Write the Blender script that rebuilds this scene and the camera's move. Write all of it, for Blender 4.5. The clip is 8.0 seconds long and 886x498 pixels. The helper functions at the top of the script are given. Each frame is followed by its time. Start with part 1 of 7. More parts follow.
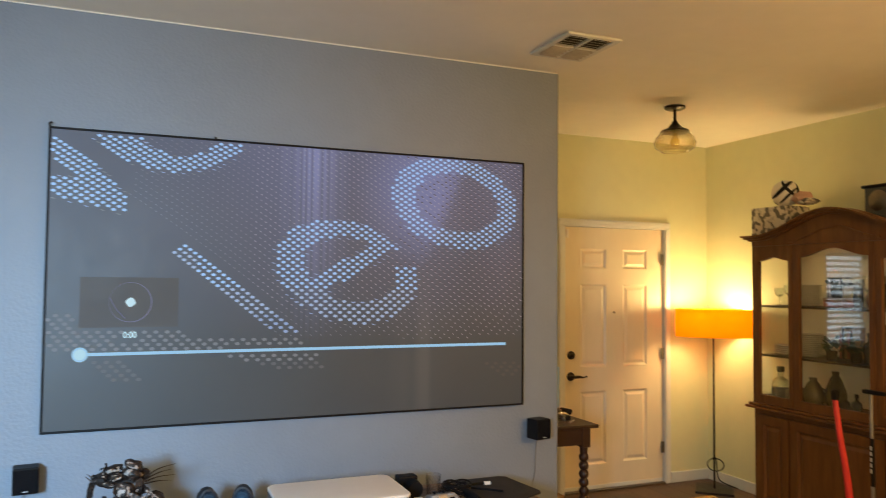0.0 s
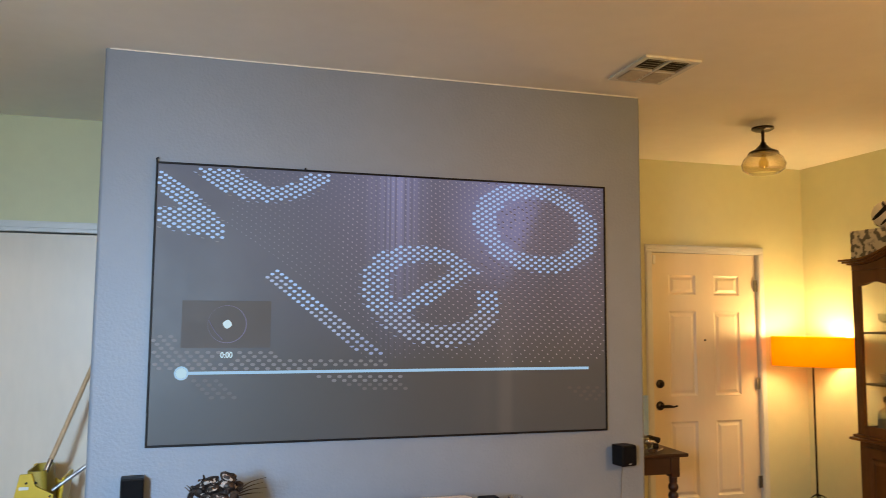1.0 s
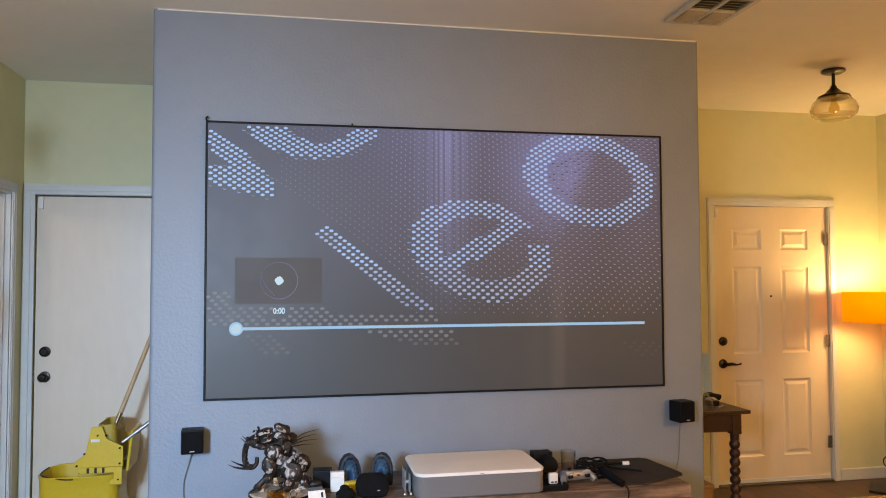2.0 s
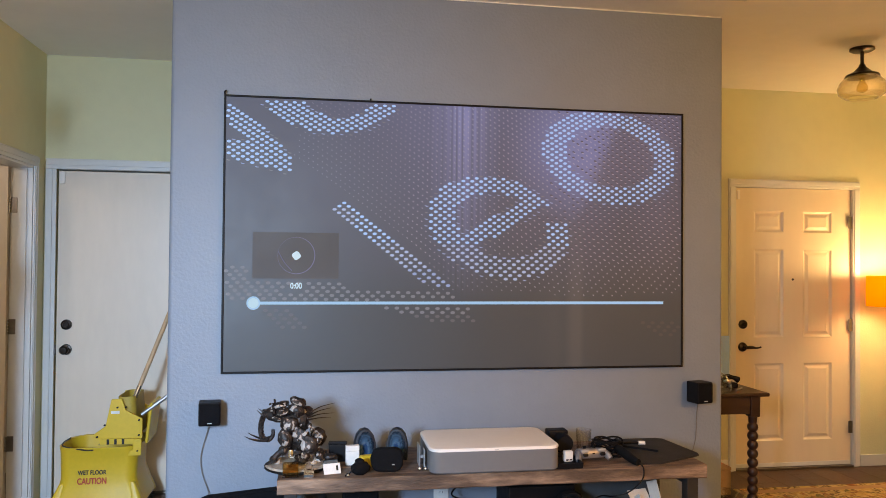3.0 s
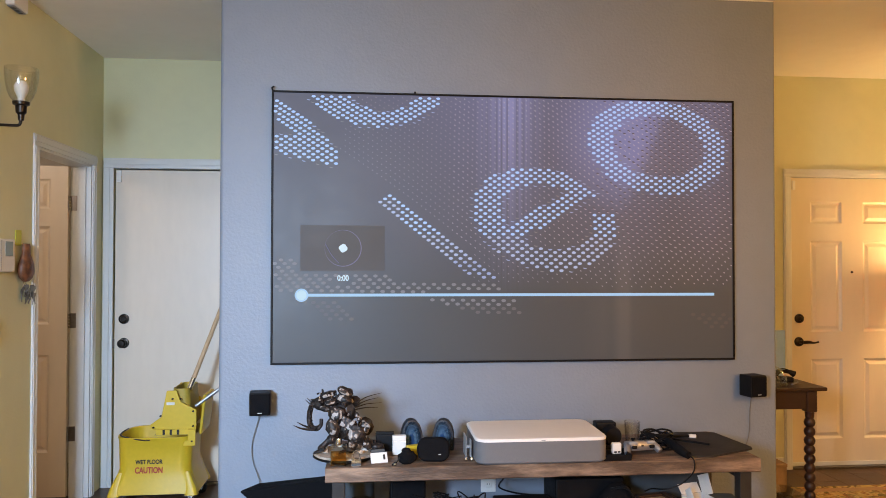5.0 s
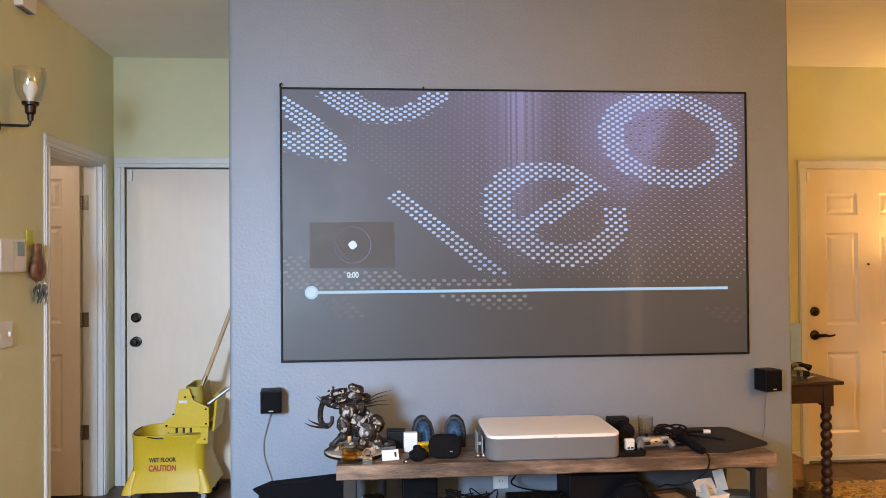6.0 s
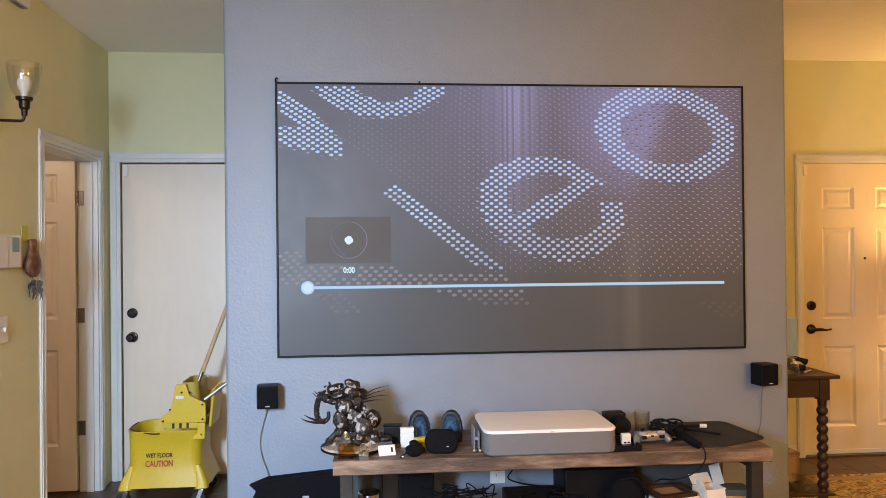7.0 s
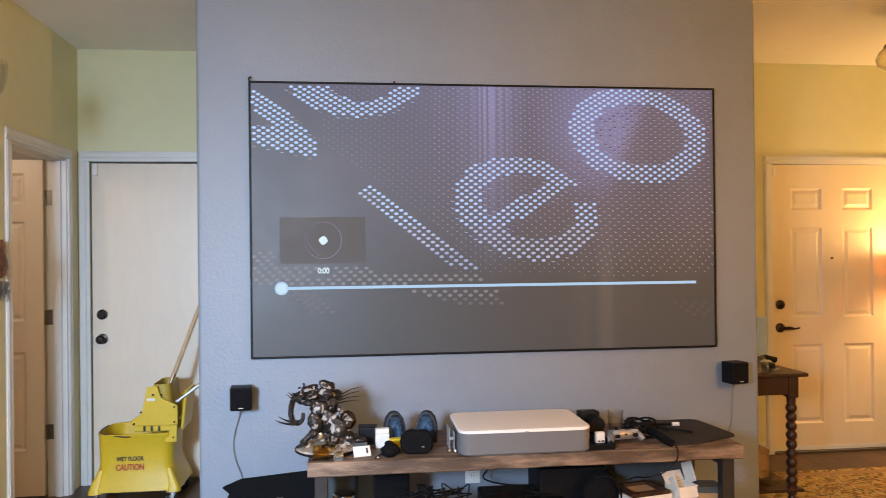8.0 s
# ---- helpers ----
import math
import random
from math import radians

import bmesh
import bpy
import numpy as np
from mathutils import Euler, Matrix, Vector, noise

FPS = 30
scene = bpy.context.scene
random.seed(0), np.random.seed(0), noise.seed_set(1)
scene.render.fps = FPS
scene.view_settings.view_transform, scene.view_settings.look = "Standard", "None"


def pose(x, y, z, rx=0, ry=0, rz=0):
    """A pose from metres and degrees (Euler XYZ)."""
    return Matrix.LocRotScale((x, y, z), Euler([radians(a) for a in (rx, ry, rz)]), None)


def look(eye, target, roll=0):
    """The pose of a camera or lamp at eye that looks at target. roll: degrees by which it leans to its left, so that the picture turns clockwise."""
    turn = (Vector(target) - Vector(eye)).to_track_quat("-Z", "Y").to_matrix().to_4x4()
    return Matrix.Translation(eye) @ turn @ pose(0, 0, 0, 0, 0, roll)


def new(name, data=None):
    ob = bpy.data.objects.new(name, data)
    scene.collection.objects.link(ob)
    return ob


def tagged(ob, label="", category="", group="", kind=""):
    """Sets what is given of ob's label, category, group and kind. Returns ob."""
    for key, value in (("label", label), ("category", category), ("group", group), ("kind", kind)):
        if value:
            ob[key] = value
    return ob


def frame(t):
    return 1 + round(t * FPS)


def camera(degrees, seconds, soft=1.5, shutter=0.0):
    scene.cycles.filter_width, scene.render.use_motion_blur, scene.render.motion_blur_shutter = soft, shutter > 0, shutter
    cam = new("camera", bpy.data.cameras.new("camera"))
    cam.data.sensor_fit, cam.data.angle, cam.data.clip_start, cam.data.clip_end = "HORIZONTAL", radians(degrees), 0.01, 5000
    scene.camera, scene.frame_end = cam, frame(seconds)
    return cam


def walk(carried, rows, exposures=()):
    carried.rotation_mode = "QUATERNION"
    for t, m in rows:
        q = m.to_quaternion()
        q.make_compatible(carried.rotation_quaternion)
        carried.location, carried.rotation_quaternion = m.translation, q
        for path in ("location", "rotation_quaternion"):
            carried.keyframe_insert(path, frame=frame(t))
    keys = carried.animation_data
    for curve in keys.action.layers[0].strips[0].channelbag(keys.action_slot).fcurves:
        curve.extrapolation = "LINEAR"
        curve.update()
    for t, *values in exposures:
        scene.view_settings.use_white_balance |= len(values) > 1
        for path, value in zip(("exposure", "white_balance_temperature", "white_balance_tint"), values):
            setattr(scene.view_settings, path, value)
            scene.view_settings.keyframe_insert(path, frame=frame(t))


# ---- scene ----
cam = camera(61.4, 8.0, 0.6, 0.5)
PATH = [
    (0, (-0.781, -3.475, 1.608), (-0.017, -1.629, 1.695), 0.5),
    (0.5, (-0.817, -3.52, 1.572), (-0.175, -1.632, 1.724), 1.2),
    (1, (-0.762, -3.555, 1.558), (-0.228, -1.636, 1.733), 0.4),
    (1.5, (-0.702, -3.544, 1.526), (-0.283, -1.592, 1.657), -0.4),
    (2, (-0.69, -3.525, 1.513), (-0.317, -1.561, 1.593), -0.2),
    (3.5, (-0.677, -3.509, 1.469), (-0.38, -1.532, 1.496), 0.6),
    (4, (-0.682, -3.508, 1.460), (-0.414, -1.526, 1.482), 0.55),
    (4.5, (-0.671, -3.506, 1.452), (-0.436, -1.52, 1.475), 0.4),
    (5, (-0.664, -3.514, 1.445), (-0.470, -1.524, 1.479), 0.1),
    (6.5, (-0.645, -3.488, 1.446), (-0.487, -1.494, 1.460), -0.5),
    (7, (-0.644, -3.489, 1.448), (-0.477, -1.496, 1.456), -0.55),
    (7.5, (-0.645, -3.489, 1.447), (-0.453, -1.498, 1.456), -0.6),
    (7.8, (-0.647, -3.488, 1.447), (-0.4335, -1.500, 1.456), -0.6),
    (8, (-0.648, -3.488, 1.448), (-0.412, -1.502, 1.456), -0.6),
    (8.1, (-0.648, -3.488, 1.448), (-0.390, -1.504, 1.456), -0.6),
]
EXPOSURES = [(0.0, -0.36, 6310, 0), (1.0, -0.37, 6630, 6), (1.5, -0.39, 6630, 8), (2.0, -0.37, 6720, 10.5), (3.5, -0.28, 6720, 12), (5.0, -0.16, 6780, 12.5), (6.5, -0.10, 7140, 13), (8.0, -0.10, 7140, 13.5)]
walk(cam, [(t, look(eye, target, roll)) for t, eye, target, roll in PATH], EXPOSURES)

# ---- daylight and lamps ----
world = bpy.data.worlds.new("world")
scene.world = world
world.use_nodes = True
sky = world.node_tree.nodes.new("ShaderNodeTexSky")
sky.sky_type, sky.sun_disc = "NISHITA", False
sky.sun_elevation, sky.sun_rotation = radians(42), radians(200)
world.node_tree.links.new(sky.outputs[0], world.node_tree.nodes["Background"].inputs[0])
world.node_tree.nodes["Background"].inputs[1].default_value = 0.06


def lamp(name, kind, place, energy, colour, size=0.05, size_y=None, target=None):
    data = bpy.data.lights.new(name, kind)
    data.energy, data.color = energy, colour
    ob = new(name, data)
    ob.location = place
    if kind == "AREA":
        data.shape, data.size, data.size_y = "RECTANGLE", size, size_y or size
        ob.matrix_world = look(place, target)
    elif kind == "SUN":
        data.angle = size
        ob.matrix_world = look(place, target)
    else:
        data.shadow_soft_size = size
    return ob


DAY, WARM, AMBER = (0.46, 0.68, 1.0), (1.0, 0.50, 0.185), (1.0, 0.65, 0.28)
lamp("sun", "SUN", (2, -8, 9), 2.5, (1, 0.95, 0.88), radians(0.5), target=(0, 0, 0))
lamp("rear_window_daylight", "AREA", (-1.95, -4.17, 1.76), 65, DAY, 0.46, 0.52, (-1.25, 0, 0.5)).data.spread = radians(80)
# two unseen bulbs added behind the camera: right one fits shadows, left one fills
lamp("unseen_room_bulb", "POINT", (2.1, -3.4, 2.02), 142, WARM, 0.10)
lamp("unseen_room_bulb", "POINT", (-1.0, -3.9, 2.1), 49, (1.0, 0.77, 0.57), 0.10)
# added fill that brightens the open side door; no source is visible there
lamp("side_room_fill", "POINT", (-3.1, 0.2, 2.2), 12, (1.0, 0.86, 0.76), 0.08)
lamp("entry_window_daylight", "AREA", (1.1, 1.57, 1.5), 4.5, (0.8, 0.88, 1.0), 0.52, 0.8, (1.1, 0, 1.5))
LAMP_XY = (3.435, 1.145)
TURNED = radians(-42)
for s in (-1, 1):
    lamp("floor_lamp_bulb", "POINT", (LAMP_XY[0] + s * 0.09 * math.cos(TURNED), LAMP_XY[1] + s * 0.09 * math.sin(TURNED), 1.375), 22, AMBER, 0.09)


# ---- materials ----
def rgb(c):
    return (*c, 1.0)


def material(name, colour, rough=0.5, metal=0.0, vary=0.08, scale=6.0, bump=0.0, bump_scale=80.0, second=None, blend=0.3, glow=None, glow_strength=0.0,
             coat=0.0, stretch=(1, 1, 1), clear=0.0, per_piece=0.0, spec=0.5):
    """A surface with two scales of unevenness, optional second colour in patches, grain stretched along an axis, and relief."""
    m = bpy.data.materials.new(name)
    m.use_nodes = True
    nt = m.node_tree
    b = nt.nodes["Principled BSDF"]
    N, L = nt.nodes.new, nt.links.new
    co = N("ShaderNodeTexCoord")
    mp = N("ShaderNodeMapping")
    mp.inputs["Scale"].default_value = stretch
    L(co.outputs["Object"], mp.inputs[0])
    n1, n2 = N("ShaderNodeTexNoise"), N("ShaderNodeTexNoise")
    n1.inputs["Scale"].default_value, n1.inputs["Detail"].default_value = scale, 6
    n2.inputs["Scale"].default_value, n2.inputs["Detail"].default_value = scale * 9, 3
    L(mp.outputs[0], n1.inputs[0]), L(mp.outputs[0], n2.inputs[0])
    add = N("ShaderNodeMath")
    add.operation = "MULTIPLY_ADD"
    L(n2.outputs[0], add.inputs[0])
    add.inputs[1].default_value = 0.4
    L(n1.outputs[0], add.inputs[2])
    ramp = N("ShaderNodeMapRange")
    ramp.inputs[1].default_value, ramp.inputs[2].default_value = 0.45, 0.95
    ramp.inputs[3].default_value, ramp.inputs[4].default_value = 1 - vary, 1 + vary
    L(add.outputs[0], ramp.inputs[0])
    base = N("ShaderNodeMix")
    base.data_type = "RGBA"
    base.inputs[6].default_value, base.inputs[7].default_value = rgb(colour), rgb(second or colour)
    edge = N("ShaderNodeMapRange")
    edge.inputs[1].default_value, edge.inputs[2].default_value = 0.62 - blend, 0.62 + blend
    L(n1.outputs[0], edge.inputs[0]), L(edge.outputs[0], base.inputs[0])
    hsv = N("ShaderNodeHueSaturation")
    L(base.outputs[2], hsv.inputs["Color"])
    if per_piece:
        info, pr, mul = N("ShaderNodeObjectInfo"), N("ShaderNodeMapRange"), N("ShaderNodeMath")
        pr.inputs[3].default_value, pr.inputs[4].default_value = 1 - per_piece, 1 + per_piece
        mul.operation = "MULTIPLY"
        L(info.outputs["Random"], pr.inputs[0]), L(pr.outputs[0], mul.inputs[0]), L(ramp.outputs[0], mul.inputs[1])
        L(mul.outputs[0], hsv.inputs["Value"])
    else:
        L(ramp.outputs[0], hsv.inputs["Value"])
    L(hsv.outputs[0], b.inputs["Base Color"])
    rr = N("ShaderNodeMapRange")
    rr.inputs[1].default_value, rr.inputs[2].default_value = 0.45, 0.95
    rr.inputs[3].default_value, rr.inputs[4].default_value = max(0.02, rough - 0.06), min(1, rough + 0.06)
    L(add.outputs[0], rr.inputs[0]), L(rr.outputs[0], b.inputs["Roughness"])
    b.inputs["Metallic"].default_value = metal
    b.inputs["Coat Weight"].default_value = coat
    b.inputs["Specular IOR Level"].default_value = spec
    b.inputs["Transmission Weight"].default_value = clear
    if bump:
        nb, bp = N("ShaderNodeTexNoise"), N("ShaderNodeBump")
        nb.inputs["Scale"].default_value, nb.inputs["Detail"].default_value = bump_scale, 2
        L(mp.outputs[0], nb.inputs[0])
        bp.inputs["Strength"].default_value, bp.inputs["Distance"].default_value = bump, 0.004
        L(nb.outputs[0], bp.inputs["Height"]), L(bp.outputs[0], b.inputs["Normal"])
    if glow:
        b.inputs["Emission Color"].default_value, b.inputs["Emission Strength"].default_value = rgb(glow), glow_strength
    return m


def glass(name, colour=(1, 1, 1), rough=0.02, sheen=0.55):
    m = bpy.data.materials.new(name)
    m.use_nodes = True
    nt = m.node_tree
    nt.nodes.remove(nt.nodes["Principled BSDF"])
    N, L = nt.nodes.new, nt.links.new
    tr, gl, mix, fr, ml = N("ShaderNodeBsdfTransparent"), N("ShaderNodeBsdfGlossy"), N("ShaderNodeMixShader"), N("ShaderNodeLayerWeight"), N("ShaderNodeMapRange")
    tr.inputs[0].default_value = rgb(colour)
    gl.inputs["Roughness"].default_value = rough
    fr.inputs[0].default_value = 0.25
    ml.inputs[3].default_value, ml.inputs[4].default_value = 0.05, sheen
    L(fr.outputs["Facing"], ml.inputs[0]), L(ml.outputs[0], mix.inputs[0]), L(tr.outputs[0], mix.inputs[1]), L(gl.outputs[0], mix.inputs[2])
    L(mix.outputs[0], nt.nodes["Material Output"].inputs[0])
    return m


def camo(name, a, b_, c, scale, cuts=(0.48, 0.535)):
    m = material(name, a, 0.55, 0, 0.1, 20, 0.3, 90)
    nt = m.node_tree
    N, L = nt.nodes.new, nt.links.new
    co, vo, ra = N("ShaderNodeTexCoord"), N("ShaderNodeTexNoise"), N("ShaderNodeValToRGB")
    vo.inputs["Scale"].default_value, vo.inputs["Detail"].default_value = scale, 1
    ra.color_ramp.interpolation = "CONSTANT"
    e = ra.color_ramp.elements
    e[0].position, e[0].color = 0.0, rgb(a)
    e[1].position, e[1].color = cuts[0], rgb(b_)
    e2 = e.new(cuts[1])
    e2.color = rgb(c)
    L(co.outputs["Object"], vo.inputs[0]), L(vo.outputs[0], ra.inputs[0])
    L(ra.outputs[0], nt.nodes["Principled BSDF"].inputs["Base Color"])
    return m


M = {
    "green_wall": material("sage_wall_paint", (0.635, 0.64, 0.42), 0.75, vary=0.05, scale=1.3, bump=0.25, bump_scale=85),
    "beige_wall": material("beige_wall_paint", (0.60, 0.53, 0.46), 0.75, vary=0.05, scale=1.3, bump=0.25, bump_scale=85),
    "grey_wall": material("grey_wall_paint", (0.204, 0.238, 0.288), 0.5, vary=0.06, scale=1.5, bump=0.48, bump_scale=70),
    "ceiling": material("ceiling_paint", (0.86, 0.84, 0.78), 0.85, vary=0.04, scale=1.2, bump=0.25, bump_scale=70),
    "trim": material("white_trim_paint", (0.62, 0.64, 0.63), 0.35, vary=0.05, scale=3, bump=0.05, bump_scale=30),
    "door": material("white_door_paint", (0.69, 0.61, 0.46), 0.4, vary=0.05, scale=2, bump=0.08, bump_scale=40, stretch=(1, 1, 0.3)),
    "flush_door": material("cream_white_door_paint", (0.71, 0.625, 0.515), 0.42, vary=0.06, scale=2.5, bump=0.08, bump_scale=40, stretch=(1, 1, 0.3)),
    "vent_grey": material("dusty_vent_metal", (0.20, 0.18, 0.155), 0.6, 0, 0.2, 20),
    "cream": material("cream_board", (0.88, 0.83, 0.68), 0.6, 0, 0.08, 4),
    "panel_blue": material("pale_blue_panel", (0.34, 0.55, 0.95), 0.5),
    "bronze": material("oil_rubbed_bronze", (0.03, 0.024, 0.02), 0.35, 0.8, 0.2, 30),
    "hinge": material("dull_steel", (0.22, 0.20, 0.18), 0.35, 0.9, 0.15, 40),
    "steel": material("brushed_steel", (0.42, 0.42, 0.42), 0.42, 1.0, 0.1, 40),
    "wire": material("grey_wire", (0.15, 0.15, 0.15), 0.5),
    "chrome": material("chrome", (0.75, 0.75, 0.76), 0.15, 1.0, 0.05, 40),
    "floor": material("brown_plank_wood", (0.062, 0.032, 0.017), 0.4, 0, 0.3, 5, 0.15, 60, second=(0.10, 0.055, 0.03), stretch=(1, 9, 1), per_piece=0.25),
    "subfloor": material("dark_joint", (0.03, 0.018, 0.01), 0.8),
    "black": material("black_plastic", (0.005, 0.005, 0.006), 0.5, 0, 0.2, 30, 0.05, 300, spec=0.18),
    "black_cloth": material("black_fabric", (0.006, 0.006, 0.007), 0.9, 0, 0.25, 40, 0.3, 400, spec=0.1),
    "steel_dark": material("dark_powder_coat", (0.035, 0.032, 0.03), 0.45, 0.3, 0.2, 20, 0.1, 200),
    "table_wood": material("rustic_wood", (0.105, 0.066, 0.044), 0.62, 0, 0.45, 4, 0.6, 34, second=(0.30, 0.205, 0.14), stretch=(1.3, 8, 6), blend=0.2),
    "dark_wood": material("dark_stained_wood", (0.035, 0.0155, 0.009), 0.38, 0, 0.25, 5, 0.1, 50, stretch=(1, 1, 5), spec=0.35),
    "hutch_wood": material("stained_oak", (0.118, 0.050, 0.014), 0.42, 0, 0.2, 4, 0.2, 40, second=(0.15, 0.068, 0.021), stretch=(6, 6, 0.8), spec=0.3),
    "handle_wood": material("pale_wood", (0.50, 0.34, 0.19), 0.5, 0, 0.2, 8, stretch=(6, 6, 0.6)),
    "hook_wood": material("carved_wood", (0.10, 0.035, 0.015), 0.5, 0, 0.5, 25, 0.6, 60, second=(0.22, 0.09, 0.04)),
    "yellow": material("yellow_plastic", (0.68, 0.46, 0.026), 0.42, 0, 0.1, 5, 0.1, 90, second=(0.58, 0.385, 0.026)),
    # darker, more mottled yellow for the wringer's hopper and base
    "yellow_in": material("darker_yellow_plastic", (0.42, 0.30, 0.04), 0.55, 0, 0.2, 9),
    "rubber": material("black_rubber", (0.014, 0.014, 0.014), 0.7, 0, 0.2, 30),
    "white_plastic": material("white_plastic", (0.72, 0.71, 0.68), 0.4, 0, 0.04, 10),
    "proj_top": material("white_satin_plastic", (0.80, 0.76, 0.72), 0.5, 0, 0.04, 6),
    "proj_cloth": material("grey_speaker_cloth", (0.15, 0.150, 0.155), 0.85, 0, 0.04, 60, 0.35, 600),
    "grey_plastic": material("grey_plastic", (0.28, 0.29, 0.30), 0.45, 0, 0.08, 20),
    "camo": camo("camouflage_paint", (0.33, 0.30, 0.275), (0.10, 0.066, 0.05), (0.016, 0.014, 0.013), 46, (0.47, 0.52)),
    "figure_dark": material("dark_gunmetal", (0.012, 0.011, 0.011), 0.45, 0.4, 0.4, 60, 0.3, 150, second=(0.05, 0.03, 0.022)),
    "cork": material("cork", (0.42, 0.35, 0.28), 0.8, 0, 0.35, 60, 0.4, 200),
    "amber": glass("amber_glass", (0.95, 0.70, 0.36)),
    "glass": glass("clear_glass", (0.95, 0.96, 0.95), 0.09),
    "thin_glass": glass("thin_clear_glass", (0.97, 0.97, 0.97), 0.03),
    "bowl_glass": glass("warm_bowl_glass", (1.0, 0.97, 0.88), 0.35),
    # toned-down white for the vent slats
    "vent_white": material("dull_white_metal", (0.40, 0.38, 0.34), 0.5, 0, 0.15, 20),
    "bottle_glass": glass("pale_bottle_glass", (0.86, 0.89, 0.88), 0.12, 0.8),
    "yellow_glass": glass("yellow_glass", (0.9, 0.8, 0.4)),
    "pane": glass("window_pane", (0.98, 0.99, 0.99), 0.02, 0.35),
    "agate_rim": material("dark_agate_rind", (0.008, 0.012, 0.02), 0.6, 0, 0.4, 60, 0.4, 120),
    "lcd": material("grey_display", (0.22, 0.28, 0.27), 0.2, 0, 0.05, 20),
    "sticky": material("yellow_green_tape", (0.52, 0.56, 0.06), 0.6, 0, 0.05, 20),
    "silver": material("silver_plastic", (0.30, 0.30, 0.32), 0.38, 0.7, 0.1, 20),
    "bulb": material("frosted_bulb", (0.85, 0.82, 0.76), 0.4, 0, 0.02, 10),
    "red": material("red_plastic", (0.62, 0.035, 0.04), 0.4, 0, 0.15, 20),
    "paper": material("white_paper", (0.72, 0.70, 0.66), 0.7, 0, 0.1, 15),
    "card_brown": material("cardboard", (0.36, 0.23, 0.12), 0.8, 0, 0.15, 20),
    "spotted": camo("spotted_card", (0.62, 0.57, 0.46), (0.46, 0.42, 0.34), (0.13, 0.12, 0.10), 26),
    "slate": material("slate_blue_card", (0.05, 0.062, 0.07), 0.6, 0, 0.15, 20),
    "charcoal": material("charcoal_board", (0.022, 0.020, 0.019), 0.6, 0, 0.2, 12, 0.1, 200, spec=0.3),
    "ball_white": material("white_ball_leather", (0.70, 0.66, 0.58), 0.4, 0, 0.06, 20),
    "green_leaf": material("dark_leaves", (0.03, 0.055, 0.025), 0.6, 0, 0.4, 30),
    "china": material("white_china", (0.72, 0.70, 0.66), 0.2, 0, 0.05, 20),
    "china_dark": material("dark_glaze", (0.03, 0.025, 0.022), 0.2, 0, 0.3, 20),
    "pink": material("pink_fabric", (0.52, 0.33, 0.26), 0.8, 0, 0.15, 20),
    "rose": material("rose_box", (0.35, 0.12, 0.09), 0.6, 0, 0.2, 20),
    "ink_black": material("black_print", (0.02, 0.02, 0.018), 0.6),
    "ink_red": material("red_print", (0.45, 0.06, 0.03), 0.6),
    "ink_grey": material("pale_print", (0.5, 0.5, 0.5), 0.5),
    "blind": material("white_blind_slat", (0.74, 0.74, 0.74), 0.5),
    "shade": material("orange_lampshade", (0.55, 0.17, 0.004), 0.9, 0, 0.12, 7, 0.2, 200, glow=(1.0, 0.38, 0.0), glow_strength=0.72, spec=0.1),
    "bulb_lit": material("lit_bulb", (1, 0.9, 0.7), 0.4, glow=(1.0, 0.72, 0.35), glow_strength=12),
}


def agate():
    """Banded blue agate: rings of blue and pale grey round an off-centre core."""
    m = material("blue_agate", (0.05, 0.12, 0.25), 0.28, coat=0.1)
    nt = m.node_tree
    N, L = nt.nodes.new, nt.links.new
    co, mp, ln, nz, ad, ra = N("ShaderNodeTexCoord"), N("ShaderNodeMapping"), N("ShaderNodeVectorMath"), N("ShaderNodeTexNoise"), N("ShaderNodeMath"), N("ShaderNodeValToRGB")
    mp.inputs["Location"].default_value, mp.inputs["Scale"].default_value = (0.1, 0, -0.35), (26, 0, 10)
    ln.operation, ad.operation = "LENGTH", "MULTIPLY_ADD"
    nz.inputs["Scale"].default_value, nz.inputs["Detail"].default_value = 45, 3
    e = ra.color_ramp.elements
    e[0].color, e[1].color = rgb((0.010, 0.03, 0.08)), rgb((0.006, 0.010, 0.018))
    for p, c in ((0.22, (0.012, 0.045, 0.12)), (0.34, (0.06, 0.11, 0.17)), (0.46, (0.035, 0.085, 0.15)), (0.60, (0.012, 0.028, 0.055)), (0.68, (0.035, 0.075, 0.12)), (0.76, (0.010, 0.02, 0.035))):
        q = e.new(p)
        q.color = rgb(c)
    L(co.outputs["Object"], mp.inputs[0]), L(mp.outputs[0], ln.inputs[0]), L(co.outputs["Object"], nz.inputs[0])
    L(nz.outputs[0], ad.inputs[0]), L(ln.outputs["Value"], ad.inputs[2])
    ad.inputs[1].default_value = 0.40
    dv = N("ShaderNodeMath")
    dv.operation = "SUBTRACT"
    L(ad.outputs[0], dv.inputs[0])
    dv.inputs[1].default_value = 0.24
    L(dv.outputs[0], ra.inputs[0])
    L(ra.outputs[0], nt.nodes["Principled BSDF"].inputs["Base Color"])
    return m


M["agate"] = agate()


def let_through(m, colour, share):
    """Thin cloth that passes part of the light from behind."""
    nt = m.node_tree
    tl, mix = nt.nodes.new("ShaderNodeBsdfTranslucent"), nt.nodes.new("ShaderNodeMixShader")
    tl.inputs[0].default_value = rgb(colour)
    mix.inputs[0].default_value = share
    nt.links.new(nt.nodes["Principled BSDF"].outputs[0], mix.inputs[1])
    nt.links.new(tl.outputs[0], mix.inputs[2])
    nt.links.new(mix.outputs[0], nt.nodes["Material Output"].inputs[0])


let_through(M["shade"], (0.95, 0.44, 0.03), 0.27)


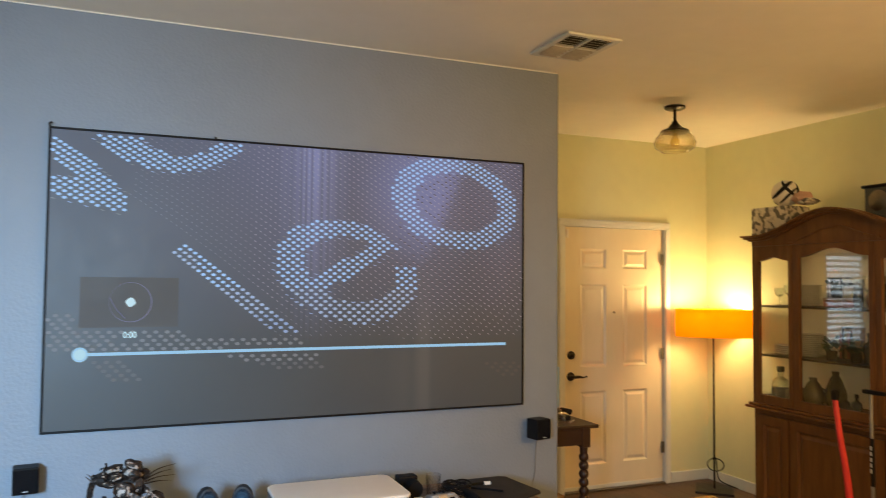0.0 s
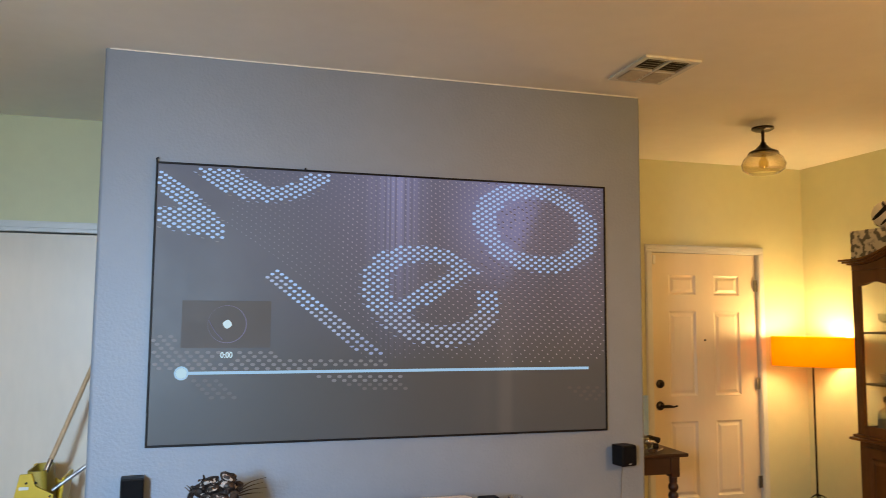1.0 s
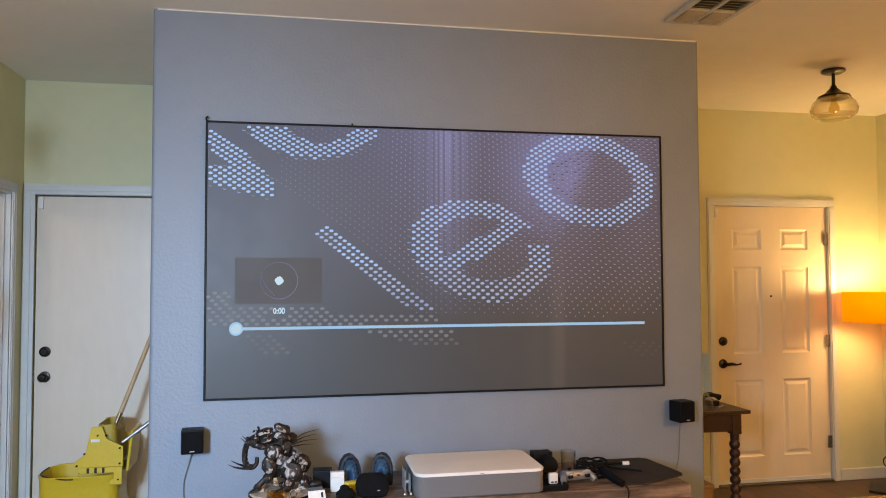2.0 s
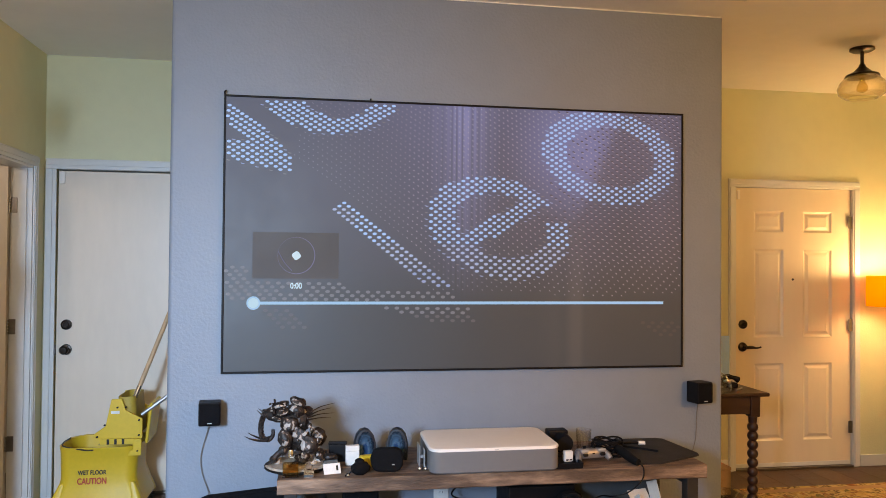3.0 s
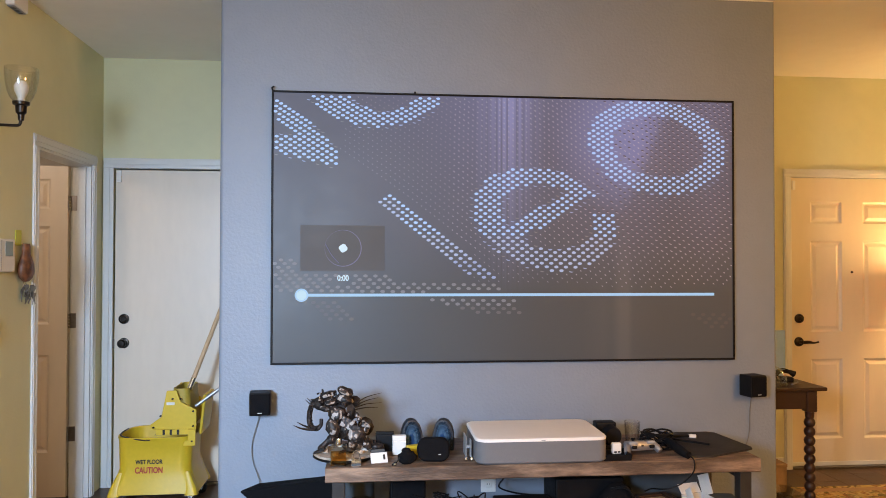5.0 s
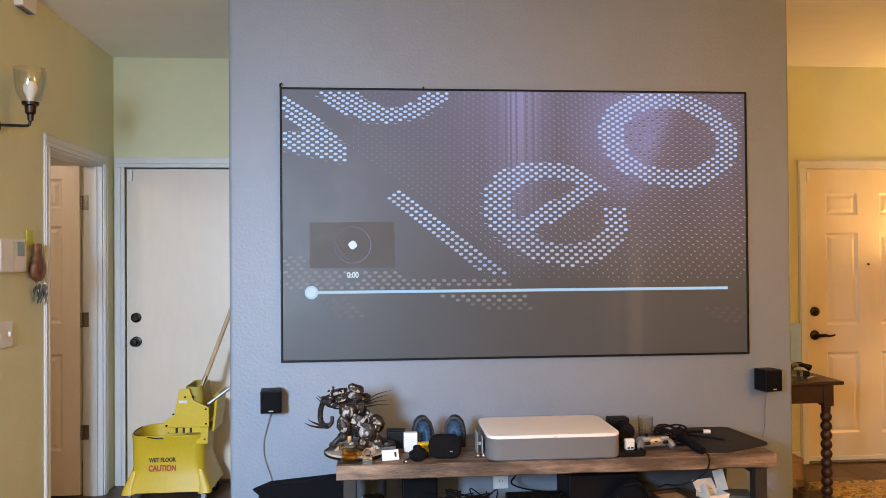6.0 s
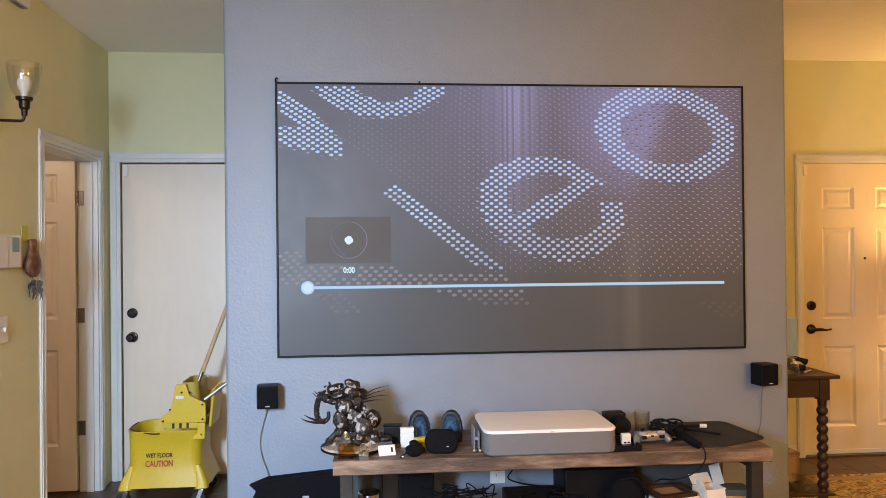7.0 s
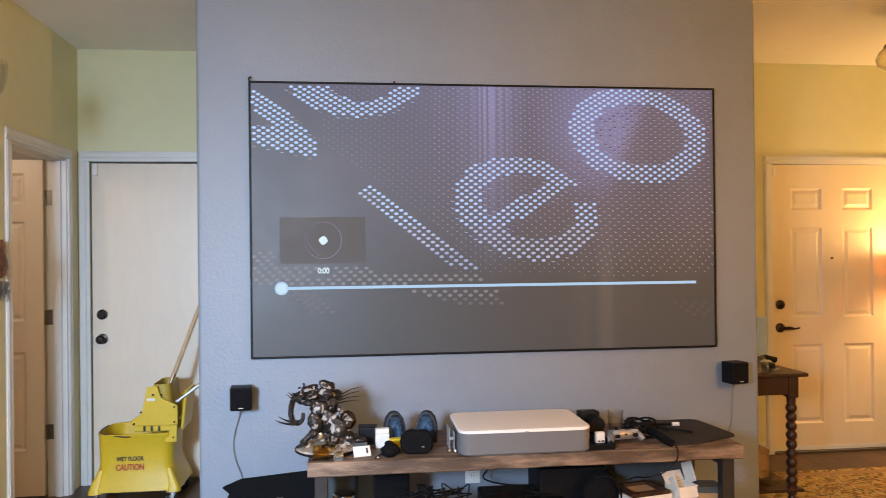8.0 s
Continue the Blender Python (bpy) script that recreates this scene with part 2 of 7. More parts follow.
def rug_material():
    m = material("patterned_rug_wool", (0.35, 0.22, 0.06), 0.95, 0, 0.2, 30, 0.5, 300)
    nt = m.node_tree
    N, L = nt.nodes.new, nt.links.new
    co, vo, ra = N("ShaderNodeTexCoord"), N("ShaderNodeTexVoronoi"), N("ShaderNodeValToRGB")
    vo.feature = "DISTANCE_TO_EDGE"
    vo.inputs["Scale"].default_value = 19
    ra.color_ramp.interpolation = "LINEAR"
    e = ra.color_ramp.elements
    e[0].position, e[0].color = 0.02, rgb((0.10, 0.06, 0.03))
    e[1].position, e[1].color = 0.20, rgb((0.58, 0.46, 0.19))
    e2 = e.new(0.45)
    e2.color = rgb((0.34, 0.16, 0.05))
    nz, vm, sc_ = N("ShaderNodeTexNoise"), N("ShaderNodeVectorMath"), N("ShaderNodeVectorMath")
    nz.inputs["Scale"].default_value, nz.inputs["Detail"].default_value = 14, 4
    sc_.operation, sc_.inputs[3].default_value = "SCALE", 0.14
    L(co.outputs["Object"], nz.inputs[0]), L(nz.outputs["Color"], sc_.inputs[0])
    L(co.outputs["Object"], vm.inputs[0]), L(sc_.outputs[0], vm.inputs[1])
    L(vm.outputs[0], vo.inputs["Vector"]), L(vo.outputs["Distance"], ra.inputs[0])
    # flowers and leaves: warped cells of rust, olive, cream and gold inside the dark outlines
    cell, tone, mx, keep = N("ShaderNodeTexVoronoi"), N("ShaderNodeValToRGB"), N("ShaderNodeMix"), N("ShaderNodeMapRange")
    cell.inputs["Scale"].default_value = 31
    split, fine = N("ShaderNodeSeparateColor"), N("ShaderNodeTexNoise")
    fine.inputs["Scale"].default_value, fine.inputs["Detail"].default_value = 9, 3
    tone.color_ramp.interpolation = "CONSTANT"
    t = tone.color_ramp.elements
    t[0].position, t[0].color = 0.0, rgb((0.50, 0.36, 0.12))
    t[1].position, t[1].color = 0.36, rgb((0.25, 0.10, 0.04))
    for p, c in ((0.54, (0.55, 0.43, 0.21)), (0.72, (0.13, 0.12, 0.04)), (0.84, (0.36, 0.20, 0.06))):
        t.new(p).color = rgb(c)
    L(vm.outputs[0], cell.inputs["Vector"]), L(cell.outputs["Color"], split.inputs[0]), L(split.outputs[0], tone.inputs[0])
    L(co.outputs["Object"], fine.inputs[0]), L(fine.outputs[0], keep.inputs[0])
    keep.inputs[1].default_value, keep.inputs[2].default_value, keep.inputs[4].default_value = 0.40, 0.56, 0.85
    mx.data_type = "RGBA"
    L(keep.outputs[0], mx.inputs["Factor"]), L(ra.outputs[0], mx.inputs[6]), L(tone.outputs[0], mx.inputs[7])
    L(mx.outputs[2], nt.nodes["Principled BSDF"].inputs["Base Color"])
    return m


M["rug"] = rug_material()


# ---- mesh helpers ----
def part(name, bm, mat, parent=None, label="", smooth=False):
    me = bpy.data.meshes.new(name)
    bmesh.ops.recalc_face_normals(bm, faces=bm.faces[:])
    bm.to_mesh(me)
    bm.free()
    me.materials.append(M[mat] if isinstance(mat, str) else mat)
    if smooth:
        me.shade_smooth()
        me.set_sharp_from_angle(angle=radians(35))
    ob = new(name, me)
    ob.parent = parent
    if label:
        tagged(ob, label)
    return ob


def thing(name, label, category, place=(0, 0, 0), turn=0, group="", kind=""):
    ob = new(name)
    ob.empty_display_size = 0.05
    ob.location, ob.rotation_euler = place, (0, 0, radians(turn))
    return tagged(ob, label, category, group, kind)


def B():
    return bmesh.new()


def box(bm, x0, y0, z0, x1, y1, z1, bevel=0.0, seg=2, m=None):
    t = bmesh.new()
    bmesh.ops.create_cube(t, size=1)
    bmesh.ops.scale(t, vec=(abs(x1 - x0), abs(y1 - y0), abs(z1 - z0)), verts=t.verts)
    bmesh.ops.translate(t, vec=((x0 + x1) / 2, (y0 + y1) / 2, (z0 + z1) / 2), verts=t.verts)
    if bevel:
        bmesh.ops.bevel(t, geom=t.edges[:], offset=bevel, segments=seg, profile=0.5, affect="EDGES")
    return merge(bm, t, m)


def merge(bm, t, m=None):
    if m is not None:
        bmesh.ops.transform(t, matrix=m, verts=t.verts)
    me = bpy.data.meshes.new("tmp")
    t.to_mesh(me)
    t.free()
    bm.from_mesh(me)
    bpy.data.meshes.remove(me)
    return bm


def rod(bm, p0, p1, r0, r1=None, seg=14):
    p0, p1 = Vector(p0), Vector(p1)
    t = bmesh.new()
    bmesh.ops.create_cone(t, cap_ends=True, segments=seg, radius1=r0, radius2=r0 if r1 is None else r1, depth=(p1 - p0).length)
    q = (p1 - p0).to_track_quat("Z", "Y").to_matrix().to_4x4()
    return merge(bm, t, Matrix.Translation((p0 + p1) / 2) @ q)


def lathe(bm, profile, seg=24, m=None):
    """Turns a profile of (radius, height) round the z axis."""
    t = bmesh.new()
    rings = []
    for r, z in profile:
        if r < 1e-5:
            rings.append([t.verts.new((0, 0, z))])
        else:
            rings.append([t.verts.new((r * math.cos(2 * math.pi * i / seg), r * math.sin(2 * math.pi * i / seg), z)) for i in range(seg)])
    for a, b in zip(rings, rings[1:]):
        for i in range(seg):
            j = (i + 1) % seg
            if len(a) == 1 and len(b) == 1:
                continue
            if len(a) == 1:
                t.faces.new((a[0], b[j], b[i]))
            elif len(b) == 1:
                t.faces.new((a[i], a[j], b[0]))
            else:
                t.faces.new((a[i], a[j], b[j], b[i]))
    return merge(bm, t, m)


def loft(bm, rings, caps=(True, True), closed=True):
    rows = [[bm.verts.new(p) for p in r] for r in rings]
    n = len(rows[0])
    for a, b in zip(rows, rows[1:]):
        for i in range(n if closed else n - 1):
            bm.faces.new((a[i], a[(i + 1) % n], b[(i + 1) % n], b[i]))
    if caps[0]:
        bm.faces.new(rows[0])
    if caps[1]:
        bm.faces.new(rows[-1])
    return bm


def rounded(cx, cy, w, d, r, z, n=5):
    """A rounded rectangle as a ring of points at height z."""
    out = []
    for sx, sy, a0 in ((1, 1, 0), (-1, 1, 90), (-1, -1, 180), (1, -1, 270)):
        for i in range(n + 1):
            a = radians(a0 + 90 * i / n)
            out.append((cx + sx * (w / 2 - r) + r * math.cos(a), cy + sy * (d / 2 - r) + r * math.sin(a), z))
    return out


def prism(bm, outline, y0, y1, bevel=0.0):
    """An outline of (x, z) points, from y0 to y1."""
    t = bmesh.new()
    loft(t, [[(x, y0, z) for x, z in outline], [(x, y1, z) for x, z in outline]])
    if bevel:
        bmesh.ops.recalc_face_normals(t, faces=t.faces[:])
        bmesh.ops.bevel(t, geom=t.edges[:], offset=bevel, segments=2, profile=0.5, affect="EDGES")
    return merge(bm, t)


def smooth_line(points, per=6):
    """A Catmull-Rom line through the points."""
    p = [Vector(q) for q in points]
    p = [2 * p[0] - p[1]] + p + [2 * p[-1] - p[-2]]
    out = []
    for a, b, c, d in zip(p, p[1:], p[2:], p[3:]):
        for i in range(per):
            t = i / per
            out.append(0.5 * ((2 * b) + (c - a) * t + (2 * a - 5 * b + 4 * c - d) * t * t + (3 * b - a - 3 * c + d) * t ** 3))
    return out + [p[-2]]


def tube(bm, points, r, seg=7, per=6):
    line = smooth_line(points, per)
    rings = []
    side = Vector((0.31, 0.17, 0.93))
    for i, q in enumerate(line):
        d = (line[min(i + 1, len(line) - 1)] - line[max(i - 1, 0)]).normalized()
        u = d.cross(side)
        if u.length < 0.05:
            u = d.cross(Vector((1, 0, 0)))
        u.normalize()
        v = d.cross(u)
        rr = r(i / (len(line) - 1)) if callable(r) else r
        rings.append([q + rr * (u * math.cos(2 * math.pi * k / seg) + v * math.sin(2 * math.pi * k / seg)) for k in range(seg)])
    return loft(bm, rings)


def blob(bm, place, size, turn=(0, 0, 0), rough=0.0, sub=2):
    t = bmesh.new()
    bmesh.ops.create_icosphere(t, subdivisions=sub, radius=1)
    if rough:
        for v in t.verts:
            v.co *= 1 + rough * noise.noise(v.co * 2.3 + Vector(place) * 17)
    return merge(bm, t, Matrix.LocRotScale(place, Euler([radians(a) for a in turn]), size))


def words(name, text, size, place, mat, parent, turn=(90, 0, 0), label="", width=1.0, align="CENTER"):
    cu = bpy.data.curves.new(name, "FONT")
    cu.body, cu.size, cu.align_x, cu.align_y, cu.extrude, cu.offset = text, size, align, "CENTER", 0.0004, size * 0.03
    tmp = new("tmp_text", cu)
    bpy.context.view_layer.update()
    me = bpy.data.meshes.new_from_object(tmp.evaluated_get(bpy.context.evaluated_depsgraph_get()))
    bpy.data.objects.remove(tmp)
    me.materials.clear()
    me.materials.append(M[mat])
    ob = new(name, me)
    ob.parent, ob.location, ob.rotation_euler, ob.scale = parent, place, [radians(a) for a in turn], (width, 1, 1)
    if label:
        tagged(ob, label)
    return ob


def structure(name, bm, mat, label, category, smooth=False):
    return tagged(part(name, bm, mat, None, "", smooth), label, category, kind="structure")


# ---- the plan ----
LEFT, RIGHT, FAR, REAR, CEIL = -2.375, 3.657, 1.46, -4.2, 2.755
WALL_Y, HALF = 0.03, 1.352          # the partition's face and half its width
FD0, FD1, DOOR_H = 2.277, 3.206, 2.04   # front door
GD0, GD1 = -2.303, -1.44            # garage door
HD0, HD1 = 0.525, 1.278              # side door in the left wall


def wall_with_holes(bm, along, a0, a1, face, back, holes, top=CEIL):
    """Boxes that make up a wall along x or y from a0 to a1, between face and back, round holes (start, end, sill, head)."""
    def put(s, e, z0, z1):
        if along == "x":
            box(bm, s, face, z0, e, back, z1)
        else:
            box(bm, face, s, z0, back, e, z1)
    at = a0
    for s, e, sill, head in sorted(holes):
        put(at, s, 0, top)
        if sill > 0:
            put(s, e, 0, sill)
        put(s, e, head, top)
        at = e
    put(at, a1, 0, top)
    return bm


WIN0, WIN1 = 0.8, 1.4
structure("wall_far", wall_with_holes(B(), "x", LEFT - 0.12, RIGHT + 0.12, FAR, FAR + 0.14,
          [(FD0 - 0.012, FD1 + 0.012, 0, DOOR_H + 0.012), (GD0 - 0.006, GD1 + 0.012, 0, DOOR_H + 0.012), (WIN0, WIN1, 1.05, 1.95)]),
          "green_wall", "pale sage-green textured wall with two doors in it", "wall")
structure("wall_left", wall_with_holes(B(), "y", REAR, FAR, LEFT - 0.12, LEFT, [(HD0, HD1, 0, DOOR_H)]),
          "green_wall", "pale sage-green textured wall with an open doorway", "wall")
structure("wall_right", wall_with_holes(B(), "y", REAR, FAR, RIGHT, RIGHT + 0.12, []), "green_wall", "pale sage-green wall behind the oak cabinet", "wall")
structure("wall_rear", wall_with_holes(B(), "x", LEFT - 0.12, RIGHT + 0.12, REAR - 0.14, REAR, [(-2.28, -1.6, 1.2, 2.1)]),
          "green_wall", "plain sage-green wall with a window", "wall")
structure("ceiling", box(B(), LEFT - 1.6, REAR - 0.14, CEIL, RIGHT + 0.12, FAR + 0.9, CEIL + 0.1), "ceiling", "off-white lightly textured flat ceiling", "ceiling")

bm = B()
ring = rounded(-0.004, WALL_Y + 0.14, 2 * HALF + 0.012, 0.28, 0.02, 0, 5)
loft(bm, [ring, [(x, y, CEIL) for x, y, z in ring]])
structure("wall_partition", bm, "grey_wall", "grey textured freestanding wall with rounded corners", "wall", True)
structure("trim_partition_top", box(B(), -HALF + 0.012, WALL_Y - 0.006, CEIL - 0.006, HALF - 0.012, WALL_Y - 0.001, CEIL - 0.001, 0.001), "ceiling",
          "thin pale caulk line along the ceiling", "trim")

# side room behind the open door
bm = B()
box(bm, LEFT - 1.5, -0.4, 0, LEFT - 1.4, 2.2, CEIL)
box(bm, LEFT - 1.4, -0.4, 0, LEFT - 0.12, -0.3, CEIL)
box(bm, LEFT - 1.4, 2.1, 0, LEFT - 0.12, 2.2, CEIL)
structure("wall_side_room", bm, "beige_wall", "pale beige walls of the small side room", "wall")

# floor: a dark base and planks
floor = structure("floor", box(B(), LEFT - 1.6, REAR - 0.14, -0.1, RIGHT + 0.12, FAR + 0.9, -0.006), "subfloor", "brown wood plank floor", "floor")


def baseboard(name, x0, y0, x1, y1):
    structure(name, box(B(), x0, y0, 0, x1, y1, 0.085, 0.004), "trim", "white painted baseboard", "baseboard")


baseboard("baseboard_far", FD1 + 0.066, FAR - 0.013, RIGHT, FAR - 0.001)
baseboard("baseboard_entry", -1.3, FAR - 0.013, FD0 - 0.066, FAR - 0.001)
baseboard("baseboard_right", RIGHT - 0.013, REAR, RIGHT - 0.001, FAR - 0.014)
baseboard("baseboard_left", LEFT + 0.001, REAR, LEFT + 0.013, HD0 - 0.08)
baseboard("baseboard_partition", -HALF + 0.02, WALL_Y - 0.013, HALF - 0.02, WALL_Y - 0.001)


# ---- doors ----
def panel_leaf(w, h, t, panels):
    """A door leaf from x = 0 to w, face at y = 0, with raised panels set in moulded recesses."""
    bm = B()
    xs = sorted({0, w, *[p[0] for p in panels], *[p[2] for p in panels]})
    zs = sorted({0, h, *[p[1] for p in panels], *[p[3] for p in panels]})
    grid = {(x, z): bm.verts.new((x, 0, z)) for x in xs for z in zs}
    for x0, x1 in zip(xs, xs[1:]):
        for z0, z1 in zip(zs, zs[1:]):
            if not any(p[0] <= x0 and x1 <= p[2] and p[1] <= z0 and z1 <= p[3] for p in panels):
                bm.faces.new((grid[x0, z0], grid[x1, z0], grid[x1, z1], grid[x0, z1]))
    for x0, z0, x1, z1 in panels:
        loft(bm, [[(x0 + i, d, z0 + i), (x1 - i, d, z0 + i), (x1 - i, d, z1 - i), (x0 + i, d, z1 - i)]
                  for i, d in ((0, 0), (0.004, 0.004), (0.014, 0.011), (0.022, 0.011), (0.042, 0.003))], (False, True))
    loft(bm, [[(0, 0, 0), (w, 0, 0), (w, 0, h), (0, 0, h)], [(0, t, 0), (w, t, 0), (w, t, h), (0, t, h)]], (False, True))
    bmesh.ops.remove_doubles(bm, verts=bm.verts[:], dist=0.0004)
    return bm


def casing(parent, x0, x1, h, w=0.058, floor_z=0.0, proud=0.019):
    """Three moulded boards round an opening in the plane y = 0, standing towards -y."""
    for nm, a in (("casing_side", (x0 - w, floor_z, x0, h)), ("casing_side", (x1, floor_z, x1 + w, h)), ("casing_head", (x0 - w, h, x1 + w, h + w))):
        bm = B()
        box(bm, a[0], -0.012, a[1], a[2], -0.001, a[3], 0.003)
        if nm == "casing_side":
            box(bm, a[0] + 0.008, -proud, a[1] + 0.001, a[2] - 0.022, -0.0125, a[3] - 0.001, 0.003)
        else:
            box(bm, a[0] + 0.008, -proud, a[1] + 0.022, a[2] - 0.008, -0.0125, a[3] - 0.008, 0.003)
        part(nm, bm, "trim", parent)


def hinge(parent, x, y, z, turn=0):
    bm = B()
    m = pose(x, y, z, 0, 0, turn)
    box(bm, -0.002, -0.032, -0.045, 0.002, 0.032, 0.045, 0.001, 1, m)
    t = bmesh.new()
    for k in range(5):
        rod(t, (0, -0.036, -0.045 + k * 0.018), (0, -0.036, -0.045 + k * 0.018 + 0.0165), 0.0065, None, 10)
    merge(bm, t, m)
    part("hinge", bm, "hinge", parent, "dull steel butt hinge")


# front door
front = tagged(thing("door_1", "cream-white six-panel front door with bronze lever and deadbolt", "door", (FD0, FAR + 0.015, 0)), kind="structure")
W = FD1 - FD0
cols = ((0.15, 0.385), (0.545, 0.775))
rows = ((0.205, 0.765), (0.955, 1.595), (1.72, 1.875))
part("leaf", panel_leaf(W, DOOR_H - 0.016, 0.044, [(c[0], r[0] - 0.016, c[1], r[1] - 0.016) for c in cols for r in rows]), "door", front).location = (0, 0, 0.016)
frame_front = thing("door_frame", "white moulded casing round the front door", "door frame", (FD0, FAR, 0), kind="structure")
casing(frame_front, -0.004, W + 0.004, DOOR_H + 0.004)
bm = B()
box(bm, -0.011, 0.002, 0, -0.003, 0.12, DOOR_H + 0.003)
box(bm, W + 0.003, 0.002, 0, W + 0.011, 0.12, DOOR_H + 0.003)
box(bm, -0.011, 0.002, DOOR_H + 0.003, W + 0.011, 0.12, DOOR_H + 0.011)
part("jamb", bm, "trim", frame_front)
part("threshold", box(B(), -0.003, -0.02, 0, W + 0.003, 0.10, 0.014, 0.003), "hinge", frame_front, "dull metal threshold")
bm = lathe(B(), [(0, 0.03), (0.013, 0.03), (0.017, 0.018), (0.031, 0.012), (0.033, 0.004), (0.033, 0), (0, 0)], 24, Matrix.Translation((0.062, 0, 1.05)) @ pose(0, 0, 0, 90))
box(bm, 0.057, -0.036, 1.03, 0.067, -0.026, 1.07, 0.003)
part("deadbolt", bm, "bronze", front, "dark bronze deadbolt with thumb turn", True)
bm = lathe(B(), [(0, 0.05), (0.011, 0.05), (0.012, 0.02), (0.030, 0.013), (0.034, 0.004), (0.034, 0), (0, 0)], 24, Matrix.Translation((0.06, 0, 0.887)) @ pose(0, 0, 0, 90))
tube(bm, [(0.06, -0.052, 0.887), (0.10, -0.056, 0.889), (0.14, -0.054, 0.884), (0.175, -0.05, 0.889)], lambda t: 0.0105 - 0.003 * t + 0.002 * math.sin(6 * t), 10)
part("lever_handle", bm, "bronze", front, "curved dark bronze lever", True)
part("peephole", lathe(B(), [(0, 0.004), (0.007, 0.006), (0.009, 0), (0, 0)], 16, Matrix.Translation((0.46, 0, 1.376)) @ pose(0, 0, 0, 90)), "bronze", front, "", True)
part("door_sweep", box(B(), 0.004, -0.006, 0.016, W - 0.004, -0.0005, 0.045, 0.002), "trim", front)
for z in (0.29, 1.04, 1.80):
    hinge(frame_front, W + 0.004, 0.0, z, 90)
part("alarm_contact", box(B(), 0.012, -0.012, 1.955, 0.035, -0.0005, 2.02, 0.003), "white_plastic", front, "small white alarm contact")

# garage door
garage = tagged(thing("door_2", "plain cream-white flush door with dark bronze knob and deadbolt", "door", (GD0, FAR + 0.015, 0)), kind="structure")
W2 = GD1 - GD0
part("leaf", box(B(), 0.003, 0, 0.018, W2 - 0.003, 0.044, DOOR_H - 0.006, 0.002), "flush_door", garage)
frame_g = thing("door_frame", "white moulded casing round the flush door", "door frame", (GD0, FAR, 0), kind="structure")
casing(frame_g, -0.002, W2 + 0.004, DOOR_H + 0.004, 0.064)
bm = B()
box(bm, W2 + 0.003, 0.002, 0, W2 + 0.011, 0.12, DOOR_H + 0.003)
box(bm, -0.002, 0.002, DOOR_H + 0.003, W2 + 0.011, 0.12, DOOR_H + 0.011)
part("jamb", bm, "trim", frame_g)
part("threshold", box(B(), 0, -0.015, 0, W2 + 0.003, 0.10, 0.015, 0.003), "hinge", frame_g, "dull metal threshold")
for nm, z, prof in (("deadbolt", 1.073, [(0, 0.024), (0.016, 0.024), (0.02, 0.016), (0.031, 0.012), (0.033, 0), (0, 0)]),
                    ("knob", 0.918, [(0, 0.062), (0.018, 0.06), (0.027, 0.05), (0.027, 0.04), (0.013, 0.03), (0.012, 0.014), (0.032, 0.01), (0.034, 0), (0, 0)])):
    part(nm, lathe(B(), prof, 24, Matrix.Translation((0.062, 0, z)) @ pose(0, 0, 0, 90)), "bronze", garage, "dark bronze " + nm, True)
part("strike_plate", box(B(), -0.0015, -0.002, 0.885, 0.0025, 0.03, 0.945), "hinge", frame_g)
part("alarm_contact", box(B(), 0.012, -0.014, 1.955, 0.042, -0.0005, 2.03, 0.003), "white_plastic", garage, "small white alarm contact")

# side door, open into the small room
side = tagged(thing("door_3", "white six-panel interior door standing open", "door", (LEFT - 0.125, HD1 - 0.045, 0)), kind="structure")
lw = HD1 - HD0 - 0.01
cols = ((0.105, 0.325), (0.42, 0.64))
rows = ((0.27, 0.86), (1.045, 1.64), (1.745, 1.93))
leaf = part("leaf", panel_leaf(lw, DOOR_H - 0.03, 0.035, [(c[0], r[0], c[1], r[1]) for c in cols for r in rows]), "flush_door", side)
leaf.location = (-lw, 0, 0.015)
frame_s = thing("door_frame", "white moulded casing round the open doorway", "door frame", (LEFT, HD1, 0), 90, kind="structure")
casing(frame_s, -(HD1 - HD0) - 0.008, -0.012, DOOR_H - 0.004, 0.062, 0.0, 0.0145)
bm = B()
for y0, y1 in ((-(HD1 - HD0) + 0.001, -(HD1 - HD0) + 0.016), (-0.016, -0.001)):
    box(bm, y0, 0.0005, 0, y1, 0.119, DOOR_H - 0.001)
box(bm, -(HD1 - HD0) + 0.016, 0.0005, DOOR_H - 0.016, -0.016, 0.119, DOOR_H - 0.001)
box(bm, -0.028, 0.03, 0, -0.0165, 0.07, DOOR_H - 0.0165)
part("jamb", bm, "trim", frame_s)
for z in (0.39, 1.08, 1.80):
    bm = B()
    box(bm, LEFT - 0.118, HD1 - 0.019, z - 0.045, LEFT - 0.082, HD1 - 0.0165, z + 0.045, 0.001, 1)
    for k in range(5):
        rod(bm, (LEFT - 0.122, HD1 - 0.024, z - 0.045 + k * 0.018), (LEFT - 0.122, HD1 - 0.024, z - 0.029 + k * 0.018), 0.007, None, 10)
    h = part("hinge", bm, "hinge", frame_s, "dull steel butt hinge")
    h.matrix_parent_inverse = Matrix.LocRotScale((LEFT, HD1, 0), Euler((0, 0, radians(90))), None).inverted()

